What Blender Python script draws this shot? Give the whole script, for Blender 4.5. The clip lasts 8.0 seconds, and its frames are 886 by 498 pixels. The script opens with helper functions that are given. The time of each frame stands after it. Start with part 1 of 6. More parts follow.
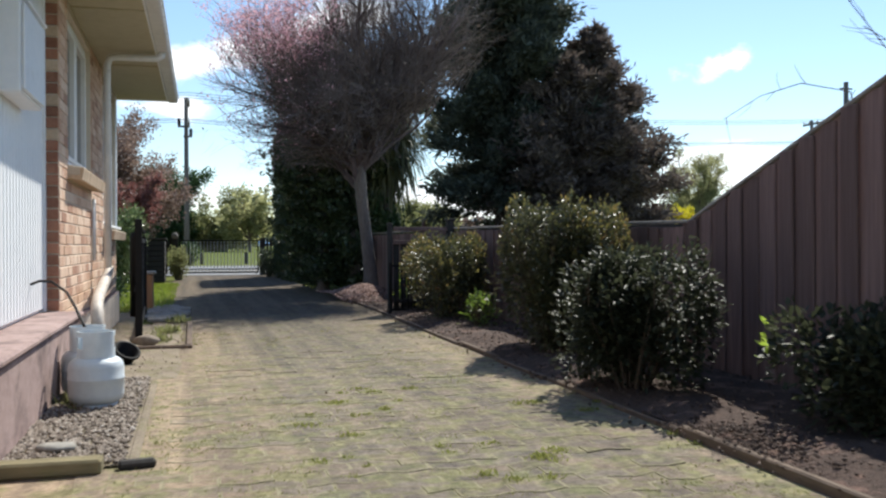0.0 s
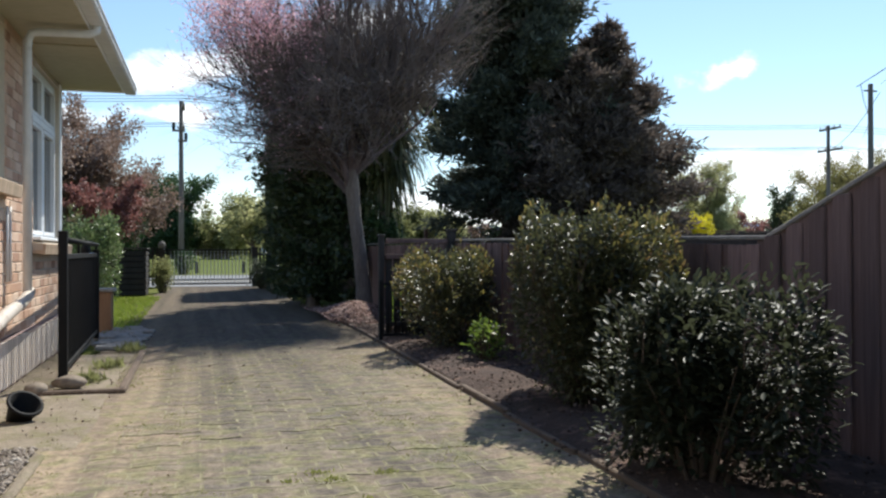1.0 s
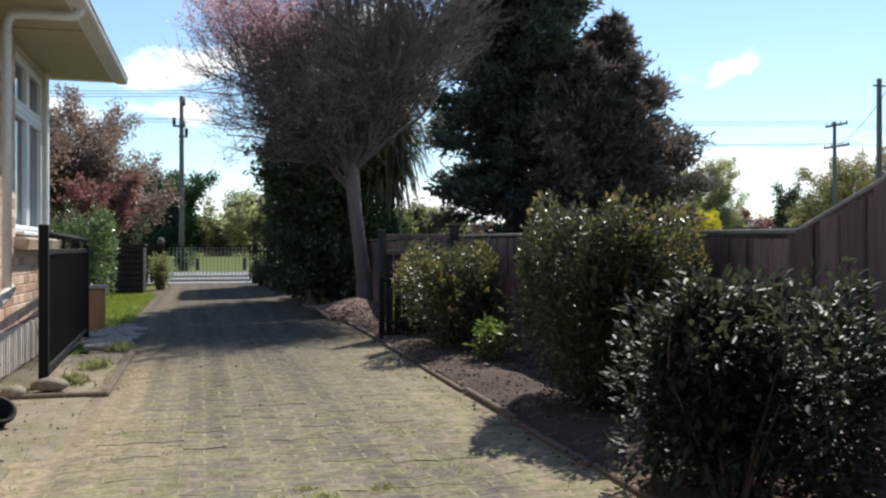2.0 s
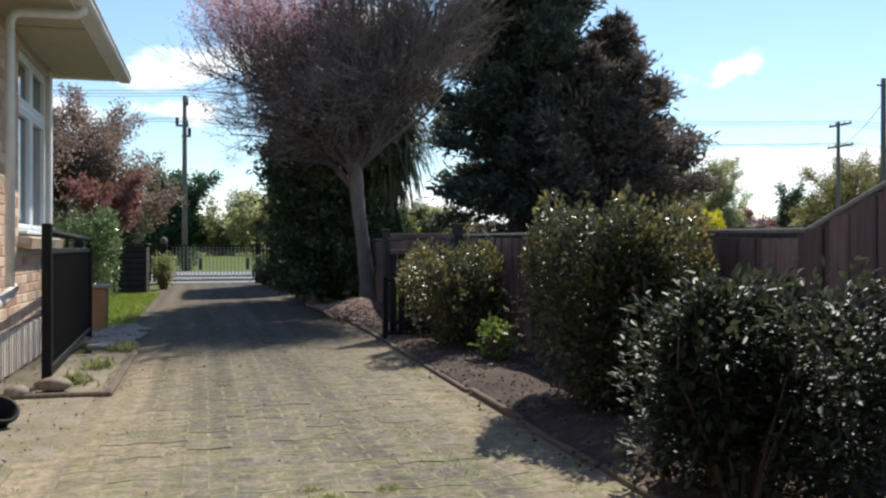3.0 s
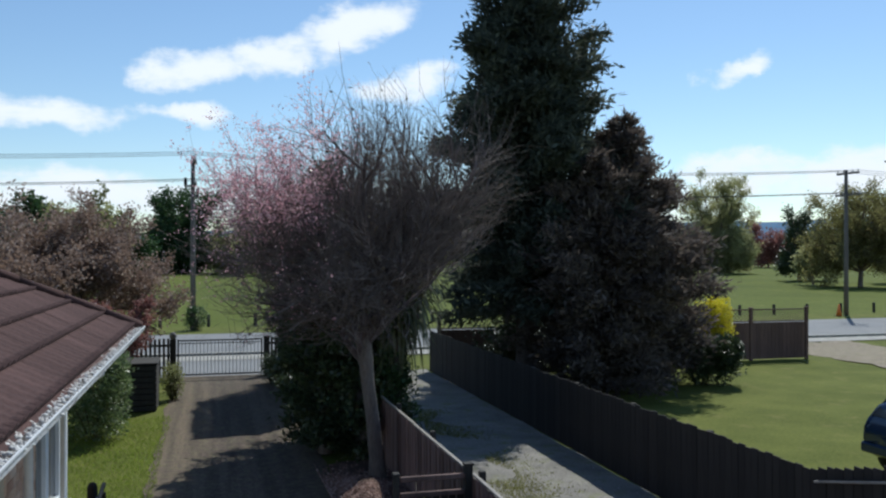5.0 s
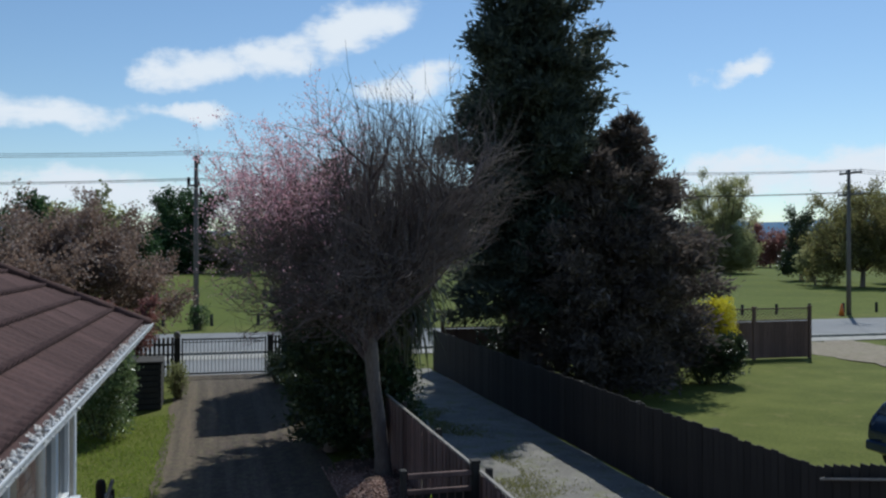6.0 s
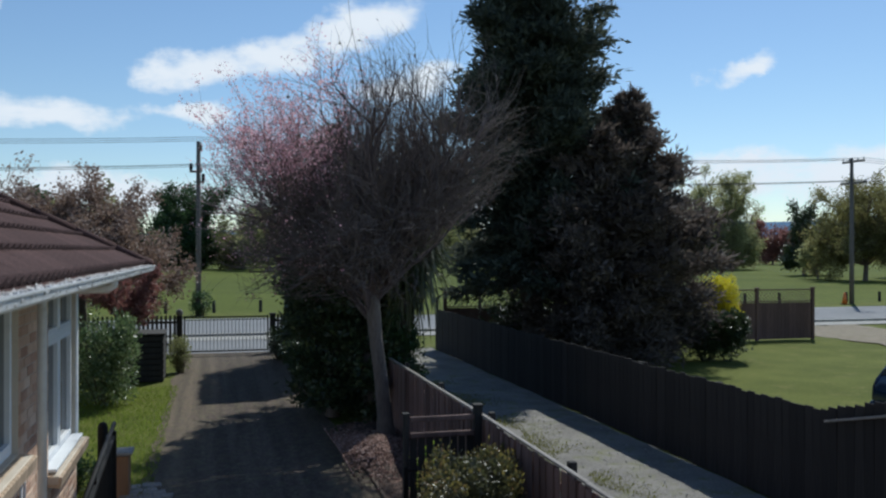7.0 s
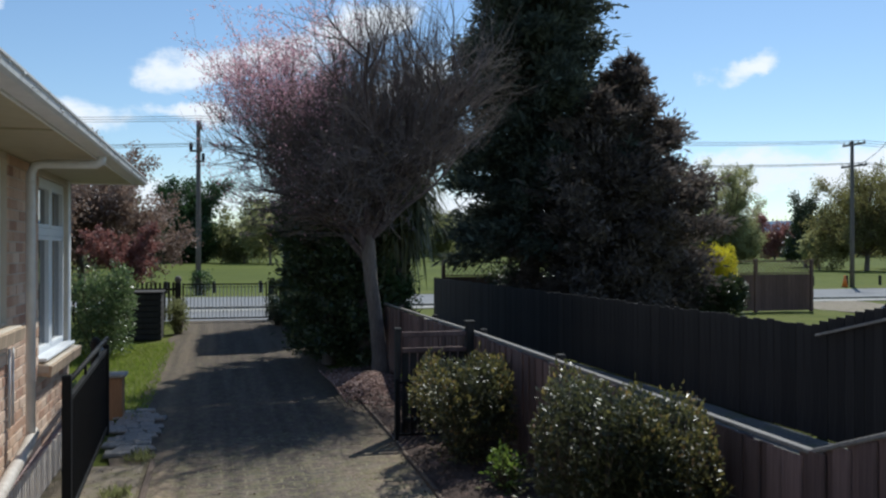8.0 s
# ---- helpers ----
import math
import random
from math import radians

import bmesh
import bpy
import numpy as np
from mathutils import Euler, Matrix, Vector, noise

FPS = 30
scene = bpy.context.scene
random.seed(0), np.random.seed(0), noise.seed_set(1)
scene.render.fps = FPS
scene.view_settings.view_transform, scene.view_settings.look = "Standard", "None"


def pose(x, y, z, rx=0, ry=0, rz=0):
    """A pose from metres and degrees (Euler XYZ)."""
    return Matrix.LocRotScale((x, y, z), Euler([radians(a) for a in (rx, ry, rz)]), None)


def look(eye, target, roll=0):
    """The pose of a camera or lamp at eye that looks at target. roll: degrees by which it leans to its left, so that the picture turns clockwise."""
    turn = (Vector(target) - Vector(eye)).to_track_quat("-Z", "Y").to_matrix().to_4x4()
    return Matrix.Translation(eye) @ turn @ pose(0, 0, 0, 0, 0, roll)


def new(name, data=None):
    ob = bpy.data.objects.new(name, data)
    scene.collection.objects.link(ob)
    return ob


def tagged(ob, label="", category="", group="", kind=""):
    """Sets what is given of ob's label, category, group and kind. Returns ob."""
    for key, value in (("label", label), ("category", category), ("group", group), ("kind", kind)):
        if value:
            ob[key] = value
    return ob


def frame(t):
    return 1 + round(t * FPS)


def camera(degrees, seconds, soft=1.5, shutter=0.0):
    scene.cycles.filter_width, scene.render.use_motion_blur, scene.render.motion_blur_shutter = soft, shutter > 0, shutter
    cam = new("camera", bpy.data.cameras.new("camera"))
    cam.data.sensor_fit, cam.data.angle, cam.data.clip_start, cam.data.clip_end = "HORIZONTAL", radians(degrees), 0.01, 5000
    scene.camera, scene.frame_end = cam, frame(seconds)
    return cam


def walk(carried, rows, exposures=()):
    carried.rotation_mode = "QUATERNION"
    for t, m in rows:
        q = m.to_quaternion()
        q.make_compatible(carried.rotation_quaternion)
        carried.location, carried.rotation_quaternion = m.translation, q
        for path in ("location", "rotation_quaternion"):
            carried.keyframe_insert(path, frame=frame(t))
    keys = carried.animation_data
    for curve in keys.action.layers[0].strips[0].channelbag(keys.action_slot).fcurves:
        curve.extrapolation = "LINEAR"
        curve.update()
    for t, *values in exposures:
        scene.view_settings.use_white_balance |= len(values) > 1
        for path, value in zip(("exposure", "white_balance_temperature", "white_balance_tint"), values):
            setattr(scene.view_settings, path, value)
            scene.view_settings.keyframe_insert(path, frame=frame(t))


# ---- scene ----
# ================= camera and path =================
cam = camera(53.5, 8.0, soft=2.3, shutter=0.3)
# seconds, eye, and the way the camera looks: (sideways, up) per 2 m ahead, lean
PATH = [
    (0.0, (0.233, 0.422, 0.990), -0.088, -0.009, -0.2),
    (0.5, (0.204, 1.367, 1.012), -0.097, 0.000, -0.1),
    (1.0, (0.225, 2.126, 1.083), -0.100, 0.007, -0.1),
    (1.5, (0.216, 2.437, 1.076), -0.103, 0.001, -0.1),
    (3.0, (0.186, 2.557, 1.066), -0.112, 0.000, 0.0),
    (3.5, (0.175, 2.525, 1.112), -0.116, 0.000, -0.1),
    (3.7, (0.170, 2.525, 1.180), -0.118, 0.000, -0.1),
    (3.8, (0.168, 2.522, 1.530), -0.119, 0.000, -0.1),
    (3.9, (0.165, 2.520, 1.850), -0.120, 0.000, -0.1),
    (4.0, (0.161, 2.515, 2.149), -0.121, 0.000, -0.1),
    (4.2, (0.163, 2.508, 2.820), -0.122, 0.001, -0.1),
    (4.5, (0.170, 2.495, 3.597), -0.124, 0.003, 0.0),
    (4.7, (0.165, 2.485, 3.830), -0.125, 0.003, 0.0),
    (5.8, (0.095, 2.435, 4.010), -0.130, 0.003, 0.0),
    (6.0, (0.084, 2.432, 3.913), -0.130, 0.003, 0.0),
    (6.5, (0.074, 2.453, 3.585), -0.133, 0.002, 0.0),
    (7.0, (0.077, 2.461, 3.229), -0.135, 0.003, 0.0),
    (7.5, (0.123, 2.450, 2.623), -0.139, 0.003, 0.0),
    (8.0, (0.203, 2.443, 2.228), -0.140, 0.002, 0.0),
]
EXPOSURES = [(0.0, 0.48, 6400, 8), (3.7, 0.46, 6400, 7), (4.0, 0.42, 6400, 7), (4.7, 0.06, 6100, 5), (5.8, -0.36, 5900, 5), (7.0, -0.32, 5900, 5), (8.0, -0.13, 6000, 6)]
walk(cam, [(t, look(e, (e[0] + dx, e[1] + 1.996, e[2] + dz), roll)) for t, e, dx, dz, roll in PATH], EXPOSURES)

# ================= daylight =================
SUN_AZ, SUN_EL = radians(18.5), radians(48.5)      # azimuth to the right of +y
world = bpy.data.worlds.new("sky")
scene.world = world
world.use_nodes = True
wn, wl = world.node_tree.nodes, world.node_tree.links
wn.clear()
w_out = wn.new("ShaderNodeOutputWorld")
w_bg = wn.new("ShaderNodeBackground")
w_sky = wn.new("ShaderNodeTexSky")
w_sky.sky_type = "NISHITA"
w_sky.sun_disc = False
w_sky.sun_elevation, w_sky.sun_rotation = SUN_EL, SUN_AZ
w_sky.air_density, w_sky.dust_density, w_sky.ozone_density = 1.0, 0.1, 2.5
w_bg.inputs["Strength"].default_value = 0.12
wl.new(w_bg.outputs[0], w_out.inputs[0])


def wmath(op, a, b=None, c=None):
    n = wn.new("ShaderNodeMath")
    n.operation = op
    for i, q in enumerate((a, b, c)):
        if q is None:
            continue
        if isinstance(q, (int, float)):
            n.inputs[i].default_value = q
        else:
            wl.new(q, n.inputs[i])
    return n.outputs[0]


# broken fair-weather clouds: soft banks given by azimuth and elevation (degrees), frayed by noise
w_tc = wn.new("ShaderNodeTexCoord")
w_sep = wn.new("ShaderNodeSeparateXYZ")
wl.new(w_tc.outputs["Generated"], w_sep.inputs[0])
w_warp = wn.new("ShaderNodeTexNoise")
w_warp.inputs["Scale"].default_value, w_warp.inputs["Detail"].default_value, w_warp.inputs["Roughness"].default_value = 7.0, 7.0, 0.6
wl.new(w_tc.outputs["Generated"], w_warp.inputs["Vector"])
w_wsep = wn.new("ShaderNodeSeparateColor")
wl.new(w_warp.outputs["Color"], w_wsep.inputs[0])
w_az = wmath("MULTIPLY", wmath("ARCTAN2", w_sep.outputs[0], w_sep.outputs[1]), 180 / math.pi)
w_az = wmath("MULTIPLY_ADD", wmath("SUBTRACT", w_wsep.outputs[0], 0.5), 11.0, w_az)
w_el = wmath("MULTIPLY", wmath("ARCSINE", w_sep.outputs[2]), 180 / math.pi)
w_el = wmath("MULTIPLY_ADD", wmath("SUBTRACT", w_wsep.outputs[1], 0.5), 4.5, w_el)
w_no = wn.new("ShaderNodeTexNoise")
w_no.inputs["Scale"].default_value, w_no.inputs["Detail"].default_value, w_no.inputs["Roughness"].default_value = 16.0, 9.0, 0.62
w_map = wn.new("ShaderNodeMapping")
w_map.inputs["Scale"].default_value = (1, 1, 2.2)
wl.new(w_tc.outputs["Generated"], w_map.inputs[0])
wl.new(w_map.outputs[0], w_no.inputs["Vector"])
CLOUDS = [  # azimuth, elevation, half width, half height, tilt
    (-20.0, 11.2, 4.0, 1.5, 0.1), (-15.0, 12.3, 5.5, 1.7, 0.22), (-9.5, 13.9, 5.6, 2.1, 0.24), (-6.0, 10.8, 4.2, 1.4, 0.1),
    (-28.5, 8.3, 6.5, 1.4, 0.0), (-20.0, 8.8, 3.5, 0.8, 0.0), (-31.0, 14.2, 2.2, 0.7, 0.2),
    (15.0, 10.7, 3.0, 1.1, 0.3), (16.5, 5.0, 5.0, 1.6, 0.0), (22.0, 4.6, 8.0, 2.0, 0.0), (-25.0, 3.4, 14.0, 1.8, 0.0), (35.0, 6.0, 8.0, 2.0, 0.0),
    (0.0, 3.0, 20.0, 2.2, 0.0), (60.0, 18.0, 14.0, 5.0, 0.0), (-70.0, 16.0, 16.0, 5.0, 0.0), (120.0, 14.0, 22.0, 5.0, 0.0), (-140.0, 18.0, 24.0, 6.0, 0.0)]
w_sum = None
for ca, ce, hw, hh, tilt in CLOUDS:
    da = wmath("SUBTRACT", w_az, ca)
    de = wmath("SUBTRACT", wmath("SUBTRACT", w_el, ce), wmath("MULTIPLY", da, tilt))
    r2 = wmath("ADD", wmath("POWER", wmath("ABSOLUTE", wmath("DIVIDE", da, hw)), 2.0), wmath("POWER", wmath("ABSOLUTE", wmath("DIVIDE", de, hh)), 2.0))
    m = wmath("MAXIMUM", wmath("SUBTRACT", 1.0, r2), 0.0)
    w_sum = m if w_sum is None else wmath("MAXIMUM", w_sum, m)
w_den = wmath("ADD", w_sum, wmath("MULTIPLY", wmath("SUBTRACT", w_no.outputs["Fac"], 0.55), 1.9))
w_ramp = wn.new("ShaderNodeMapRange")
w_ramp.interpolation_type = "SMOOTHSTEP"
w_ramp.inputs["From Min"].default_value, w_ramp.inputs["From Max"].default_value = 0.06, 0.95
wl.new(w_den, w_ramp.inputs["Value"])
w_gate = wmath("MULTIPLY", w_ramp.outputs[0], wmath("MINIMUM", wmath("MULTIPLY", w_sum, 6.0), 1.0))
w_mix = wn.new("ShaderNodeMix")
w_mix.data_type = "RGBA"
wl.new(w_gate, w_mix.inputs["Factor"])
wl.new(w_sky.outputs[0], w_mix.inputs["A"])
w_mix.inputs["B"].default_value = (8.6, 8.7, 9.0, 1)
wl.new(w_mix.outputs["Result"], w_bg.inputs["Color"])

sun_data = bpy.data.lights.new("sun", "SUN")
sun_data.energy, sun_data.angle, sun_data.color = 4.6, radians(0.55), (1.0, 0.95, 0.86)
sun = new("sun", sun_data)
sun_dir = Vector((math.sin(SUN_AZ) * math.cos(SUN_EL), math.cos(SUN_AZ) * math.cos(SUN_EL), math.sin(SUN_EL)))
sun.matrix_world = look(sun_dir * 60, (0, 0, 0))

# ================= plan axes and helpers =================
AX = 18.5                                    # the drive runs this many degrees left of +y
PLAN = pose(0, 0, 0, 0, 0, AX)               # plan x: across the drive to the right (v); plan y: along it (u)
rng = random.Random(7)


def at(v, u, z=0.0, turn=0.0):
    """A pose in the plan: v across, u along, z up."""
    return PLAN @ pose(v, u, z, 0, 0, turn)


def thing(name, m, label="", category="", group="", kind=""):
    e = new(name)
    e.empty_display_size = 0.1
    e.matrix_world = m
    return tagged(e, label, category, group, kind)


def mesh_of(name, bm, material, smooth=False):
    me = bpy.data.meshes.new(name)
    bm.to_mesh(me)
    bm.free()
    for m in material if isinstance(material, (list, tuple)) else [material]:
        me.materials.append(m)
    if smooth:
        me.polygons.foreach_set("use_smooth", [True] * len(me.polygons))
    return me


def part(name, bm, material, parent, label="", smooth=False, m=None):
    ob = new(name, mesh_of(name, bm, material, smooth) if isinstance(bm, bmesh.types.BMesh) else bm)
    ob.parent = parent
    if m is not None:
        ob.matrix_basis = m
    return tagged(ob, label)


def solo(name, bm, material, m, label="", category="", group="", kind="", smooth=False):
    ob = new(name, mesh_of(name, bm, material, smooth) if isinstance(bm, bmesh.types.BMesh) else bm)
    ob.matrix_world = m
    return tagged(ob, label, category, group, kind)


def box(bm, x0, x1, y0, y1, z0, z1, bevel=0.0, m=None, mi=0):
    r = bmesh.ops.create_cube(bm, size=1.0)
    vs = r["verts"]
    bmesh.ops.scale(bm, vec=(x1 - x0, y1 - y0, z1 - z0), verts=vs)
    bmesh.ops.translate(bm, vec=((x0 + x1) / 2, (y0 + y1) / 2, (z0 + z1) / 2), verts=vs)
    fs = list({f for w in vs for f in w.link_faces})
    if bevel > 0:
        es = list({e for w in vs for e in w.link_edges})
        rb = bmesh.ops.bevel(bm, geom=es, offset=bevel, segments=1, affect="EDGES", profile=0.5)
        vs = list({w for f in rb["faces"] for w in f.verts} | {w for w in vs if w.is_valid})
        fs = list({f for w in vs for f in w.link_faces})
    if m is not None:
        bmesh.ops.transform(bm, matrix=m, verts=vs)
    for f in fs:
        f.material_index = mi
    return vs


def tube(bm, pts, radii, sides=8, caps=True):
    """A round bar along pts."""
    pts = [Vector(p) for p in pts]
    if isinstance(radii, (int, float)):
        radii = [radii] * len(pts)
    rings = []
    for i, p in enumerate(pts):
        d = (pts[min(i + 1, len(pts) - 1)] - pts[max(i - 1, 0)]).normalized()
        a = d.orthogonal().normalized() if not rings else (ref - d * ref.dot(d)).normalized()
        ref = a
        b = d.cross(a)
        rings.append([bm.verts.new(p + (a * math.cos(k * math.tau / sides) + b * math.sin(k * math.tau / sides)) * radii[i]) for k in range(sides)])
    for r0, r1 in zip(rings, rings[1:]):
        for k in range(sides):
            f = bm.faces.new((r0[k], r0[(k + 1) % sides], r1[(k + 1) % sides], r1[k]))
            f.smooth = True
    if caps:
        bm.faces.new(rings[0][::-1])
        bm.faces.new(rings[-1])


def lathe(bm, profile, sides=24, center=(0, 0, 0)):
    """A turned body from (radius, height) pairs."""
    c = Vector(center)
    rings = [[bm.verts.new(c + Vector((r * math.cos(k * math.tau / sides), r * math.sin(k * math.tau / sides), z))) for k in range(sides)] for r, z in profile]
    for r0, r1 in zip(rings, rings[1:]):
        for k in range(sides):
            bm.faces.new((r0[k], r0[(k + 1) % sides], r1[(k + 1) % sides], r1[k])).smooth = True
    bm.faces.new(rings[0][::-1])
    bm.faces.new(rings[-1])


def rect_grid(bm, x0, x1, y0, y1, nx, ny, zf):
    vs = [[bm.verts.new((x0 + (x1 - x0) * i / nx, y0 + (y1 - y0) * j / ny, zf(x0 + (x1 - x0) * i / nx, y0 + (y1 - y0) * j / ny))) for i in range(nx + 1)] for j in range(ny + 1)]
    for j in range(ny):
        for i in range(nx):
            bm.faces.new((vs[j][i], vs[j][i + 1], vs[j + 1][i + 1], vs[j + 1][i]))


# ================= materials =================
def nodes_of(m):
    m.use_nodes = True
    nt = m.node_tree
    return nt.nodes, nt.links, nt.nodes["Principled BSDF"]


def ramp(ns, ls, fac, stops):
    r = ns.new("ShaderNodeValToRGB")
    e = r.color_ramp.elements
    while len(e) < len(stops):
        e.new(0.5)
    for i, (p, c) in enumerate(stops):
        e[i].position, e[i].color = p, (*c, 1)
    ls.new(fac, r.inputs[0])
    return r.outputs[0]


def tex_noise(ns, ls, vec, scale, detail=6.0, rough=0.6):
    n = ns.new("ShaderNodeTexNoise")
    n.inputs["Scale"].default_value, n.inputs["Detail"].default_value, n.inputs["Roughness"].default_value = scale, detail, rough
    ls.new(vec, n.inputs["Vector"])
    return n.outputs["Fac"]


def mixc(ns, ls, fac, a, b, mode="MIX"):
    n = ns.new("ShaderNodeMix")
    n.data_type, n.blend_type = "RGBA", mode
    for key, q in (("Factor", fac), ("A", a), ("B", b)):
        if isinstance(q, (int, float)):
            n.inputs[key].default_value = q
        elif isinstance(q, tuple):
            n.inputs[key].default_value = (*q, 1)
        else:
            ls.new(q, n.inputs[key])
    return n.outputs["Result"]


def surface(name, dark, light, grain=20.0, patch=1.5, rough=0.85, bump=0.3, depth=0.01, metal=0.0, stretch=(1, 1, 1), stain=None, stain_at=0.62, vary=0.0, spec=0.4, coords="Object"):
    """Two scales of variation between dark and light, an optional stain colour in patches, and a bump of the grain."""
    m = bpy.data.materials.new(name)
    ns, ls, p = nodes_of(m)
    tc = ns.new("ShaderNodeTexCoord")
    mp = ns.new("ShaderNodeMapping")
    mp.inputs["Scale"].default_value = stretch
    if coords == "World":
        g = ns.new("ShaderNodeNewGeometry")
        ls.new(g.outputs["Position"], mp.inputs[0])
    else:
        ls.new(tc.outputs[coords], mp.inputs[0])
    v = mp.outputs[0]
    fine = tex_noise(ns, ls, v, grain, 8, 0.65)
    big = tex_noise(ns, ls, v, patch, 4, 0.6)
    mixed = ns.new("ShaderNodeMath")
    mixed.operation = "MULTIPLY_ADD"
    ls.new(fine, mixed.inputs[0])
    mixed.inputs[1].default_value = 0.55
    half = ns.new("ShaderNodeMath")
    half.operation = "MULTIPLY"
    ls.new(big, half.inputs[0])
    half.inputs[1].default_value = 0.45
    ls.new(half.outputs[0], mixed.inputs[2])
    col = ramp(ns, ls, mixed.outputs[0], [(0.34, dark), (0.66, light)])
    if stain:
        s = tex_noise(ns, ls, v, patch * 1.7 + 0.31, 6, 0.7)
        sf = ramp(ns, ls, s, [(stain_at - 0.08, (0, 0, 0)), (stain_at + 0.1, (1, 1, 1))])
        col = mixc(ns, ls, sf, col, stain)
    if vary > 0:
        oi = ns.new("ShaderNodeObjectInfo")
        hs = ns.new("ShaderNodeHueSaturation")
        mr = ns.new("ShaderNodeMapRange")
        mr.inputs["To Min"].default_value, mr.inputs["To Max"].default_value = 1 - vary, 1 + vary
        ls.new(oi.outputs["Random"], mr.inputs["Value"])
        ls.new(mr.outputs[0], hs.inputs["Value"])
        ls.new(col, hs.inputs["Color"])
        col = hs.outputs[0]
    ls.new(col, p.inputs["Base Color"])
    p.inputs["Roughness"].default_value, p.inputs["Metallic"].default_value = rough, metal
    p.inputs["Specular IOR Level"].default_value = spec
    if bump > 0:
        b = ns.new("ShaderNodeBump")
        b.inputs["Strength"].default_value, b.inputs["Distance"].default_value = bump, depth
        ls.new(fine, b.inputs["Height"])
        ls.new(b.outputs[0], p.inputs["Normal"])
    return m


def leaf_mat(name, a, b, c=None, rough=0.45, trans=0.35, spec=0.5):
    """Leaves: each island has its own shade; light passes through."""
    m = bpy.data.materials.new(name)
    ns, ls, p = nodes_of(m)
    g = ns.new("ShaderNodeNewGeometry")
    stops = [(0.0, a), (0.7, b)] + ([(1.0, c)] if c else [])
    col = ramp(ns, ls, g.outputs["Random Per Island"], stops)
    ls.new(col, p.inputs["Base Color"])
    p.inputs["Roughness"].default_value = rough
    p.inputs["Specular IOR Level"].default_value = spec
    t = ns.new("ShaderNodeBsdfTranslucent")
    br = mixc(ns, ls, 0.5, col, tuple(min(1, x * 1.6 + 0.01) for x in b))
    ls.new(br, t.inputs[0])
    mx = ns.new("ShaderNodeMixShader")
    mx.inputs[0].default_value = trans
    ls.new(p.outputs[0], mx.inputs[1])
    ls.new(t.outputs[0], mx.inputs[2])
    ls.new(mx.outputs[0], ns["Material Output"].inputs[0])
    return m


M_FIELD = surface("field_grass", (0.056, 0.076, 0.012), (0.14, 0.163, 0.03), 2.5, 0.06, 0.95, 0.5, 0.05, coords="World", stain=(0.2, 0.19, 0.06), stain_at=0.66, spec=0.1)
M_LAWN = surface("lawn_grass", (0.068, 0.086, 0.016), (0.165, 0.178, 0.042), 14, 0.5, 0.95, 0.6, 0.03, coords="World", stain=(0.19, 0.175, 0.06), stain_at=0.64, spec=0.1)
M_SEAL = surface("road_seal", (0.16, 0.16, 0.165), (0.25, 0.25, 0.25), 30, 0.5, 0.9, 0.3, 0.01, coords="World")
M_GRAVEL = surface("row_gravel", (0.11, 0.102, 0.092), (0.32, 0.3, 0.27), 26, 1.1, 0.95, 0.8, 0.02, coords="World", stain=(0.16, 0.17, 0.06), stain_at=0.6)
M_CONC = surface("old_concrete", (0.24, 0.225, 0.2), (0.44, 0.42, 0.38), 30, 2, 0.9, 0.3, 0.006, stain=(0.16, 0.15, 0.11), coords="World")
M_SOIL = surface("bed_soil", (0.03, 0.02, 0.016), (0.13, 0.084, 0.066), 40, 2.5, 0.97, 0.9, 0.03, coords="World", stain=(0.36, 0.215, 0.165))
M_DRYEARTH = surface("dry_earth", (0.17, 0.135, 0.1), (0.35, 0.29, 0.215), 40, 2.5, 0.97, 0.8, 0.02, coords="World", stain=(0.19, 0.175, 0.085), stain_at=0.56)
M_FENCE = surface("weathered_paling", (0.115, 0.073, 0.066), (0.3, 0.198, 0.176), 40, 3, 0.9, 0.4, 0.004, stretch=(1, 1, 0.06), vary=0.35, stain=(0.095, 0.056, 0.052), stain_at=0.6)
M_FENCE_CAP = surface("grey_rail", (0.2, 0.18, 0.16), (0.36, 0.33, 0.3), 40, 3, 0.9, 0.3, 0.004, stretch=(0.08, 1, 1), vary=0.1)
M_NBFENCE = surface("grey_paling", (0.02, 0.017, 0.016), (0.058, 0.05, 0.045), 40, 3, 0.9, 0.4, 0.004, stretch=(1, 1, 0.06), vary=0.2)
M_QUOIN = surface("dark_red_brick", (0.2, 0.085, 0.055), (0.36, 0.18, 0.115), 50, 7, 0.9, 0.4, 0.004, vary=0.3)
M_MORTAR = surface("mortar", (0.5, 0.43, 0.34), (0.66, 0.58, 0.48), 80, 4, 0.95, 0.3, 0.003)
M_PLINTH = surface("pink_plaster", (0.25, 0.17, 0.155), (0.44, 0.325, 0.3), 25, 2, 0.92, 0.4, 0.008, stain=(0.17, 0.12, 0.11), stain_at=0.56)
M_WHITE = surface("white_paint", (0.76, 0.78, 0.8), (0.86, 0.87, 0.88), 14, 1.5, 0.5, 0.1, 0.002, stain=(0.58, 0.58, 0.56), stain_at=0.7)
M_SOFFIT = surface("cream_soffit", (0.4, 0.36, 0.235), (0.5, 0.455, 0.31), 10, 1.2, 0.6, 0.08, 0.002)
M_GUTTER = surface("white_gutter", (0.6, 0.6, 0.6), (0.78, 0.78, 0.78), 12, 2, 0.4, 0.1, 0.002, stain=(0.4, 0.38, 0.35), stain_at=0.72)
M_TILE = surface("brown_roof_tile", (0.045, 0.029, 0.029), (0.12, 0.07, 0.064), 50, 3, 0.95, 0.3, 0.004, vary=0.14, stain=(0.12, 0.09, 0.075), stain_at=0.72, spec=0.12)
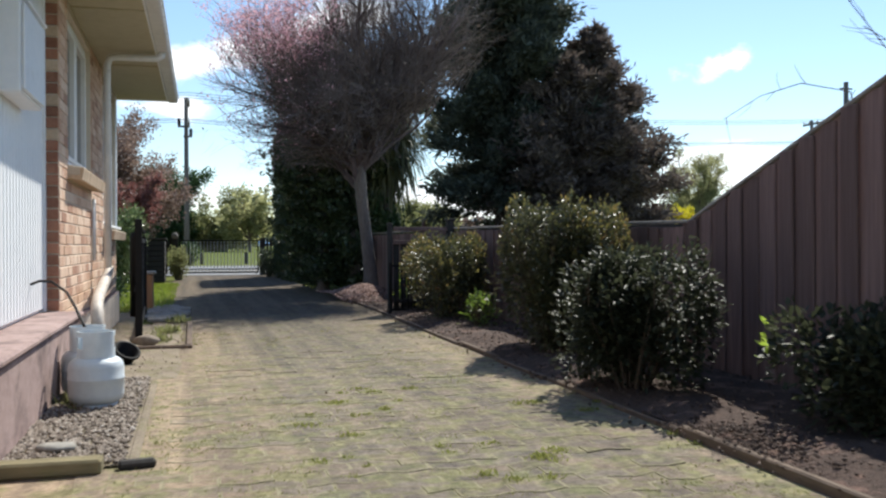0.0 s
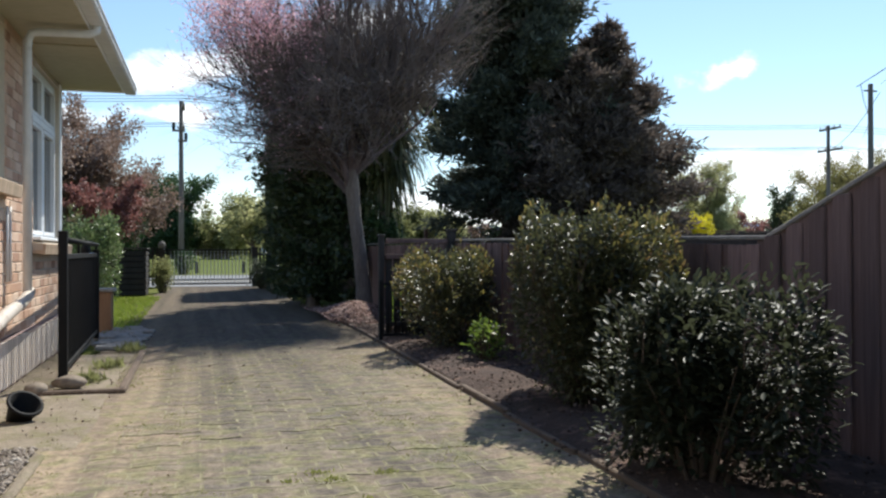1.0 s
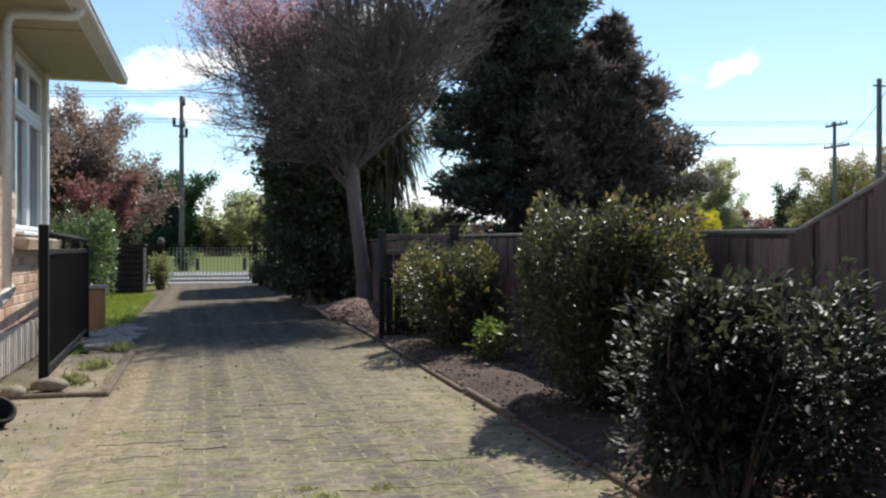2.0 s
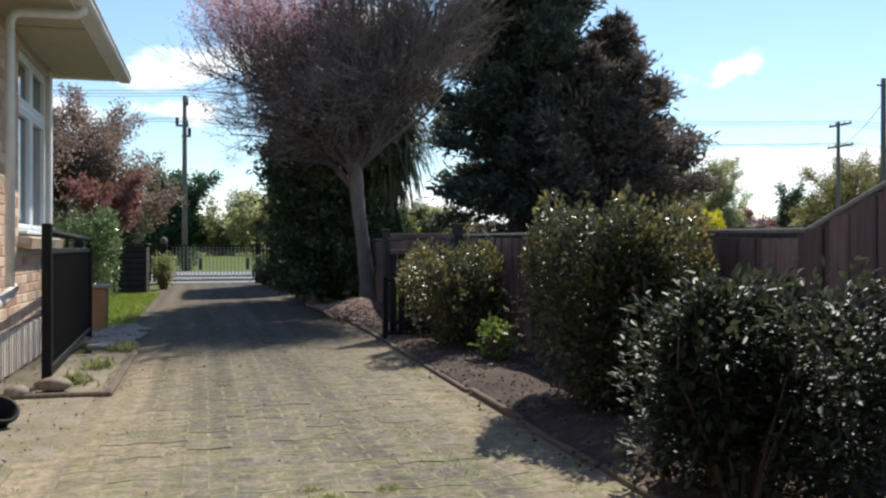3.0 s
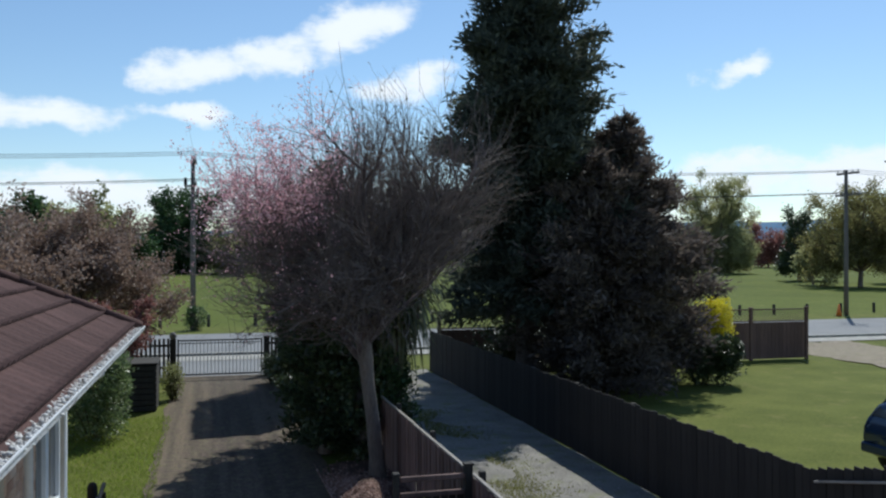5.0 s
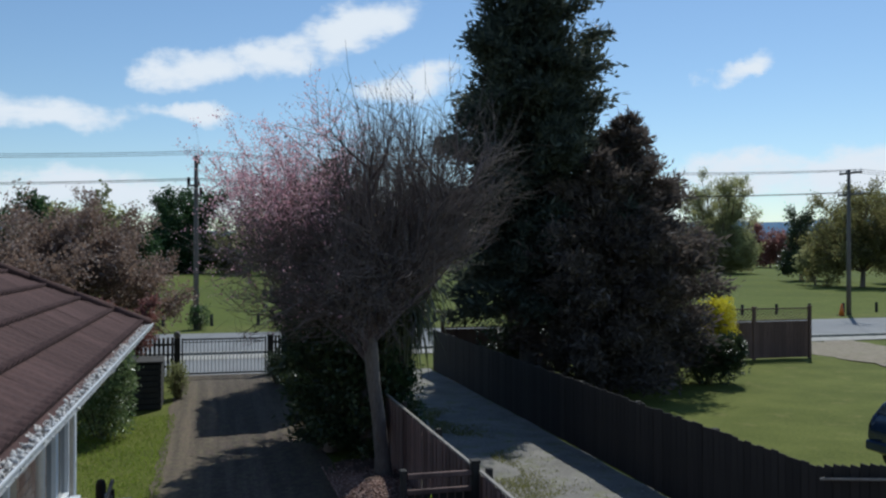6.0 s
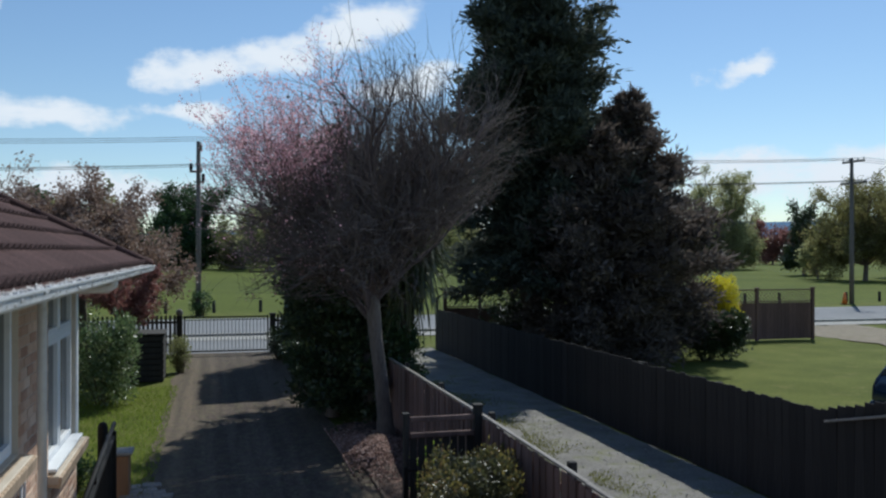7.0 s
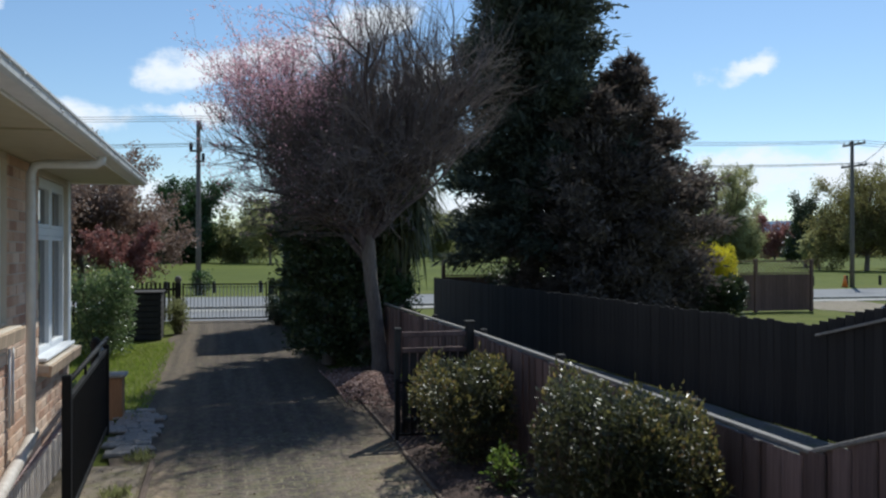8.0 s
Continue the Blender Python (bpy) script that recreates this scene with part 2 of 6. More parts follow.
M_SILL = surface("brick_sill", (0.42, 0.3, 0.2), (0.6, 0.46, 0.33), 40, 4, 0.85, 0.3, 0.004, vary=0.12)
M_BLACK = surface("black_metal", (0.006, 0.006, 0.006), (0.016, 0.016, 0.017), 60, 3, 0.7, 0.1, 0.002, spec=0.2)
M_TIMBER = surface("brown_timber", (0.19, 0.1, 0.05), (0.38, 0.22, 0.12), 30, 3, 0.8, 0.3, 0.004, stretch=(1, 1, 0.1))
M_DARKWOOD = surface("dark_timber", (0.02, 0.018, 0.017), (0.055, 0.05, 0.046), 30, 3, 0.85, 0.3, 0.004, stretch=(1, 1, 0.1))
M_ROCK = surface("brown_rock", (0.17, 0.135, 0.105), (0.36, 0.3, 0.235), 18, 5, 0.95, 0.5, 0.01, vary=0.15)
M_STONE = surface("grey_stone", (0.16, 0.146, 0.13), (0.37, 0.34, 0.305), 26, 5, 0.9, 0.4, 0.01, vary=0.15)
M_POLE = surface("grey_pole_wood", (0.09, 0.08, 0.073), (0.2, 0.185, 0.17), 20, 2, 0.9, 0.3, 0.006, stretch=(1, 1, 0.08))
M_WIRE = surface("dark_wire", (0.03, 0.03, 0.032), (0.05, 0.05, 0.052), 10, 1, 0.6, 0)
M_GATEW = surface("pale_gate_bar", (0.45, 0.46, 0.47), (0.6, 0.61, 0.62), 20, 2, 0.5, 0.1, 0.002)
M_BARK = surface("grey_bark", (0.09, 0.072, 0.065), (0.22, 0.185, 0.165), 30, 4, 0.95, 0.8, 0.02, stretch=(1, 1, 0.25))
M_DARKBARK = surface("dark_purple_bark", (0.06, 0.045, 0.045), (0.16, 0.12, 0.12), 20, 3, 0.95, 0.5, 0.01)
M_LIMEDARK = leaf_mat("fresh_green_leaf", (0.05, 0.08, 0.015), (0.13, 0.2, 0.03), (0.34, 0.42, 0.08), 0.4, 0.35)
M_TWIG = surface("purple_twig", (0.11, 0.086, 0.08), (0.27, 0.22, 0.205), 6, 0.6, 0.9, 0)
M_BROWNTWIG = surface("brown_twig", (0.1, 0.07, 0.055), (0.2, 0.15, 0.12), 6, 0.6, 0.9, 0)
M_STEM = surface("bush_stem", (0.05, 0.035, 0.025), (0.12, 0.085, 0.06), 20, 3, 0.9, 0.2, 0.003)
M_BLOSSOM = leaf_mat("pink_blossom", (0.55, 0.25, 0.3), (0.74, 0.42, 0.47), (0.9, 0.74, 0.76), 0.7, 0.5, 0.2)
M_REDLEAF = leaf_mat("red_leaf", (0.15, 0.06, 0.052), (0.27, 0.115, 0.1), (0.42, 0.27, 0.23), 0.5, 0.4)
M_RUSTLEAF = leaf_mat("rust_leaf", (0.13, 0.085, 0.062), (0.27, 0.185, 0.14), (0.52, 0.42, 0.38), 0.6, 0.35)
M_BUDLEAF = leaf_mat("bronze_bud", (0.055, 0.042, 0.036), (0.11, 0.084, 0.07), (0.19, 0.155, 0.1), 0.6, 0.25)
M_CONIFER = leaf_mat("conifer_spray", (0.044, 0.053, 0.042), (0.086, 0.098, 0.074), (0.145, 0.16, 0.122), 0.65, 0.3, 0.15)
M_CONIFER2 = leaf_mat("brown_conifer_spray", (0.07, 0.056, 0.05), (0.138, 0.11, 0.096), (0.21, 0.168, 0.145), 0.65, 0.3, 0.15)
M_HEDGE = leaf_mat("hedge_leaf", (0.026, 0.04, 0.018), (0.052, 0.076, 0.03), (0.085, 0.115, 0.046), 0.4, 0.2)
M_BUSH = leaf_mat("glossy_bush_leaf", (0.036, 0.042, 0.017), (0.078, 0.082, 0.033), (0.17, 0.165, 0.08), 0.38, 0.34, 0.6)
M_CAMELLIA = leaf_mat("glossy_dark_leaf", (0.026, 0.031, 0.016), (0.05, 0.057, 0.03), (0.088, 0.096, 0.054), 0.5, 0.34, 0.32)
M_BUSHTIP = leaf_mat("bronze_bush_tip", (0.12, 0.08, 0.03), (0.2, 0.18, 0.05), (0.3, 0.15, 0.08), 0.3, 0.35, 0.5)
M_LIME = leaf_mat("lime_leaf", (0.16, 0.26, 0.03), (0.34, 0.46, 0.06), (0.5, 0.6, 0.12), 0.4, 0.45)
M_YELLOW = leaf_mat("golden_leaf", (0.4, 0.34, 0.02), (0.68, 0.58, 0.03), (0.75, 0.66, 0.08), 0.6, 0.4)
M_GREENLEAF = leaf_mat("spring_green_leaf", (0.1, 0.115, 0.05), (0.21, 0.22, 0.09), (0.34, 0.33, 0.17), 0.7, 0.62)
M_OLIVE = leaf_mat("olive_leaf", (0.17, 0.18, 0.085), (0.32, 0.32, 0.155), (0.48, 0.46, 0.27), 0.8, 0.62)
M_DARKGREEN = leaf_mat("dark_green_leaf", (0.025, 0.05, 0.02), (0.05, 0.1, 0.035), (0.1, 0.16, 0.05), 0.5, 0.3)
M_STRAP = leaf_mat("strap_leaf", (0.055, 0.066, 0.026), (0.12, 0.13, 0.055), (0.23, 0.2, 0.11), 0.4, 0.3)
M_VARIEGATED = leaf_mat("variegated_leaf", (0.05, 0.09, 0.03), (0.14, 0.2, 0.08), (0.45, 0.46, 0.28), 0.3, 0.35, 0.6)
M_GRASSBLADE = leaf_mat("grass_blade", (0.1, 0.155, 0.02), (0.22, 0.29, 0.04), (0.36, 0.37, 0.09), 0.6, 0.4, 0.2)
# hill colour already holds the blue haze of distance
M_HILL = surface("hazed_far_hill", (0.1, 0.17, 0.26), (0.15, 0.23, 0.33), 0.01, 0.002, 1.0, 0, coords="World", spec=0.0)


def brick_mat():
    """Orange brick: every brick has its own shade, a few of them burnt dark red; speckle and bloom over all."""
    m = bpy.data.materials.new("orange_brick")
    ns, ls, p = nodes_of(m)
    tc, oi, ge = ns.new("ShaderNodeTexCoord"), ns.new("ShaderNodeObjectInfo"), ns.new("ShaderNodeNewGeometry")
    add = ns.new("ShaderNodeMath")
    add.operation = "ADD"
    ls.new(oi.outputs["Random"], add.inputs[0])
    ls.new(ge.outputs["Random Per Island"], add.inputs[1])
    fr = ns.new("ShaderNodeMath")
    fr.operation = "FRACT"
    ls.new(add.outputs[0], fr.inputs[0])
    col = ramp(ns, ls, fr.outputs[0], [(0.0, (0.4, 0.225, 0.16)), (0.14, (0.56, 0.36, 0.26)), (0.4, (0.64, 0.44, 0.32)), (0.75, (0.73, 0.54, 0.41)), (1.0, (0.78, 0.61, 0.48))])
    v = ge.outputs["Position"]
    fine = tex_noise(ns, ls, v, 70, 8, 0.65)
    col = mixc(ns, ls, 1.0, col, ramp(ns, ls, fine, [(0.3, (0.72, 0.68, 0.66)), (0.7, (1.12, 1.1, 1.08))]), "MULTIPLY")
    bloom = ramp(ns, ls, tex_noise(ns, ls, v, 3.2, 6, 0.65), [(0.52, (0, 0, 0)), (0.72, (0.5, 0.5, 0.5))])
    col = mixc(ns, ls, bloom, col, (0.74, 0.6, 0.48))
    ls.new(col, p.inputs["Base Color"])
    p.inputs["Roughness"].default_value = 0.92
    p.inputs["Specular IOR Level"].default_value = 0.25
    b = ns.new("ShaderNodeBump")
    b.inputs["Strength"].default_value, b.inputs["Distance"].default_value = 0.5, 0.005
    ls.new(fine, b.inputs["Height"])
    ls.new(b.outputs[0], p.inputs["Normal"])
    return m


M_BRICK = brick_mat()


def glass_mat():
    m = bpy.data.materials.new("window_glass")
    ns, ls, p = nodes_of(m)
    p.inputs["Base Color"].default_value = (0.03, 0.035, 0.04, 1)
    p.inputs["Roughness"].default_value = 0.04
    p.inputs["Specular IOR Level"].default_value = 0.8
    return m


M_GLASS = glass_mat()


def drive_mat():
    """Mossy pavers: grey wheel lines, moss and grass in between, tan dust along the edges; each piece a shade of its own."""
    m = bpy.data.materials.new("mossy_drive")
    ns, ls, p = nodes_of(m)
    geo, oi = ns.new("ShaderNodeNewGeometry"), ns.new("ShaderNodeObjectInfo")
    comb = ns.new("ShaderNodeCombineXYZ")                # plan axes, shared by all pieces
    ca, sa = math.cos(radians(AX)), math.sin(radians(AX))
    for k, axis in enumerate(((ca, sa, 0), (-sa, ca, 0), (0, 0, 1))):
        dot = ns.new("ShaderNodeVectorMath")
        dot.operation = "DOT_PRODUCT"
        ls.new(geo.outputs["Position"], dot.inputs[0])
        dot.inputs[1].default_value = axis
        ls.new(dot.outputs["Value"], comb.inputs[k])
    v = comb.outputs[0]
    sep = ns.new("ShaderNodeSeparateXYZ")
    ls.new(v, sep.inputs[0])
    fine = tex_noise(ns, ls, v, 34, 8, 0.7)
    mid = tex_noise(ns, ls, v, 5.5, 7, 0.65)
    big = tex_noise(ns, ls, v, 0.8, 4, 0.6)
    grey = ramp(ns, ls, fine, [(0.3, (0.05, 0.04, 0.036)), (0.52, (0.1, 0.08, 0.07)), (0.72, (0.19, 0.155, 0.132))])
    tan = ramp(ns, ls, fine, [(0.3, (0.23, 0.18, 0.135)), (0.7, (0.42, 0.345, 0.26))])
    moss = ramp(ns, ls, fine, [(0.3, (0.1, 0.11, 0.042)), (0.7, (0.32, 0.32, 0.16))])
    dist = ns.new("ShaderNodeMath")                      # distance from the drive's middle line
    dist.operation = "ABSOLUTE"
    sub = ns.new("ShaderNodeMath")
    sub.operation = "SUBTRACT"
    ls.new(sep.outputs[0], sub.inputs[0])
    sub.inputs[1].default_value = 1.6
    ls.new(sub.outputs[0], dist.inputs[0])
    edge = ns.new("ShaderNodeMath")
    edge.operation = "ADD"
    ls.new(dist.outputs[0], edge.inputs[0])
    wob = ns.new("ShaderNodeMath")
    wob.operation = "MULTIPLY"
    ls.new(big, wob.inputs[0])
    wob.inputs[1].default_value = 1.6
    ls.new(wob.outputs[0], edge.inputs[1])
    ef = ramp(ns, ls, edge.outputs[0], [(0.0, (0, 0, 0)), (1.0, (1, 1, 1))])
    mr = ns.new("ShaderNodeMapRange")
    mr.inputs["From Min"].default_value, mr.inputs["From Max"].default_value = 1.35, 2.0
    ls.new(edge.outputs[0], mr.inputs["Value"])
    worn = ramp(ns, ls, fine, [(0.3, (0.12, 0.1, 0.083)), (0.7, (0.3, 0.262, 0.215))])
    near = ns.new("ShaderNodeMapRange")                   # grey and tan turn darker along the far stretch, paler near
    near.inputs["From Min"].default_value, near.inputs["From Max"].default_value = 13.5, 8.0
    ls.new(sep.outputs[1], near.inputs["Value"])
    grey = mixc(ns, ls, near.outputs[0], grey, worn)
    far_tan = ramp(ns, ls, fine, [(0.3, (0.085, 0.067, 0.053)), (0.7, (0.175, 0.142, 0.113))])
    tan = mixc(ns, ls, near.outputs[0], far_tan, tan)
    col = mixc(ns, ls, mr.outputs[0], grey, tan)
    tmap = ns.new("ShaderNodeMapping")                    # faint wheel lines along the drive
    tmap.inputs["Scale"].default_value = (2.6, 0.09, 1)
    ls.new(v, tmap.inputs[0])
    lines = ramp(ns, ls, tex_noise(ns, ls, tmap.outputs[0], 1.6, 3, 0.5), [(0.4, (0.66, 0.66, 0.68)), (0.62, (1.12, 1.1, 1.06))])
    col = mixc(ns, ls, 0.85, col, lines, "MULTIPLY")
    mf = ramp(ns, ls, mid, [(0.47, (0, 0, 0)), (0.58, (0.75, 0.75, 0.75))])
    far = ns.new("ShaderNodeMapRange")                    # more moss on the near stretch
    far.inputs["From Min"].default_value, far.inputs["From Max"].default_value = 13.0, 3.5
    far.inputs["To Min"].default_value, far.inputs["To Max"].default_value = 0.25, 1.0
    ls.new(sep.outputs[1], far.inputs["Value"])
    mm = ns.new("ShaderNodeMath")
    mm.operation = "MULTIPLY"
    ls.new(mf, mm.inputs[0])
    ls.new(far.outputs[0], mm.inputs[1])
    col = mixc(ns, ls, mm.outputs[0], col, moss)
    tot = ns.new("ShaderNodeMath")                        # each paver a little lighter, darker, pinker or greyer
    tot.operation = "ADD"
    ls.new(oi.outputs["Random"], tot.inputs[0])
    ls.new(geo.outputs["Random Per Island"], tot.inputs[1])
    fr = ns.new("ShaderNodeMath")
    fr.operation = "FRACT"
    ls.new(tot.outputs[0], fr.inputs[0])
    blot = ramp(ns, ls, tex_noise(ns, ls, v, 13, 5, 0.7), [(0.36, (0.74, 0.74, 0.75)), (0.64, (1.16, 1.15, 1.13))])
    col = mixc(ns, ls, 1.0, col, blot, "MULTIPLY")
    shade = ramp(ns, ls, fr.outputs[0], [(0.0, (0.86, 0.83, 0.83)), (0.35, (0.97, 0.98, 1.0)), (0.7, (1.06, 1.0, 0.96)), (1.0, (1.14, 1.12, 1.08))])
    col = mixc(ns, ls, 1.0, col, shade, "MULTIPLY")
    ls.new(col, p.inputs["Base Color"])
    p.inputs["Roughness"].default_value = 0.95
    p.inputs["Specular IOR Level"].default_value = 0.2
    b = ns.new("ShaderNodeBump")
    b.inputs["Strength"].default_value, b.inputs["Distance"].default_value = 0.8, 0.015
    ls.new(fine, b.inputs["Height"])
    ls.new(b.outputs[0], p.inputs["Normal"])
    return m


M_DRIVE = drive_mat()

# ================= ground, road, drive =================
bm = bmesh.new()
rect_grid(bm, -2600, 2600, -900, 4200, 52, 51, lambda x, y: -0.02 if math.hypot(x, y - 60) < 260 else -0.02 - 0.002 * (math.hypot(x, y - 60) - 260) * 0.2)
solo("ground", bm, M_FIELD, Matrix(), "flat green pasture reaching to the horizon", "ground", kind="structure")


def slab(name, v0, v1, u0, u1, z, material, label, step=0.5, wob=0.0, edge=0.0, sink=0.0):
    """A sheet of ground cover with a slightly uneven top and a wandering edge."""
    b = bmesh.new()
    nx, ny = max(1, int((v1 - v0) / step)), max(1, int((u1 - u0) / step))
    rect_grid(b, v0, v1, u0, u1, nx, ny, lambda x, y: z + wob * noise.noise(Vector((x * 0.7, y * 0.7, z * 9))))
    if edge:
        for w in b.verts:
            if abs(w.co.x - v0) < 1e-4 or abs(w.co.x - v1) < 1e-4:
                w.co.x += edge * noise.noise(Vector((w.co.x, w.co.y * 1.3, 3.3)))
                w.co.z -= sink
            if abs(w.co.y - u0) < 1e-4 or abs(w.co.y - u1) < 1e-4:
                w.co.y += edge * noise.noise(Vector((w.co.x * 1.3, w.co.y, 7.1)))
                w.co.z -= sink
    return solo(name, b, material, PLAN, label, "ground cover", kind="structure", smooth=True)


slab("earth_corner", -3.0, -0.32, 11.9, 14.3, 0.0, M_DRYEARTH, "bare earth at the house corner", 0.4, 0.02)
slab("lawn_front", -14, -0.1, 14.2, 30.2, 0.0, M_LAWN, "mown spring lawn beside the drive", 0.6, 0.02, 0.15)
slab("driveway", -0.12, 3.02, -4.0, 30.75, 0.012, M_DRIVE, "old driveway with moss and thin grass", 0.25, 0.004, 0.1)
slab("pavement_yard", -3.2, 0.02, -4.0, 4.4, 0.008, M_DRIVE, "mossy yard beside the house", 0.4, 0.006)
slab("crossing", -1.2, 3.9, 30.75, 36.25, 0.012, M_SEAL, "sealed vehicle crossing outside the gate", 0.5, 0.004, 0.05)
slab("row_drive", 4.02, 7.86, -6.0, 34.6, 0.0, M_GRAVEL, "grey gravel lane with a grassy middle strip", 0.3, 0.02, 0.05)
slab("lawn_next_door", 7.9, 60.0, 11.4, 31.0, 0.004, M_LAWN, "neighbouring mown lawn with worn patches", 1.0, 0.03)
slab("worn_track", 22.6, 27.5, 24.5, 34.4, 0.03, M_DRYEARTH, "worn bare track across the neighbouring lawn", 0.5, 0.045, 0.7)
slab("lawn_side", 7.9, 60.0, -20.0, 11.3, 0.004, M_LAWN, "rough lawn behind the paling fence", 1.5, 0.03)
slab("verge", -120, 160, 30.6, 34.5, 0.0, M_LAWN, "grass verge along the road", 2.0, 0.02)
slab("pavement", -120, 160, 34.6, 36.0, 0.03, M_CONC, "pale concrete footpath along the road", 2.0)
slab("road", -160, 220, 36.6, 45.2, 0.0, M_SEAL, "grey sealed road", 4.0)
slab("verge_far", -160, 220, 45.2, 49.0, 0.004, M_LAWN, "grass verge on the far side of the road", 3.0, 0.03)
b = bmesh.new()
box(b, -120, 160, 36.3, 36.55, -0.02, 0.1, 0.02)
solo("kerb", b, M_CONC, PLAN, "concrete kerb", "kerb", kind="structure")
slab("gravel_strip", -0.5, 0.08, 4.45, 7.0, 0.028, M_DRYEARTH, "pebble strip along the house wall", 0.15, 0.02, 0.03)
slab("garden_strip", -0.62, 0.34, 7.0, 11.9, 0.018, M_DRYEARTH, "dry earth strip along the house wall", 0.12, 0.006, 0.1, 0.025)
# planted bed between the drive and the paling fence
def bed_edge(u):
    """Where the drive meets the bed: the edging runs slightly askew."""
    return min(2.99, 2.655 + 0.026 * u)


def bed_height(v, u):
    return 0.03 + 0.06 * min(1, max(0, v - bed_edge(u)) * 4) + 0.035 * noise.noise(Vector((v * 2, u * 2, 0))) + 0.2 * math.exp(-((u - 16.0) / 0.9) ** 2 - ((v - 3.35) / 0.5) ** 2)


b = bmesh.new()
rect_grid(b, 0, 1, -3.0, 18.3, 12, 130, lambda x, y: 0.0)
for w in b.verts:
    w.co.x = bed_edge(w.co.y) + 0.01 + (3.97 - bed_edge(w.co.y)) * w.co.x
    w.co.z = bed_height(w.co.x, w.co.y)
solo("planting_bed", b, M_SOIL, PLAN, "dry brown garden bed with bark litter", "garden bed", kind="structure", smooth=True)

M_EDGE = surface("damp_timber", (0.08, 0.056, 0.042), (0.2, 0.145, 0.105), 30, 4, 0.9, 0.4, 0.005, stretch=(1, 0.15, 1))
# edging boards of the bed, laid end to end
edge_line = thing("bed_edging", PLAN, "weathered timber edging boards along the garden bed", "garden edging")
u = -2.4
while u < 17.2:
    ln = rng.uniform(1.0, 1.9)
    b = bmesh.new()
    box(b, -0.02, 0.02, 0, ln - 0.02, -0.05, rng.uniform(0.02, 0.045), 0.008)
    part("board", b, M_EDGE, edge_line, m=pose(bed_edge(u) + rng.uniform(-0.015, 0.015), u, 0.02, 0, 0, -1.4 + rng.uniform(-0.6, 0.6)))
    u += ln


# ================= paling fences =================
def paling_mesh(w, h, t, mat, top=0.0):
    b = bmesh.new()
    box(b, -w / 2, w / 2, -t / 2, t / 2, 0, h, 0.004)
    return mesh_of("paling", b, mat)


def fence_height(u):
    if u >= 6.25:
        return min(1.22, 1.15 + (u - 6.25) * 0.012)
    if u >= 4.2:
        return 1.15 + (6.25 - u) * 0.37
    return 1.91


our_fence = thing("paling_fence", PLAN, "weathered brown vertical paling fence with a pale capping rail", "fence")
unit = paling_mesh(0.132, 1.0, 0.014, M_FENCE)
u, k = -3.0, 0
while u < 18.4:
    h = fence_height(u) - 0.02 + (0.03 if 4.1 < u < 6.3 else 0.0)
    p = part("paling", unit, None, our_fence, m=pose(4.0 + (0.017 if k % 2 else 0.0) + rng.uniform(-0.003, 0.003), u, 0.03, rng.uniform(-0.4, 0.4), 0, 90 + rng.uniform(-1, 1)) @ Matrix.Diagonal((rng.uniform(0.93, 1.04), 1, h - 0.03 - rng.uniform(0, 0.012), 1)))
    u += 0.092
    k += 1
for z0 in (0.35, 0.95):
    b = bmesh.new()
    box(b, 4.024, 4.07, -3.0, 18.4, z0, z0 + 0.075, 0.006)
    part("rail", b, M_FENCE, our_fence)
caps = [(u_, fence_height(u_)) for u_ in (-3.0, 0.6, 4.2, 6.25, 9.4, 12.5, 15.6, 18.4)]
for (ua, za), (ub, zb) in zip(caps, caps[1:]):
    b = bmesh.new()
    box(b, -0.024, 0.024, 0, math.hypot(ub - ua, zb - za) - 0.006, 0, 0.026, 0.005)
    part("capping", b, M_FENCE_CAP, our_fence, "pale grey capping board", m=pose(4.012, ua, za, math.degrees(math.atan2(zb - za, ub - ua)), 0, rng.uniform(-0.2, 0.2)))
for u in (-2.0, 0.4, 2.8, 5.2, 7.6, 10.0, 12.46, 14.9, 17.3):
    b = bmesh.new()
    box(b, 4.075, 4.155, u - 0.04, u + 0.04, 0, fence_height(u) + 0.05, 0.008)
    part("post", b, M_DARKWOOD, our_fence)

# short cross fence from the bed to the paling fence
cross = thing("cross_fence", PLAN, "short dark timber fence panel across the bed end", "fence")
for v in (3.06, 3.95):
    b = bmesh.new()
    w = 0.03 if v < 3.5 else 0.05
    box(b, v - w, v + w, 12.46, 12.56, 0, 1.27 if v < 3.5 else 1.34, 0.008)
    box(b, v - w - 0.01, v + w + 0.01, 12.45, 12.57, 1.27 if v < 3.5 else 1.34, 1.3 if v < 3.5 else 1.37, 0.006)
    part("post", b, M_DARKWOOD, cross)
for z in (1.22, 1.03, 0.2):
    b = bmesh.new()
    box(b, 3.11, 3.9, 12.475, 12.525, z - 0.03, z + 0.03, 0.006)
    part("rail", b, M_DARKWOOD if z < 0.5 else M_FENCE, cross)
unit = paling_mesh(0.085, 0.98, 0.016, M_DARKWOOD)
for i in range(8):
    part("paling", unit, None, cross, m=pose(3.16 + 0.1 * i, 12.54, 0.06))

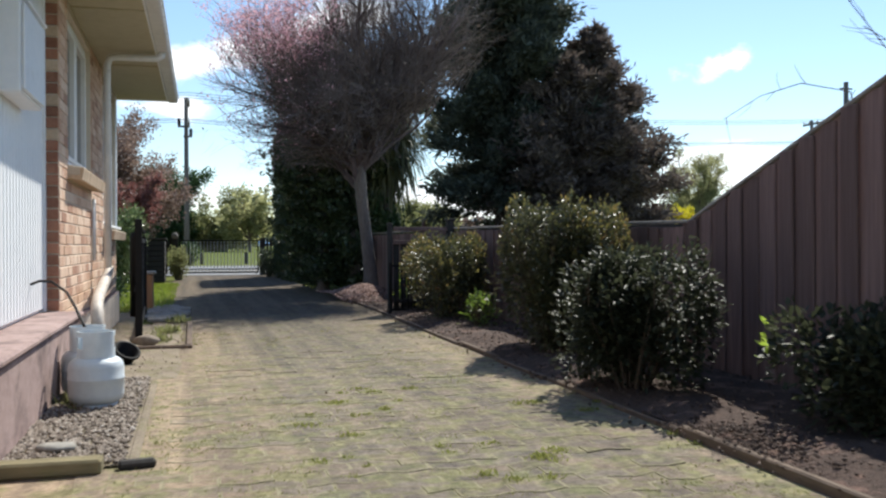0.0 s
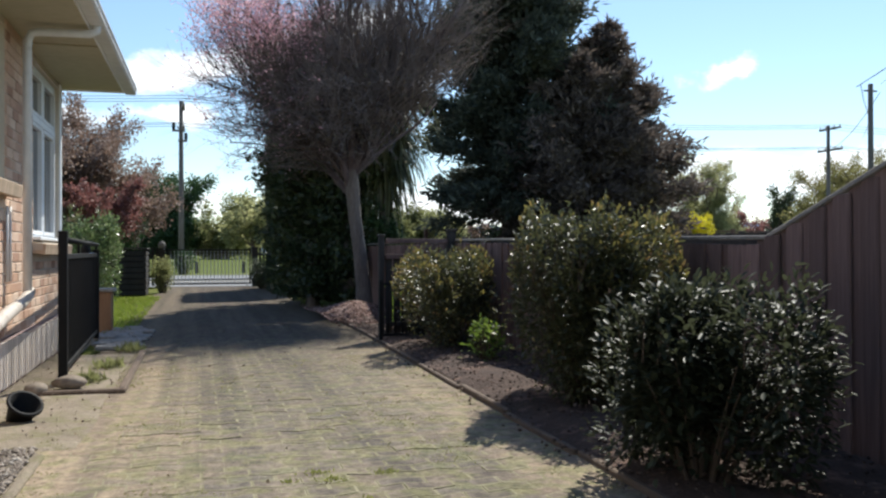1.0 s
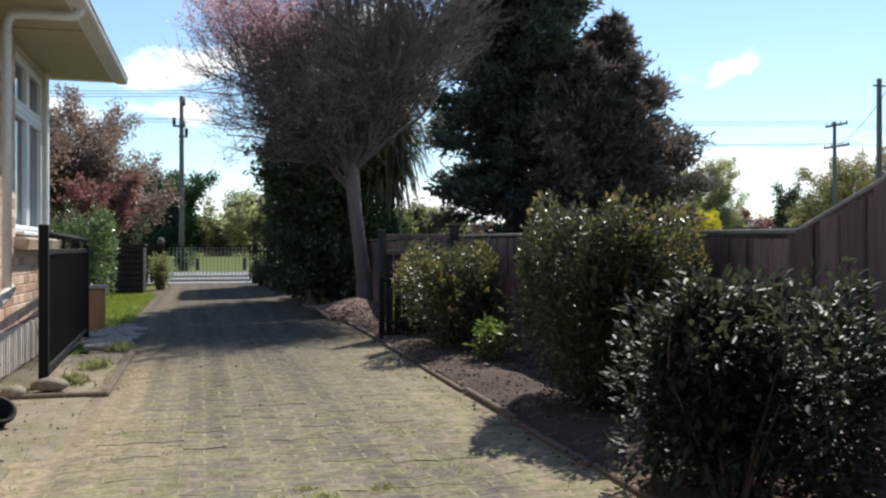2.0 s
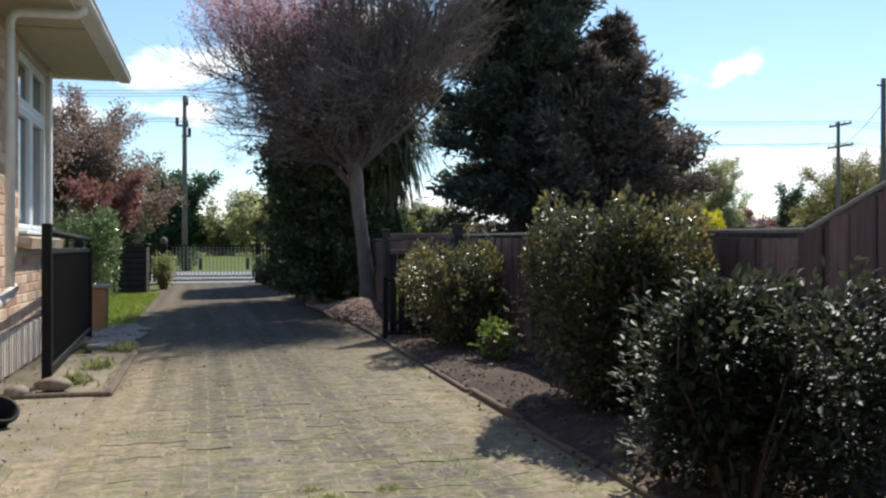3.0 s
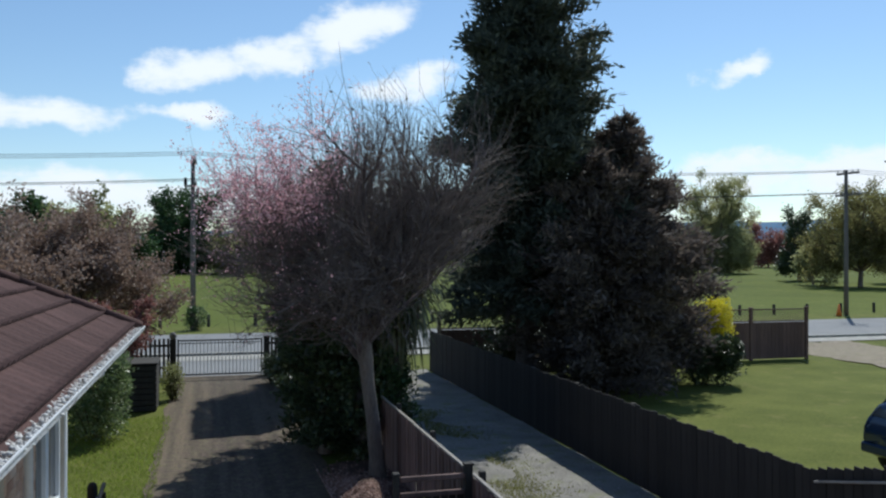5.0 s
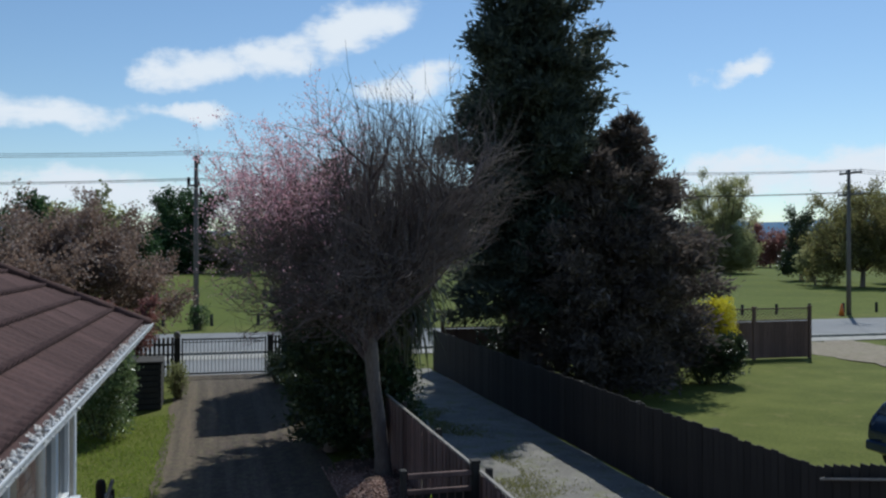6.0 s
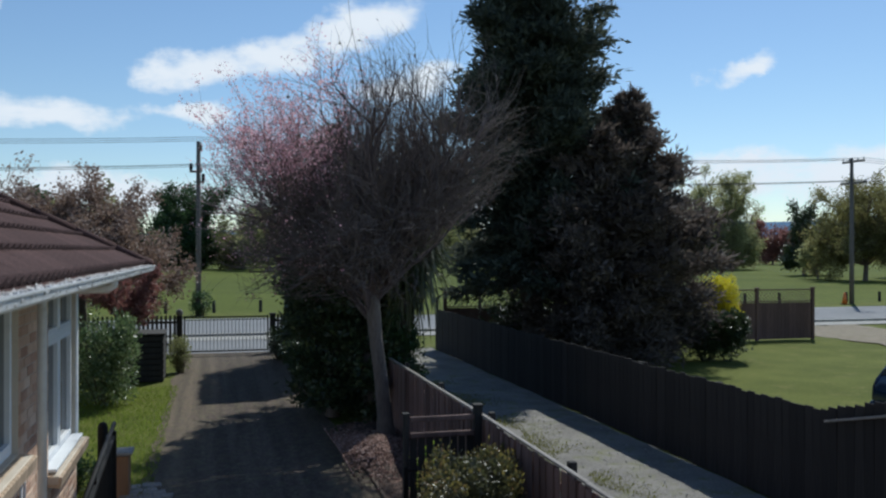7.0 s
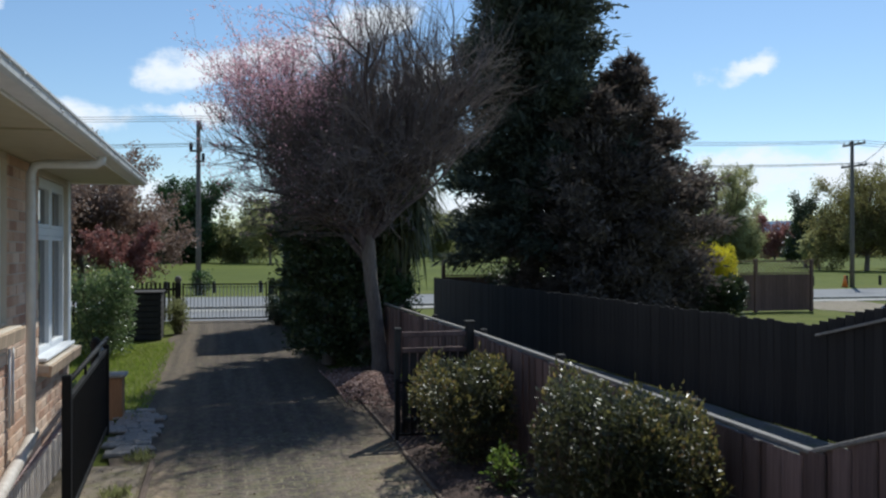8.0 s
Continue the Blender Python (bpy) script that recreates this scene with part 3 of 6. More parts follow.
# low black metal hurdle beside the edging
hurdle = thing("metal_hurdle", PLAN @ pose(2.98, 12.15, 0.03), "low black metal railing panel at the bed edge", "railing")
for x in (0.0, 0.52):
    b = bmesh.new()
    box(b, x - 0.02, x + 0.02, -0.02, 0.02, 0, 0.72, 0.003)
    part("post", b, M_BLACK, hurdle)
for z in (0.06, 0.66):
    b = bmesh.new()
    box(b, 0.02, 0.5, -0.012, 0.012, z, z + 0.03, 0.002)
    part("rail", b, M_BLACK, hurdle)
for i in range(5):
    b = bmesh.new()
    tube(b, [(0.09 + 0.086 * i, 0, 0.06), (0.09 + 0.086 * i, 0, 0.66)], 0.008, 6)
    part("bar", b, M_BLACK, hurdle)

# neighbour's fence along the lane and across
nb_fence = thing("neighbour_fence", PLAN, "weathered grey paling fence of the next section", "fence")
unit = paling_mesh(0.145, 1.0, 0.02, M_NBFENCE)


def nb_height(u):
    """Low along the front lawn, stepping up towards the back of the section."""
    return 1.34 if u >= 11.2 else min(1.9, 1.34 + 0.25 * (11.2 - u))


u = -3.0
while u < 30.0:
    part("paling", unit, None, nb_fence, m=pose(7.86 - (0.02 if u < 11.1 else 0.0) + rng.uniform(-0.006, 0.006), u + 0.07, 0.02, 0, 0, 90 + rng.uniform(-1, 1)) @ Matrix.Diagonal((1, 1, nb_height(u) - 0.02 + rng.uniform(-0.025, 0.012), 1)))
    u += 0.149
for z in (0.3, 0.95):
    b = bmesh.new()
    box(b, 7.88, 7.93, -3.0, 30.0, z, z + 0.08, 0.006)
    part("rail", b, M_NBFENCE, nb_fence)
rails = [(11.15, 1.21), (9.13, 1.7), (-3.0, 1.72)]
for (ua, za), (ub, zb) in zip(rails, rails[1:]):
    b = bmesh.new()
    box(b, -0.02, 0.02, 0, math.hypot(ub - ua, zb - za) - 0.006, 0, 0.028, 0.005)
    part("rail", b, M_FENCE_CAP, nb_fence, "pale outer rail", m=pose(7.79, ub, zb, math.degrees(math.atan2(za - zb, ua - ub))))
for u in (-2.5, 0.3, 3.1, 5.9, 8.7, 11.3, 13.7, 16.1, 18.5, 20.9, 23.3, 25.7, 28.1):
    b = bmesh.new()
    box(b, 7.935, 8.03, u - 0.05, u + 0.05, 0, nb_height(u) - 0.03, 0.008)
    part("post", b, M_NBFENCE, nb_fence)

# front boundary fence with lattice top
front = thing("lattice_fence", PLAN, "brown board fence with a diagonal lattice top along the front boundary", "fence")
M_FRONT = surface("brown_stained_board", (0.1, 0.058, 0.05), (0.18, 0.11, 0.092), 30, 2, 0.85, 0.3, 0.004, stretch=(1, 1, 0.1), vary=0.12)
POSTS = [8.1 + 2.3 * i for i in range(7)]
for v in POSTS:
    b = bmesh.new()
    box(b, v - 0.055, v + 0.055, 29.75, 29.86, 0, 1.86, 0.008)
    box(b, v - 0.075, v + 0.075, 29.73, 29.88, 1.86, 1.9, 0.012)
    part("post", b, M_FRONT, front)
for va, vb in zip(POSTS, POSTS[1:]):
    n = 14
    for i in range(n):
        w = (vb - va - 0.12) / n
        x = va + 0.06 + w * i
        b = bmesh.new()
        box(b, x + 0.002, x + w - 0.002, 29.79, 29.815, 0.05, 1.36, 0.003)
        part("board", b, M_FRONT, front)
    for z in (1.38, 1.8):
        b = bmesh.new()
        box(b, va + 0.056, vb - 0.056, 29.78, 29.83, z, z + 0.04, 0.005)
        part("rail", b, M_FRONT, front)
    b = bmesh.new()
    for s, uu in ((1, 29.797), (-1, 29.813)):
        x = va + 0.06 - 0.38
        while x < vb:
            x0, x1 = (x, x + 0.38)
            za, zb = (1.42, 1.8) if s > 0 else (1.8, 1.42)
            ta, tb = max(0, (va + 0.06 - x0) / 0.38), min(1, (vb - 0.06 - x0) / 0.38)
            if tb > ta:
                p0 = Vector((x0 + 0.38 * ta, uu, za + (zb - za) * ta))
                p1 = Vector((x0 + 0.38 * tb, uu, za + (zb - za) * tb))
                tube(b, [p0, p1], 0.009, 4, False)
            x += 0.145
    part("lattice", b, M_FRONT, front, "brown diagonal lattice")

# front fence left of the gate, gate posts and gate
front2 = thing("picket_fence", PLAN, "dark stained timber picket fence beside the driveway gate", "fence")
unit = paling_mesh(0.07, 1.18, 0.02, M_DARKWOOD)
for i in range(52):
    v = -0.3 - 0.13 * i
    part("picket", unit, None, front2, m=pose(v, 30.5, 0.05 + rng.uniform(-0.01, 0.01)))
for i in range(11):
    part("picket", unit, None, front2, m=pose(2.82 + 0.115 * i, 30.5, 0.05))
for z in (0.3, 0.98):
    for v0, v1 in ((-7.1, -0.22), (2.75, 4.1)):
        b = bmesh.new()
        box(b, v0, v1, 30.52, 30.57, z, z + 0.07, 0.005)
        part("rail", b, M_DARKWOOD, front2)
for v in (-0.16, 2.66):
    g = thing("gate_post", PLAN @ pose(v, 30.5, 0), "dark square timber gate post with a cap", "gate post", "gate posts")
    b = bmesh.new()
    box(b, -0.09, 0.09, -0.09, 0.09, 0, 1.22, 0.01)
    part("shaft", b, M_DARKWOOD, g)
    b = bmesh.new()
    if v < 0:
        lathe(b, [(0.07, 1.22), (0.1, 1.26), (0.11, 1.32), (0.08, 1.4), (0.02, 1.43)], 14)
        part("finial", b, M_STONE, g, "pale round ball finial", True)
    else:
        box(b, -0.11, 0.11, -0.11, 0.11, 1.22, 1.26, 0.012)
        part("cap", b, M_DARKWOOD, g)
gate = thing("driveway_gate", PLAN @ pose(-0.03, 30.5, 0.08), "closed metal driveway gate with thin vertical bars", "gate")
for x0, x1, z0, z1, nm in ((0, 2.56, 1.06, 1.1, "top_rail"), (0, 2.56, 0.98, 1.0, "upper_rail"), (0, 2.56, 0.0, 0.045, "bottom_rail")):
    b = bmesh.new()
    box(b, x0 + 0.045, x1 - 0.045, -0.02, 0.02, z0, z1, 0.004)
    part(nm, b, M_BLACK, gate)
for x in (0.0, 2.515):
    b = bmesh.new()
    box(b, x, x + 0.045, -0.022, 0.022, 0, 1.12, 0.004)
    part("stile", b, M_BLACK, gate)
for i in range(22):
    b = bmesh.new()
    tube(b, [(0.13 + 0.1093 * i, 0, 0.045), (0.13 + 0.1093 * i, 0, 1.06)], 0.011, 6, False)
    part("bar", b, M_GATEW, gate)

# ================= power poles and wires =================
def power_pole(v, u, h, arms, label):
    t = thing("power_pole", PLAN @ pose(v, u, 0), label, "power pole", "power poles")
    b = bmesh.new()
    tube(b, [(0, 0, 0), (0, 0, h * 0.5), (0, 0, h)], [0.15, 0.125, 0.1], 12)
    part("shaft", b, M_POLE, t)
    for z, ln in arms:
        b = bmesh.new()
        box(b, -0.05, 0.05, -ln / 2, ln / 2, z - 0.06, z + 0.06, 0.01, pose(0.13, 0, 0))
        arm = part("crossarm", b, M_POLE, t)
        for s in (-0.46, -0.2, 0.2, 0.46):
            b = bmesh.new()
            lathe(b, [(0.02, 0), (0.05, 0.03), (0.03, 0.07), (0.05, 0.1), (0.02, 0.15)], 8, (0.13, s * ln, z + 0.06))
            part("insulator", b, M_GUTTER, arm, "white insulator")
    return t


power_pole(0.13, 47.4, 8.6, ((8.3, 1.5), (7.2, 1.2)), "tall grey wooden power pole with crossarms beside the road")
near_pole = bpy.data.objects["power_pole"]
for x0, x1, z in ((-0.42, 0.12, 7.05), (-0.14, 0.3, 6.55)):
    b = bmesh.new()
    box(b, x0, x1, -0.22, -0.13, z, z + 0.1, 0.01)
    arm = part("bracket", b, M_POLE, near_pole, "short timber bracket")
    b = bmesh.new()
    lathe(b, [(0.05, 0), (0.08, 0.04), (0.08, 0.3), (0.05, 0.36)], 10, (x0 + 0.07 if x0 < -0.3 else x1 - 0.07, -0.17, z + 0.1))
    part("fuse", b, M_BLACK, arm, "dark fuse canister")
power_pole(38.2, 47.5, 8.8, ((8.6, 1.9), (7.3, 2.2)), "tall grey wooden power pole with two crossarms")
power_pole(-38.0, 47.4, 8.8, ((8.6, 1.9), (7.3, 2.2)), "distant wooden power pole beside the road")
power_pole(78.0, 47.5, 8.8, ((8.6, 1.9), (7.3, 2.2)), "distant wooden power pole beside the road")
t = thing("service_pole", PLAN @ pose(26.15, 30.4, 0), "plain grey service pole at the front boundary", "pole")
b = bmesh.new()
tube(b, [(0, 0, 0), (0, 0, 7.6)], [0.12, 0.1], 10)
part("shaft", b, M_POLE, t)
b = bmesh.new()
box(b, -0.3, 0.3, -0.03, 0.03, 7.3, 7.36, 0.005)
part("bracket", b, M_POLE, t)
for zi, offs in ((8.75, (-0.8, 0.0, 0.8)), (7.42, (-0.9, -0.4, 0.4))):
    for du in offs:
        b = bmesh.new()
        pts = []
        poles = [-38.0, 0.13, 38.2, 78.0]
        for va, vb in zip(poles, poles[1:]):
            for i in range(0 if va < -37 else 1, 17):
                s = i / 16
                pts.append((va + (vb - va) * s + 0.1, 47.45 + du, zi - (0.2 if abs(va) < 1 or vb < 1 else 0) * 0 - 2.2 * s * (1 - s)))
        tube(b, pts, 0.014, 4)
        solo("power_line", b, M_WIRE, PLAN, "dark overhead power wire between poles", "wire", "power lines")
b = bmesh.new()
tube(b, [(26.6 + (38.2 - 26.6) * i / 12, 30.4 + 17.1 * i / 12, 7.3 + 0.0 * i - 1.6 * (i / 12) * (1 - i / 12)) for i in range(13)], 0.014, 4)
solo("service_line", b, M_WIRE, PLAN, "thin service wire from the pole", "wire")

# marker posts along the field
b = bmesh.new()
tube(b, [(0, 0, 0), (0, 0, 0.62)], 0.09, 8)
for f in b.faces:
    f.smooth = False
bollard_mesh = mesh_of("bollard", b, M_DARKWOOD)
for i in range(56):
    solo("bollard", bollard_mesh, None, PLAN @ pose(-40 + 2.4 * i + rng.uniform(-0.1, 0.1), 49.2, 0, rng.uniform(-2, 2), rng.uniform(-2, 2)), "short dark timber bollard along the field edge", "bollard", "field edge bollards")
cone = thing("traffic_cone", PLAN @ pose(37.2, 46.9, 0), "orange traffic cone beside the power pole", "traffic cone")
M_CONE = surface("orange_plastic", (0.7, 0.16, 0.03), (0.85, 0.24, 0.05), 10, 2, 0.5, 0)
b = bmesh.new()
lathe(b, [(0.17, 0.03), (0.035, 0.72)], 14)
part("cone_body", b, M_CONE, cone)
b = bmesh.new()
box(b, -0.2, 0.2, -0.2, 0.2, 0, 0.03, 0.006)
part("base", b, M_BLACK, cone)
# distant hills, their blue air haze painted into the colour
b = bmesh.new()
prev = None
for i in range(121):
    a = radians(-70 + 140 * i / 120)
    hgt = 95 + 75 * noise.noise(Vector((i * 0.09, 2.2, 0))) + 45 * noise.noise(Vector((i * 0.31, 5.1, 0)))
    hgt *= 0.62 if i < 60 else 0.95
    p = [b.verts.new((math.sin(a) * r, math.cos(a) * r, z)) for r, z in ((3000, -20), (3300, hgt * 0.7), (3700, hgt + 25))]
    if prev:
        for q in range(2):
            b.faces.new((prev[q], p[q], p[q + 1], prev[q + 1]))
    prev = p
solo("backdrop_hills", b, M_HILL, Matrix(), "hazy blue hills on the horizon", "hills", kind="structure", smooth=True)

# ================= the brick house =================
W = -0.6            # face of the brick wall (plan x)
U0, U1 = 7.5, 12.7
M_SLAT = surface("pale_slat", (0.56, 0.48, 0.41), (0.78, 0.7, 0.62), 30, 4, 0.9, 0.3, 0.004, stretch=(1, 1, 0.15), vary=0.15)
house = thing("brick_house", PLAN, "orange brick house with a brown hipped tile roof", "house")
WIN1 = (8.0, 9.7, 1.66, 2.92)
WIN2 = (10.95, 12.62, 1.2, 2.92)
SOF = 2.985          # underside of the eaves
EAVE = pose(0.2, 13.1, 0, 0, 0, -0.65) @ pose(-0.2, -13.1, 0)      # the eaves run slightly askew to the wall


def wall_with_holes(b, x0, x1, u0, u1, z0, z1, holes):
    us = sorted({u0, u1, *[h[0] for h in holes], *[h[1] for h in holes]})
    zs = sorted({z0, z1, *[h[2] for h in holes], *[h[3] for h in holes]})
    for ua, ub in zip(us, us[1:]):
        for za, zb in zip(zs, zs[1:]):
            if not any(h[0] <= ua and ub <= h[1] and h[2] <= za and zb <= h[3] for h in holes):
                box(b, x0, x1, ua, ub, za, zb)
    bmesh.ops.remove_doubles(b, verts=b.verts, dist=1e-5)


b = bmesh.new()
wall_with_holes(b, W - 0.22, W - 0.006, U0, U1, 0.4, SOF - 0.003, [WIN1, WIN2])
wall_side = part("wall", b, M_MORTAR, house, "mortar bed of the brick wall")
b = bmesh.new()
box(b, -9.4, W - 0.23, 12.48, U1 - 0.008, 0.4, SOF - 0.003)
wall_front = part("wall_front", b, M_BRICK, house)
b = bmesh.new()
box(b, W - 0.22, W + 0.035, U0 - 0.002, U1 + 0.03, -0.05, 0.4, 0.012)
part("foundation", b, M_PLINTH, house, "pink painted plaster foundation")
b = bmesh.new()
box(b, -9.4, W - 0.225, 12.45, U1 + 0.03, -0.05, 0.39, 0.012)
part("foundation_front", b, M_PLINTH, house)
b = bmesh.new()
box(b, -9.4, -9.2, -6.0, 12.45, 0, SOF - 0.003)
part("wall_far", b, M_WHITE, house)
b = bmesh.new()
box(b, -9.2, -0.8, -6.2, -6.0, 0, SOF - 0.003)
part("wall_rear", b, M_WHITE, house)
# inner partition keeps the rooms dark
b = bmesh.new()
box(b, -2.9, -2.8, 7.5, 12.47, 0.4, SOF - 0.003)
part("partition", b, M_SOFFIT, house)
b = bmesh.new()
box(b, -2.8, W - 0.23, 7.5, 12.47, 0.4, 0.45)
part("room_floor", b, M_TIMBER, house)

# white boarded wall with its proud plinth, nearer than the brick corner
b = bmesh.new()
box(b, -0.9, -0.735, -6.0, U0 - 0.002, 0.5, SOF - 0.003)
part("white_wall", b, M_WHITE, house)
n = 0
u = 4.2
while u < 7.42:
    b = bmesh.new()
    box(b, -0.733, -0.705, u, u + 0.094, 0.52, SOF - 0.003, 0.01)
    part("white_board", b, M_WHITE, house)
    u += 0.1
b = bmesh.new()
box(b, -0.735, -0.69, 7.43, U0 - 0.004, 0.5, SOF - 0.003, 0.006)
part("door_jamb", b, M_WHITE, house)
b = bmesh.new()
box(b, -0.9, -0.46, -6.0, U0 - 0.003, -0.05, 0.46, 0.02)
box(b, -0.9, -0.43, -6.0, U0 - 0.003, 0.461, 0.5, 0.012)
part("plinth", b, M_PLINTH, house, "pink plastered plinth ledge")


# vertical slats over the sub-floor openings
slat = bmesh.new()
box(slat, 0.0, 0.022, 0.0, 0.062, 0.0, 0.36, 0.004)
slat_mesh = mesh_of("base_slat", slat, M_SLAT)
for i in range(46):
    part("base_slat", slat_mesh, None, house, m=pose(W + 0.038, 7.75 + 0.1 * i, 0.03 + rng.uniform(-0.01, 0.01)))


# windows
def window(name, u0, u1, z0, z1, splits, fan):
    fr = bmesh.new()
    x0, x1 = W - 0.12, W - 0.05
    t = 0.06
    box(fr, x0, x1, u0, u0 + t, z0, z1, 0.005)
    box(fr, x0, x1, u1 - t, u1, z0, z1, 0.005)
    box(fr, x0, x1, u0 + t, u1 - t, z0, z0 + t, 0.005)
    box(fr, x0, x1, u0 + t, u1 - t, z1 - t, z1, 0.005)
    w = part(name, fr, M_WHITE, house, "white painted timber window frame")
    zf = z1 - fan
    if fan:
        q = bmesh.new()
        box(q, x0 + 0.002, x1 + 0.012, u0 + t, u1 - t, zf - 0.035, zf + 0.035, 0.005)
        part("transom", q, M_WHITE, w)
    du = (u1 - u0 - 2 * t) / splits
    for i in range(splits):
        ua, ub = u0 + t + du * i, u0 + t + du * (i + 1)
        if i:
            q = bmesh.new()
            box(q, x0 + 0.002, x1 + 0.004, ua - 0.03, ua + 0.03, z0 + t, z1 - t, 0.004)
            part("mullion", q, M_WHITE, w)
        for za, zb in ((z0 + t, zf - 0.035), (zf + 0.035, z1 - t)) if fan else ((z0 + t, z1 - t),):
            s = bmesh.new()
            a, c = ua + (0.032 if i else 0.002), ub - (0.032 if i < splits - 1 else 0.002)
            k = 0.042
            box(s, x0 + 0.01, x1 + 0.01, a, a + k, za + 0.002, zb - 0.002, 0.004)
            box(s, x0 + 0.01, x1 + 0.01, c - k, c, za + 0.002, zb - 0.002, 0.004)
            box(s, x0 + 0.01, x1 + 0.01, a + k, c - k, za + 0.002, za + k, 0.004)
            box(s, x0 + 0.01, x1 + 0.01, a + k, c - k, zb - k, zb - 0.002, 0.004)
            part("sash", s, M_WHITE, w)
            g = bmesh.new()
            box(g, x0 + 0.03, x0 + 0.036, a + k, c - k, za + k, zb - k)
            part("pane", g, M_GLASS, w)
    return w


window("window", *WIN1, 2, 0.0)
window("window", *WIN2, 2, 0.52)
M_CURTAIN = surface("pale_curtain", (0.5, 0.49, 0.46), (0.66, 0.65, 0.62), 8, 1, 0.9, 0.2, 0.01, stretch=(1, 6, 0.2))
for (u0, u1, z0, z1) in (WIN1, WIN2):
    for ua, ub in ((u0 + 0.06, u0 + 0.5), (u1 - 0.5, u1 - 0.06)):
        b = bmesh.new()
        prof = [(W - 0.28 + 0.025 * math.sin(i * 1.3), ua + (ub - ua) * i / 22) for i in range(23)]
        vs = [[b.verts.new((x, y, z)) for x, y in prof] for z in (z0 + 0.05, z1 - 0.04)]
        for i in range(22):
            b.faces.new((vs[0][i], vs[0][i + 1], vs[1][i + 1], vs[1][i]))
        part("curtain", b, M_CURTAIN, house, "pale hanging curtain", True)
# sloping brick sills, brick on edge
for (u0, u1, z0, z1) in (WIN1, WIN2):
    b = bmesh.new()
    box(b, -0.1, 0.085, 0, 1, -0.1, 0.0, 0.006)
    n = max(2, round((u1 - u0 + 0.1) / 0.086))
    sill = bmesh.new()
    box(sill, W - 0.1, W + 0.1, u0 - 0.05, u1 + 0.05, z0 - 0.1, z0 - 0.02, 0.01)
    s = part("sill", sill, M_MORTAR, house)
    unit = bmesh.new()
    box(unit, -0.03, 0.2, 0.003, 0.079, -0.11, -0.004, 0.006)
    unit = mesh_of("sill_brick", unit, M_SILL)
    for i in range(n):
        part("sill_brick", unit, None, s, m=pose(W - 0.07, u0 - 0.05 + i * 0.0862, z0, 0, 8, 0))

# white painted sill board over the brick sill of the larger window
b = bmesh.new()
box(b, W - 0.045, W + 0.07, WIN2[0] + 0.003, WIN2[1] - 0.003, WIN2[2] + 0.004, WIN2[2] + 0.034, 0.006)
part("sill_board", b, M_WHITE, house, "white painted sill board")
# white corner board beside the window
b = bmesh.new()
box(b, W - 0.1, W + 0.012, WIN2[1] + 0.002, U1 + 0.012, 1.1, SOF - 0.003, 0.006)
part("corner_board", b, M_WHITE, house)
# soffit, fascia, gutter
b = bmesh.new()
box(b, W - 0.3, 0.039, -6.5, 12.965, SOF, SOF + 0.02)
box(b, -9.8, W - 0.31, U1 - 0.2, 12.965, SOF, SOF + 0.02)
part("soffit", b, M_SOFFIT, house, "cream painted eave lining", m=EAVE)
for u in (1.0, 3.4, 5.8, 8.2, 10.6):
    b = bmesh.new()
    box(b, W - 0.0, 0.038, u - 0.02, u + 0.02, SOF - 0.012, SOF - 0.001, 0.002)
    part("batten", b, M_SOFFIT, house, m=EAVE)
b = bmesh.new()
box(b, 0.04, 0.06, -6.5, 12.985, SOF - 0.01, 3.035, 0.004)
part("fascia", b, M_WHITE, house, m=EAVE)
b = bmesh.new()
box(b, -9.8, 0.038, 12.966, 12.986, SOF - 0.01, 3.035, 0.004)
part("fascia", b, M_WHITE, house, m=EAVE)
b = bmesh.new()


def gutter(b, along_u, a0, a1, off):
    prof = [(0.0, 0.05), (0.0, 0.0), (0.1, 0.0), (0.118, 0.015), (0.122, 0.052), (0.132, 0.058), (0.132, 0.07), (0.122, 0.07), (0.113, 0.058), (0.108, 0.02), (0.092, 0.006), (0.006, 0.006), (0.006, 0.05)]
    rows = []
    for a in (a0, a1):
        rows.append([b.verts.new((off + x, a, SOF + 0.002 + z) if along_u else (a, off + x, SOF + 0.002 + z)) for x, z in prof])
    for i in range(len(prof) - 1):
        b.faces.new((rows[0][i], rows[0][i + 1], rows[1][i + 1], rows[1][i]))
    for r in rows:
        b.faces.new(r)


gutter(b, True, -6.5, 13.18, 0.062)
part("gutter", b, M_GUTTER, house, "white metal roof gutter with leaf litter", m=EAVE)
b = bmesh.new()
gutter(b, False, -9.8, 0.06, 12.99)
part("gutter", b, M_GUTTER, house, m=EAVE)

# roof: under-layer and tiles in overlapping courses
PITCH = radians(27.5)
TP = math.tan(PITCH)
EV, EU, EZ = 0.125, 13.05, 3.045
b = bmesh.new()
RIDGE = -4.6
rz = EZ + (EV - RIDGE) * TP
n1 = EU - (EV - RIDGE)
c = [b.verts.new(p) for p in ((EV, -7, EZ), (EV, EU, EZ), (RIDGE, n1, rz), (RIDGE, -7, rz), (2 * RIDGE - EV, EU, EZ), (2 * RIDGE - EV, -7, EZ))]
b.faces.new((c[0], c[1], c[2], c[3]))
b.faces.new((c[1], c[4], c[2]))
b.faces.new((c[4], c[5], c[3], c[2]))
b.faces.new((c[0], c[3], c[5]))
roof = part("roof", b, M_TILE, house, "dark brown concrete tile roof", m=EAVE)
TW, TG = 0.3, 0.33
tile = bmesh.new()
prof = [(i / 12 * TW, 0.01 + 0.03 * (0.5 - 0.5 * math.cos(i / 12 * math.tau * 2)) ** 1.5) for i in range(13)]
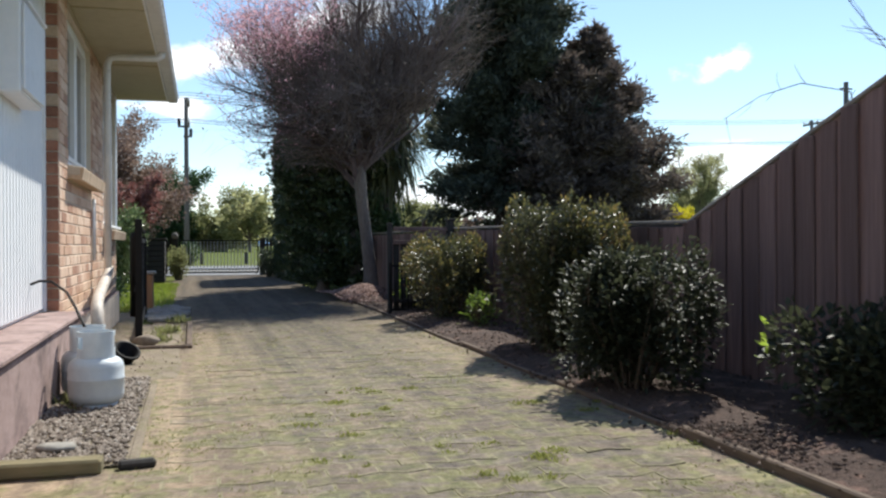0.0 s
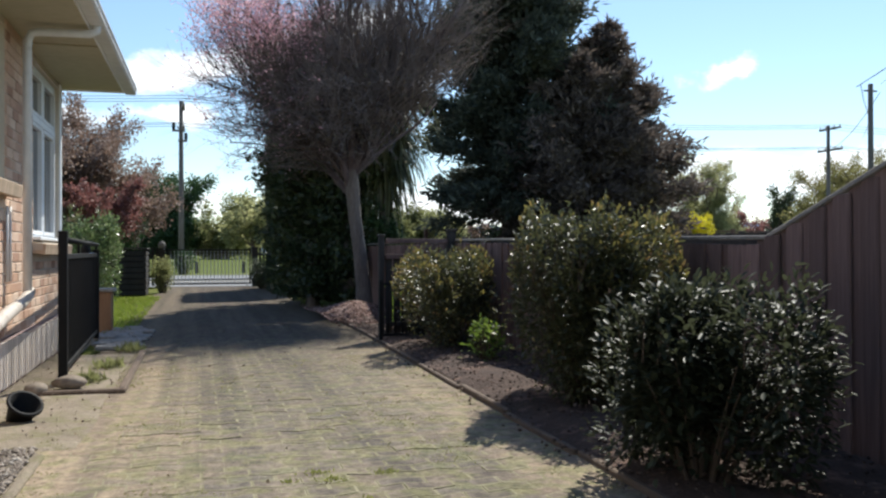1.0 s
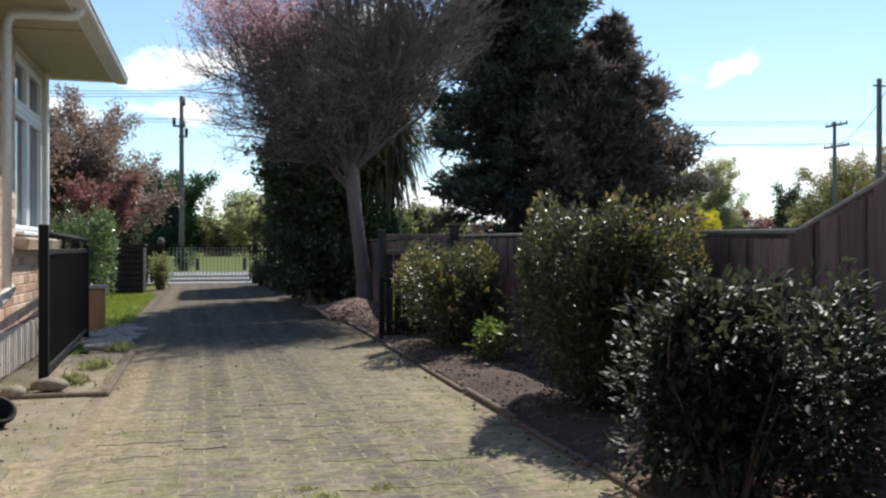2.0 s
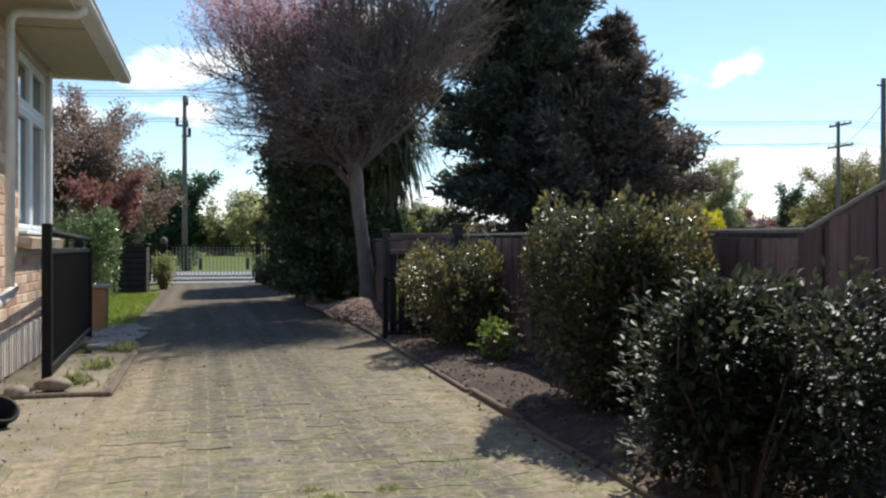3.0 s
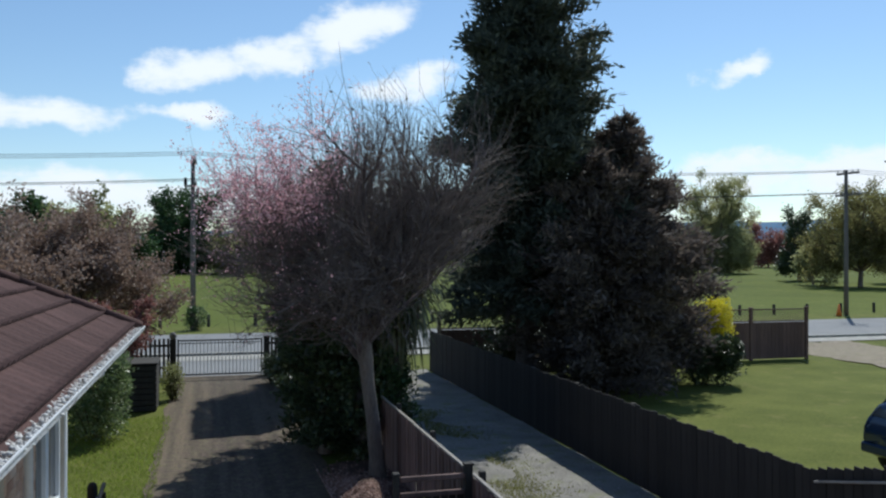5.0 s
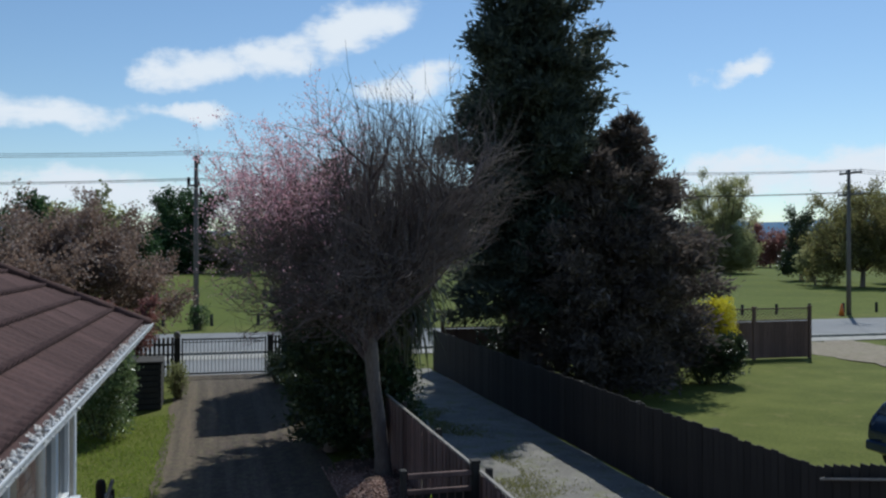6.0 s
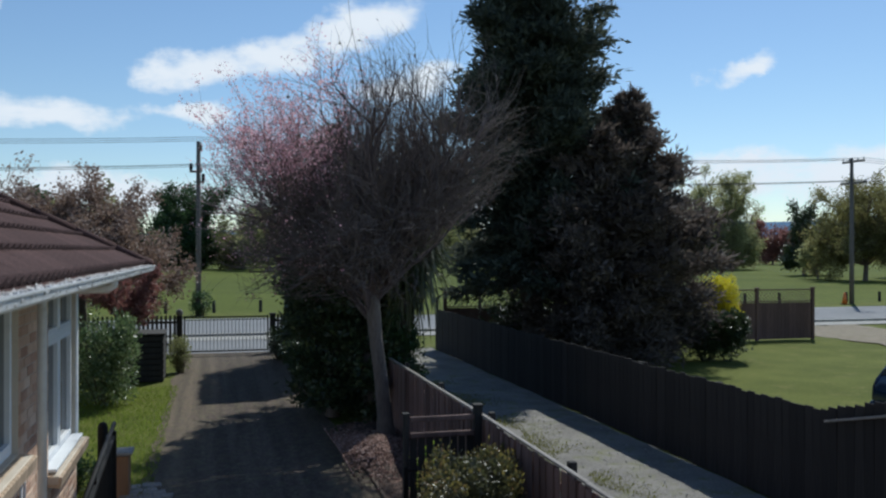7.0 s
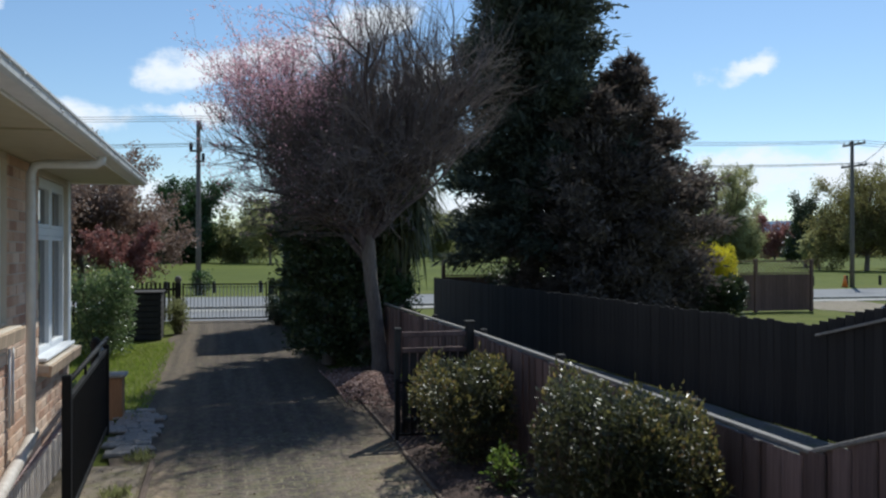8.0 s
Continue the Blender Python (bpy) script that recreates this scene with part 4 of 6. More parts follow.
rows = [[tile.verts.new((y, x, z + h * k)) for x, h in prof] for y, z, k in ((0.004, -0.022, 1.0), (0.0, 0.016, 1.0), (-0.06, 0.016, 0.3), (-TG - 0.05, 0.006, 0.2))]
for r0, r1 in zip(rows, rows[1:]):
    for i in range(12):
        tile.faces.new((r0[i], r0[i + 1], r1[i + 1], r1[i]))
tile_mesh = mesh_of("roof_tile", tile, M_TILE, False)
made = 0
rest_rows = []
for course in range(14):
    s = -0.045 - course * TG                        # distance along the slope, inwards negative
    x = EV + s * math.cos(PITCH)
    z = EZ - s * math.sin(PITCH) + 0.004
    hip = EU - max(0, (EV - x)) - 0.06
    u = hip - TW
    while u > -6.6:
        if made < 300 and course < 10 and u > 4.2 :
            part("roof_tile", tile_mesh, None, roof, m=pose(x, u, z, 0, math.degrees(PITCH) + rng.uniform(-0.6, 0.6), rng.uniform(-0.4, 0.4)))
            made += 1
        else:
            rest_rows.append((x, u, z))
        u -= TW
tv = np.array([tuple(w.co) for w in tile_mesh.vertices])
tf = np.array([tuple(p.vertices) for p in tile_mesh.polygons])
ca, sa = math.cos(PITCH), math.sin(PITCH)
tv = np.stack([tv[:, 0] * ca + tv[:, 2] * sa, tv[:, 1], tv[:, 2] * ca - tv[:, 0] * sa], axis=1)
rr_ = np.array(rest_rows)
me = bpy.data.meshes.new("roof_tiles_rest")
me.from_pydata((tv[None] + rr_[:, None, :]).reshape(-1, 3).tolist(), [], (tf[None] + (np.arange(len(rr_)) * len(tv))[:, None, None]).reshape(-1, 4).tolist())
me.materials.append(M_TILE)
tagged(part("roof_tiles_rest", me, None, roof), kind="stuff")
b = bmesh.new()
hp = [(EV - s + 0.02, EU - s + 0.02, EZ + s * TP + 0.03) for s in np.linspace(0.0, 4.75, 14)]
for p0, p1 in zip(hp, hp[1:]):
    b = bmesh.new()
    tube(b, [p0, Vector(p0).lerp(Vector(p1), 1.06)], [0.052, 0.042], 8)
    part("hip_cap", b, M_TILE, roof)

# downpipe and waste pipe
b = bmesh.new()
tube(b, [(0.075, 9.85, 2.99), (0.072, 9.85, 2.95), (0.03, 9.85, 2.92), (-0.36, 9.85, 2.915), (-0.43, 9.85, 2.9), (-0.46, 9.85, 2.83), (-0.46, 9.85, 0.74)], 0.036, 12)
part("downpipe", b, M_GUTTER, house, "white round downpipe")
b = bmesh.new()
tube(b, [(-0.46, 9.95, 0.76), (-0.455, 9.8, 0.725), (-0.44, 9.5, 0.69), (-0.41, 8.8, 0.65), (-0.37, 7.9, 0.57), (-0.345, 7.55, 0.53), (-0.33, 7.44, 0.47), (-0.325, 7.4, 0.38), (-0.32, 7.38, 0.02)], 0.047, 12)
part("waste_pipe", b, surface("soiled_plastic", (0.46, 0.4, 0.34), (0.66, 0.6, 0.53), 14, 5, 0.6, 0.15, 0.003, stain=(0.3, 0.22, 0.16), stain_at=0.62), house, "white plastic pipe running down along the wall")
b = bmesh.new()
tube(b, [(W + 0.02, 9.8, 1.46), (W + 0.02, 9.8, 0.85)], 0.012, 6)
tube(b, [(W + 0.02, 9.68, 1.46), (W + 0.02, 9.68, 0.85)], 0.012, 6)
part("conduit", b, M_GUTTER, house)

# meter box on the white boards
mb = thing("meter_box", PLAN @ pose(-0.704, 5.8, 1.87), "white metal meter box on the boarded wall", "meter box")
b = bmesh.new()
box(b, 0, 0.13, 0, 0.75, 0, 0.54, 0.01)
part("case", b, M_WHITE, mb)
b = bmesh.new()
box(b, 0.132, 0.15, 0.02, 0.73, 0.02, 0.52, 0.006)
part("door", b, M_WHITE, mb)
b = bmesh.new()
box(b, -0.01, 0.16, -0.02, 0.77, 0.542, 0.56, 0.004)
part("hood", b, M_WHITE, mb)

# bricks: the lower courses as single bricks, the rest joined
unit = bmesh.new()
box(unit, -0.05, 0.0, 0.0, 0.23, 0.0, 0.076, 0.004)
brick_mesh = mesh_of("brick", unit, M_BRICK)
half = bmesh.new()
box(half, -0.05, 0.0, 0.0, 0.11, 0.0, 0.076, 0.004)
half_mesh = mesh_of("brick", half, M_BRICK)
count = 0
rest = bmesh.new()
course = 0
z = 0.405
while z < 2.9:
    u = U0 + 0.003 - (0.12 if course % 2 else 0)
    while u < U1 - 0.05:
        ua, ub = max(u, U0 + 0.003), min(u + 0.23, U1)
        blocked = any(ub > h[0] - 0.01 and ua < h[1] + 0.01 and z + 0.076 > h[2] - 0.12 and z < h[3] + 0.01 for h in (WIN1, WIN2))
        if not blocked and ub - ua > 0.05:
            full = ub - ua > 0.2
            if z < 1.75 and count < 300:
                part("brick", brick_mesh if full else half_mesh, None, wall_side, m=pose(W + rng.uniform(-0.002, 0.003), ua, z, 0, 0, rng.uniform(-0.5, 0.5)))
                count += 1
            else:
                box(rest, W - 0.05, W + rng.uniform(-0.001, 0.003), ua, ub, z, z + 0.076)
        elif blocked:
            for pa, pb in ((ua, min(ub, min(h[0] for h in (WIN1, WIN2) if h[0] > ua) if any(h[0] > ua for h in (WIN1, WIN2)) else ua) - 0.012), (max(ua, max([h[1] for h in (WIN1, WIN2) if h[1] < ub] or [99]) + 0.012), ub)):
                if pb - pa > 0.05 and not any(pb > h[0] - 0.008 and pa < h[1] + 0.008 and z + 0.076 > h[2] - 0.12 and z < h[3] for h in (WIN1, WIN2)):
                    box(rest, W - 0.05, W + rng.uniform(-0.001, 0.003), pa, pb, z, z + 0.076)
        u += 0.24
    z += 0.086
    course += 1
tagged(part("bricks_upper", rest, M_BRICK, wall_side), kind="stuff")
# quoin face of the brick corner: dark red headers between pale ones in the upper part
for i in range(28):
    b = bmesh.new()
    zq = 0.507 + 0.086 * i
    box(b, W - 0.105, W - 0.006, U0 - 0.012, U0 + 0.002, zq, zq + 0.076, 0.003)
    part("brick", b, M_QUOIN if i < 13 or i % 3 else M_SILL, wall_side)

# ================= plants =================
def fast_mesh(name, verts, faces, material, smooth=False):
    """A mesh from arrays: verts (n, 3), faces (m, k) of one corner count."""
    verts, faces = np.asarray(verts, np.float32), np.asarray(faces, np.int32)
    me = bpy.data.meshes.new(name)
    me.vertices.add(len(verts))
    me.vertices.foreach_set("co", verts.ravel())
    k = faces.shape[1]
    me.loops.add(faces.size)
    me.loops.foreach_set("vertex_index", faces.ravel())
    me.polygons.add(len(faces))
    me.polygons.foreach_set("loop_start", np.arange(len(faces), dtype=np.int32) * k)
    me.materials.append(material)
    me.update(calc_edges=True)
    if smooth:
        me.polygons.foreach_set("use_smooth", [True] * len(faces))
    return me


def unit_rows(a):
    return a / np.maximum(np.linalg.norm(a, axis=1, keepdims=True), 1e-9)


def leaf_cloud(name, pts, dirs, length, width, material, gen, droop=0.0, spread=0.6, vary=0.4, fold=0.25, flat=0.0, oval=False):
    """One small folded leaf of two faces at each point, roughly along dirs."""
    n = len(pts)
    d = unit_rows(unit_rows(dirs) + gen.normal(0, spread, (n, 3)) - np.array([0, 0, droop]))
    side = unit_rows(np.cross(d, gen.normal(0, 1, (n, 3)) * (1 - flat) + np.array([0, 0, 1.6 * flat])))
    up = np.cross(side, d)
    ln = length * (1 + gen.uniform(-vary, vary, (n, 1)))
    wd = width * (1 + gen.uniform(-vary, vary, (n, 1)))
    base, tip = pts, pts + d * ln
    if oval:                                      # broad blade: six rim points and a sunken midrib
        rim = [base]
        for k, w, q in ((0.3, 0.42, 1), (0.65, 0.46, 1), (1.0, 0.0, 1), (0.65, 0.46, -1), (0.3, 0.42, -1)):
            rim.append(pts + d * ln * k + side * wd * w * q + up * wd * (fold * w * 1.6 - 0.18 * k * k))
        v = np.stack(rim, axis=1).reshape(-1, 3)
        i = np.arange(n)[:, None] * 6
        f = np.concatenate([i + [0, 1, 2, 3], i + [0, 3, 4, 5]], axis=1).reshape(-1, 4)
        return fast_mesh(name, v, f, material)
    mid = pts + d * ln * 0.45
    a, c = mid + side * wd * 0.5 + up * wd * fold, mid - side * wd * 0.5 + up * wd * fold
    v = np.stack([base, a, tip, c], axis=1).reshape(-1, 3)
    i = np.arange(n)[:, None] * 4
    f = np.concatenate([i + [0, 1, 2], i + [0, 2, 3]], axis=1).reshape(-1, 3)
    return fast_mesh(name, v, f, material)


def bar_mesh(name, lines, material):
    """Tapered limbs: each line is (points, radii); thin ones get three sides."""
    vs, fs = [], []
    for pts, radii in lines:
        sides = 8 if radii[0] > 0.05 else (5 if radii[0] > 0.015 else 3)
        base = len(vs)
        ref = None
        n = len(pts)
        for i, p in enumerate(pts):
            q0, q1 = pts[max(i - 1, 0)], pts[min(i + 1, n - 1)]
            d = (q1 - q0).normalized()
            a = d.orthogonal().normalized() if ref is None else (ref - d * ref.dot(d)).normalized()
            ref = a
            c = d.cross(a)
            for k in range(sides):
                vs.append(p + (a * math.cos(k * math.tau / sides) + c * math.sin(k * math.tau / sides)) * radii[i])
        for i in range(n - 1):
            for k in range(sides):
                k2 = (k + 1) % sides
                fs.append((base + i * sides + k, base + i * sides + k2, base + (i + 1) * sides + k2, base + (i + 1) * sides + k))
    return fast_mesh(name, [tuple(v) for v in vs], fs, material, True)


def wander(r, p, d, length, rad, bend, rise, n=5, end=0.35):
    pts, radii = [p.copy()], [rad]
    d = d.normalized()
    for i in range(n):
        d = (d + Vector((r.gauss(0, bend), r.gauss(0, bend), r.gauss(0, bend) + rise))).normalized()
        p = p + d * (length / n)
        pts.append(p.copy())
        radii.append(rad * (1 - (1 - end) * (i + 1) / n))
    return pts, radii


def branch_out(r, line, count, length, rad, bend, rise, angle=0.8, lo=0.3, n=4, end=0.35, vary=0.35):
    """Side shoots along a line."""
    out = []
    pts, radii = line
    for i in range(count):
        s = (lo + (1 - lo) * (i + r.random()) / count) * (len(pts) - 1)
        k = min(int(s), len(pts) - 2)
        p = pts[k].lerp(pts[k + 1], s - k)
        d = (pts[k + 1] - pts[k]).normalized()
        side = d.orthogonal().normalized()
        side.rotate(Matrix.Rotation(r.random() * math.tau, 3, d))
        dd = d * math.cos(angle) + side * math.sin(angle)
        out.append(wander(r, p, dd, length * (1 + r.uniform(-vary, vary)), min(rad, radii[k] * 0.75), bend, rise, n, end))
    return out


def along(gen, lines, per, jitter):
    """Random points along lines, with their directions."""
    ps, ds = [], []
    for pts, _ in lines:
        a = np.array([tuple(p) for p in pts])
        for _i in range(per):
            s = gen.random() ** 0.7 * (len(a) - 1)
            k = min(int(s), len(a) - 2)
            ps.append(a[k] + (a[k + 1] - a[k]) * (s - k))
            ds.append(a[k + 1] - a[k])
    ps, ds = np.array(ps), np.array(ds)
    return ps + gen.normal(0, jitter, ps.shape), ds


# ---- the plum tree at the bed end: dense purple twigs, pink blossom on the road side ----
r = random.Random(11)
g = np.random.default_rng(11)
plum = thing("plum_tree", PLAN @ pose(3.57, 16.7, 0), "leafless purple-twigged plum tree with pink blossom on one side", "tree")
trunk = ([Vector(p) for p in ((0.06, 0, 0), (0.04, 0.0, 0.5), (-0.02, 0.02, 1.1), (-0.1, 0.03, 1.7), (-0.14, 0.02, 2.15), (-0.16, 0.05, 2.7))], [0.17, 0.13, 0.115, 0.11, 0.12, 0.09])
limbs = []
for i in range(9):
    a = i * 2.4 + r.uniform(-0.3, 0.3)
    el = r.uniform(0.75, 1.25)
    d = Vector((math.cos(a) * math.cos(el), math.sin(a) * math.cos(el), math.sin(el)))
    limbs.append(wander(r, Vector((-0.14, 0.03, r.uniform(1.9, 2.6))), d, r.uniform(2.4, 3.3), 0.07, 0.12, 0.05, 6))
for a in (0.0, 0.4, 2.8, 3.3, -0.6, 3.9):
    limbs.append(wander(r, Vector((-0.14, 0.03, r.uniform(2.1, 2.7))), Vector((math.cos(a), math.sin(a) * 0.8, 1.15 if math.cos(a) > 0 else 0.7)), r.uniform(1.4, 1.8), 0.05, 0.1, 0.02, 6))
for i in range(8):
    a = i * 0.8 + 0.3
    limbs.append(wander(r, Vector((-0.14, 0.03, r.uniform(2.6, 3.3))), Vector((math.cos(a), math.sin(a), 0.8 if math.cos(a) > 0 else 0.4)), r.uniform(0.9, 1.4), 0.03, 0.12, -0.03, 5))
for a in (2.9, 3.5):
    limbs.append(wander(r, Vector((-0.16, 0.03, r.uniform(2.25, 2.8))), Vector((math.cos(a), math.sin(a), r.uniform(0.35, 0.7))), r.uniform(1.4, 1.8), 0.035, 0.1, 0.03, 6))
for a, el in ((2.75, 0.72), (3.15, 0.85), (3.55, 0.75), (0.1, 0.6)):
    limbs.append(wander(r, Vector((-0.14, 0.03, r.uniform(2.3, 2.8))), Vector((math.cos(a) * math.cos(el), math.sin(a) * math.cos(el), math.sin(el))), r.uniform(2.3, 2.7), 0.05, 0.08, 0.03, 6))
second, third, fourth = [], [], []
for ln in limbs:
    second += branch_out(r, ln, 10, 1.15, 0.022, 0.12, 0.06, 0.8, 0.12, 4)
for ln in second:
    third += branch_out(r, ln, 8, 0.85, 0.01, 0.13, 0.07, 0.7, 0.15, 3)
for ln in third + second:
    fourth += branch_out(r, ln, 6, 0.5, 0.005, 0.14, 0.06, 0.65, 0.2, 3)
def clear_side(lines):
    """The crown hangs no lower than this over the lane."""
    return [q for q in lines if not (q[0][-1].x > 0.35 and q[0][-1].z < 3.3 + 0.62 * (q[0][-1].x - 0.35)) and not (q[0][-1].z < 4.0 and q[0][-1].x < -1.2 - (q[0][-1].z - 2.9) * 0.9 and r.random() < 0.6) and q[0][-1].z > 2.3]


third = clear_side(third)
fourth = [q for q in clear_side(fourth) if r.random() < (0.6 if q[0][-1].z < 4.2 else 0.8)]
shoots = []
for ln in limbs[:9]:
    shoots += branch_out(r, ln, 11, 1.5, 0.011, 0.04, 0.28, 0.5, 0.45, 4, 0.2)
for i in range(300):
    a, q = r.random() * math.tau, r.random() ** 0.5
    x, y = 0.1 + math.cos(a) * q * 1.5, math.sin(a) * q * 1.2
    top = 6.3 - 0.5 * x * x * (1.6 if x < 0 else 0.5) - r.random() ** 2 * 1.0 + r.gauss(0, 0.12)
    z = r.uniform(3.7, 4.5)
    shoots.append(wander(r, Vector((x * 0.85, y, z)), Vector((r.gauss(0, 0.09) + x * 0.08, r.gauss(0, 0.12), 1)), max(0.7, top - z), 0.0105, 0.045, 0.1, 5, 0.3))
part("trunk", bar_mesh("trunk", [trunk], M_BARK), None, plum, "grey bark trunk")
for i, ln in enumerate(limbs):
    part("limb", bar_mesh("limb", [ln] + clear_side(second[10 * i:10 * i + 10]), M_DARKBARK), None, plum)
tagged(part("twig_growth", bar_mesh("twig_growth", third + shoots, M_TWIG), None, plum, "purple-brown upright twigs"), kind="stuff")
tagged(part("twig_haze", bar_mesh("twig_haze", fourth, M_TWIG), None, plum, "purple-brown fine twigs"), kind="stuff")
p, d = along(g, third + fourth, 3, 0.02)
low = g.random(len(p)) < 0.6 * np.clip((5.2 - p[:, 2]) / 1.8, 0.12, 1.0) * np.clip(1.75 - np.hypot(p[:, 0], p[:, 1]) * 0.8, 0.05, 1.0)
part("bud_foliage", leaf_cloud("bud_foliage", p[low], d[low], 0.065, 0.038, M_BUDLEAF, g), None, plum, "small bronze bud leaves")
p, d = along(g, third + fourth + shoots, 6, 0.03)
side_amt = -p[:, 0] * 0.95 + p[:, 1] * 0.15 + np.clip(p[:, 2] - 4.9, -0.3, 0.8) * 0.3
bl = (side_amt > 0.3) & (g.random(len(p)) < np.clip((side_amt - 0.4) / 1.9, 0, 0.8) * np.clip((p[:, 2] - 4.0) / 0.9, 0.08, 1.0))
pb = np.repeat(p[bl], 4, axis=0) + g.normal(0, 0.045, (bl.sum() * 4, 3))
part("blossom", leaf_cloud("blossom", pb, g.normal(0, 1, pb.shape), 0.032, 0.03, M_BLOSSOM, g), None, plum, "pale pink blossom")


# ---- shrubs and hedges ----
def shrub(name, m, size, material, label, category, seed, leaves, ln, wd, tip=None, tips=0, stems=26, lumps=9, group="", flat=0.0, spikes=0, droop=0.0, level=0.55, oval=False):
    """An uneven leafy bush: stems from the base, leaves thick in lumps near the surface."""
    r, g = random.Random(seed), np.random.default_rng(seed)
    t = thing(name, m, label, category, group)
    sx, sy, sz = size
    lines = []
    for i in range(stems):
        a, q = r.random() * math.tau, r.random() ** 0.6
        top = Vector((math.cos(a) * sx * q * 0.85, math.sin(a) * sy * q * 0.85, sz * (1.0 - 0.35 * q * q) * r.uniform(0.75, 1.0)))
        base = Vector((top.x * 0.25, top.y * 0.25, 0))
        lines.append(([base, base.lerp(top, 0.4) + Vector((0, 0, 0.05 * sz)), top], [0.014, 0.009, 0.003]))
    tagged(part("stem_growth", bar_mesh("stem_growth", lines, M_STEM), None, t), kind="stuff")
    cs = [(r.uniform(-0.62, 0.62) * sx, r.uniform(-0.62, 0.62) * sy, sz * r.uniform(0.42, 0.86), r.uniform(0.26, 0.56)) for _ in range(lumps + 4)] + [(0, 0, sz * 0.5, 0.8)]
    ps, ds = [], []
    for cx, cy, cz, rr in cs:
        n = leaves // len(cs)
        u = unit_rows(g.normal(0, 1, (n, 3)))
        rad = g.random((n, 1)) ** 0.35
        q = u * rad * np.array([sx * rr * 1.05, sy * rr * 1.05, min(cz, sz - cz + 0.12 * sz) if rr < 0.7 else sz * 0.5])
        q = q * (1 + 0.25 * np.sin(q[:, :1] * 9 / sx + cx * 7) * np.sin(q[:, 1:2] * 8 / sy + cz * 5))
        ps.append(q + np.array([cx, cy, cz]))
        ds.append(u + np.array([0, 0, 0.5]))
    ps, ds = np.concatenate(ps), np.concatenate(ds)
    gap = np.array([noise.noise(Vector((float(a), float(b), float(c))) * (2.6 / min(sx, sy) ** 0.5) + Vector((seed, 0, 0))) for a, b, c in ps])
    ok = (ps[:, 2] > 0.03) & (gap + np.clip(0.6 - 1.2 * ps[:, 2] / sz, 0, 0.6) > -0.22 + 0.12 * g.normal(0, 1, len(ps)))
    ps, ds = ps[ok], ds[ok]
    part("foliage", leaf_cloud("foliage", ps, ds * np.array([1, 1, 1 - level * 0.8]), ln, wd, material, g, droop, 0.55 - 0.3 * max(0.0, level - 0.55), flat=level, oval=oval), None, t)
    if tip:
        n = min(tips, len(ps))
        outer = np.argsort(-(np.linalg.norm(ps / np.array([sx, sy, sz]) - np.array([0, 0, 0.4]), axis=1) + g.normal(0, 0.06, len(ps))))[:n]
        part("young_foliage", leaf_cloud("young_foliage", ps[outer] + ds[outer] * 0.02, ds[outer] + np.array([0, 0, 0.5]), ln * 1.05, wd, tip, g, oval=oval), None, t, "bright young leaves")
    if spikes:
        sh = []
        for i in range(spikes):
            a, q = r.random() * math.tau, r.random() ** 0.5 * 0.75
            b0 = Vector((math.cos(a) * sx * q, math.sin(a) * sy * q, sz * (0.85 - 0.25 * q)))
            sh.append(wander(r, b0, Vector((r.gauss(0, 0.12), r.gauss(0, 0.12), 1)), r.uniform(0.15, 0.4) * min(1.0, sz), 0.004, 0.08, 0.1, 3, 0.5))
        tagged(part("shoot_growth", bar_mesh("shoot_growth", sh, M_STEM), None, t), kind="stuff")
        p, d = along(g, sh, 9, 0.008)
        part("shoot_foliage", leaf_cloud("shoot_foliage", p, d + np.array([0, 0, 0.2]), ln * (1.05 if oval else 1.35), wd * (1.0 if oval else 1.25), material, g, 0, 0.9, flat=0.5, oval=oval), None, t)
    return t


BED = "bushes in the planted bed"
shrub("bush", at(3.48, 11.05, 0.05), (0.56, 0.7, 0.92), M_BUSH, "rounded dark green bush with bronze young tips", "bush", 21, 11000, 0.046, 0.024, M_BUSHTIP, 1800, group=BED, spikes=30)
shrub("bush", at(3.46, 7.6, 0.05), (0.62, 0.9, 1.18), M_BUSH, "tall dense dark bush with small glossy leaves", "bush", 22, 28000, 0.04, 0.019, M_BUSHTIP, 1500, 34, group=BED, spikes=240, oval=True)
shrub("bush", at(3.08, 5.45, 0.05), (0.45, 0.58, 0.8), M_CAMELLIA, "spreading camellia-like bush with large shiny dark leaves", "bush", 23, 17000, 0.049, 0.022, None, 0, 30, group=BED, spikes=26, level=0.8, oval=True)
shrub("bush", at(3.64, 3.9, 0.05), (0.4, 0.46, 0.55), M_CAMELLIA, "low bush with a few lime green new leaves", "bush", 24, 5200, 0.058, 0.03, M_LIME, 10, 22, group=BED, spikes=8, oval=True)
shrub("lime_shrub", at(3.48, 9.7, 0.05), (0.2, 0.26, 0.36), M_LIMEDARK, "small lime green shrub among the dark bushes", "shrub", 25, 520, 0.055, 0.028, group=BED)
shrub("lime_shrub", at(3.45, 12.95, 0.05), (0.25, 0.25, 0.62), M_LIME, "yellow-green shrub behind the low railing", "shrub", 26, 900, 0.06, 0.026)
shrub("camellia", at(-1.35, 21.9, 0.0), (0.78, 0.85, 1.75), M_VARIEGATED, "large variegated green and cream camellia bush", "bush", 27, 11000, 0.07, 0.038, spikes=50, level=0.25)
shrub("round_shrub", at(0.0, 26.5, 0.0), (0.36, 0.4, 0.85), M_GREENLEAF, "small rounded pale green shrub by the drive", "shrub", 28, 3500, 0.06, 0.028)
shrub("round_shrub", at(2.75, 28.6, 0.0), (0.4, 0.7, 0.8), M_HEDGE, "small dark green shrub at the hedge foot", "shrub", 29, 3500, 0.06, 0.03)
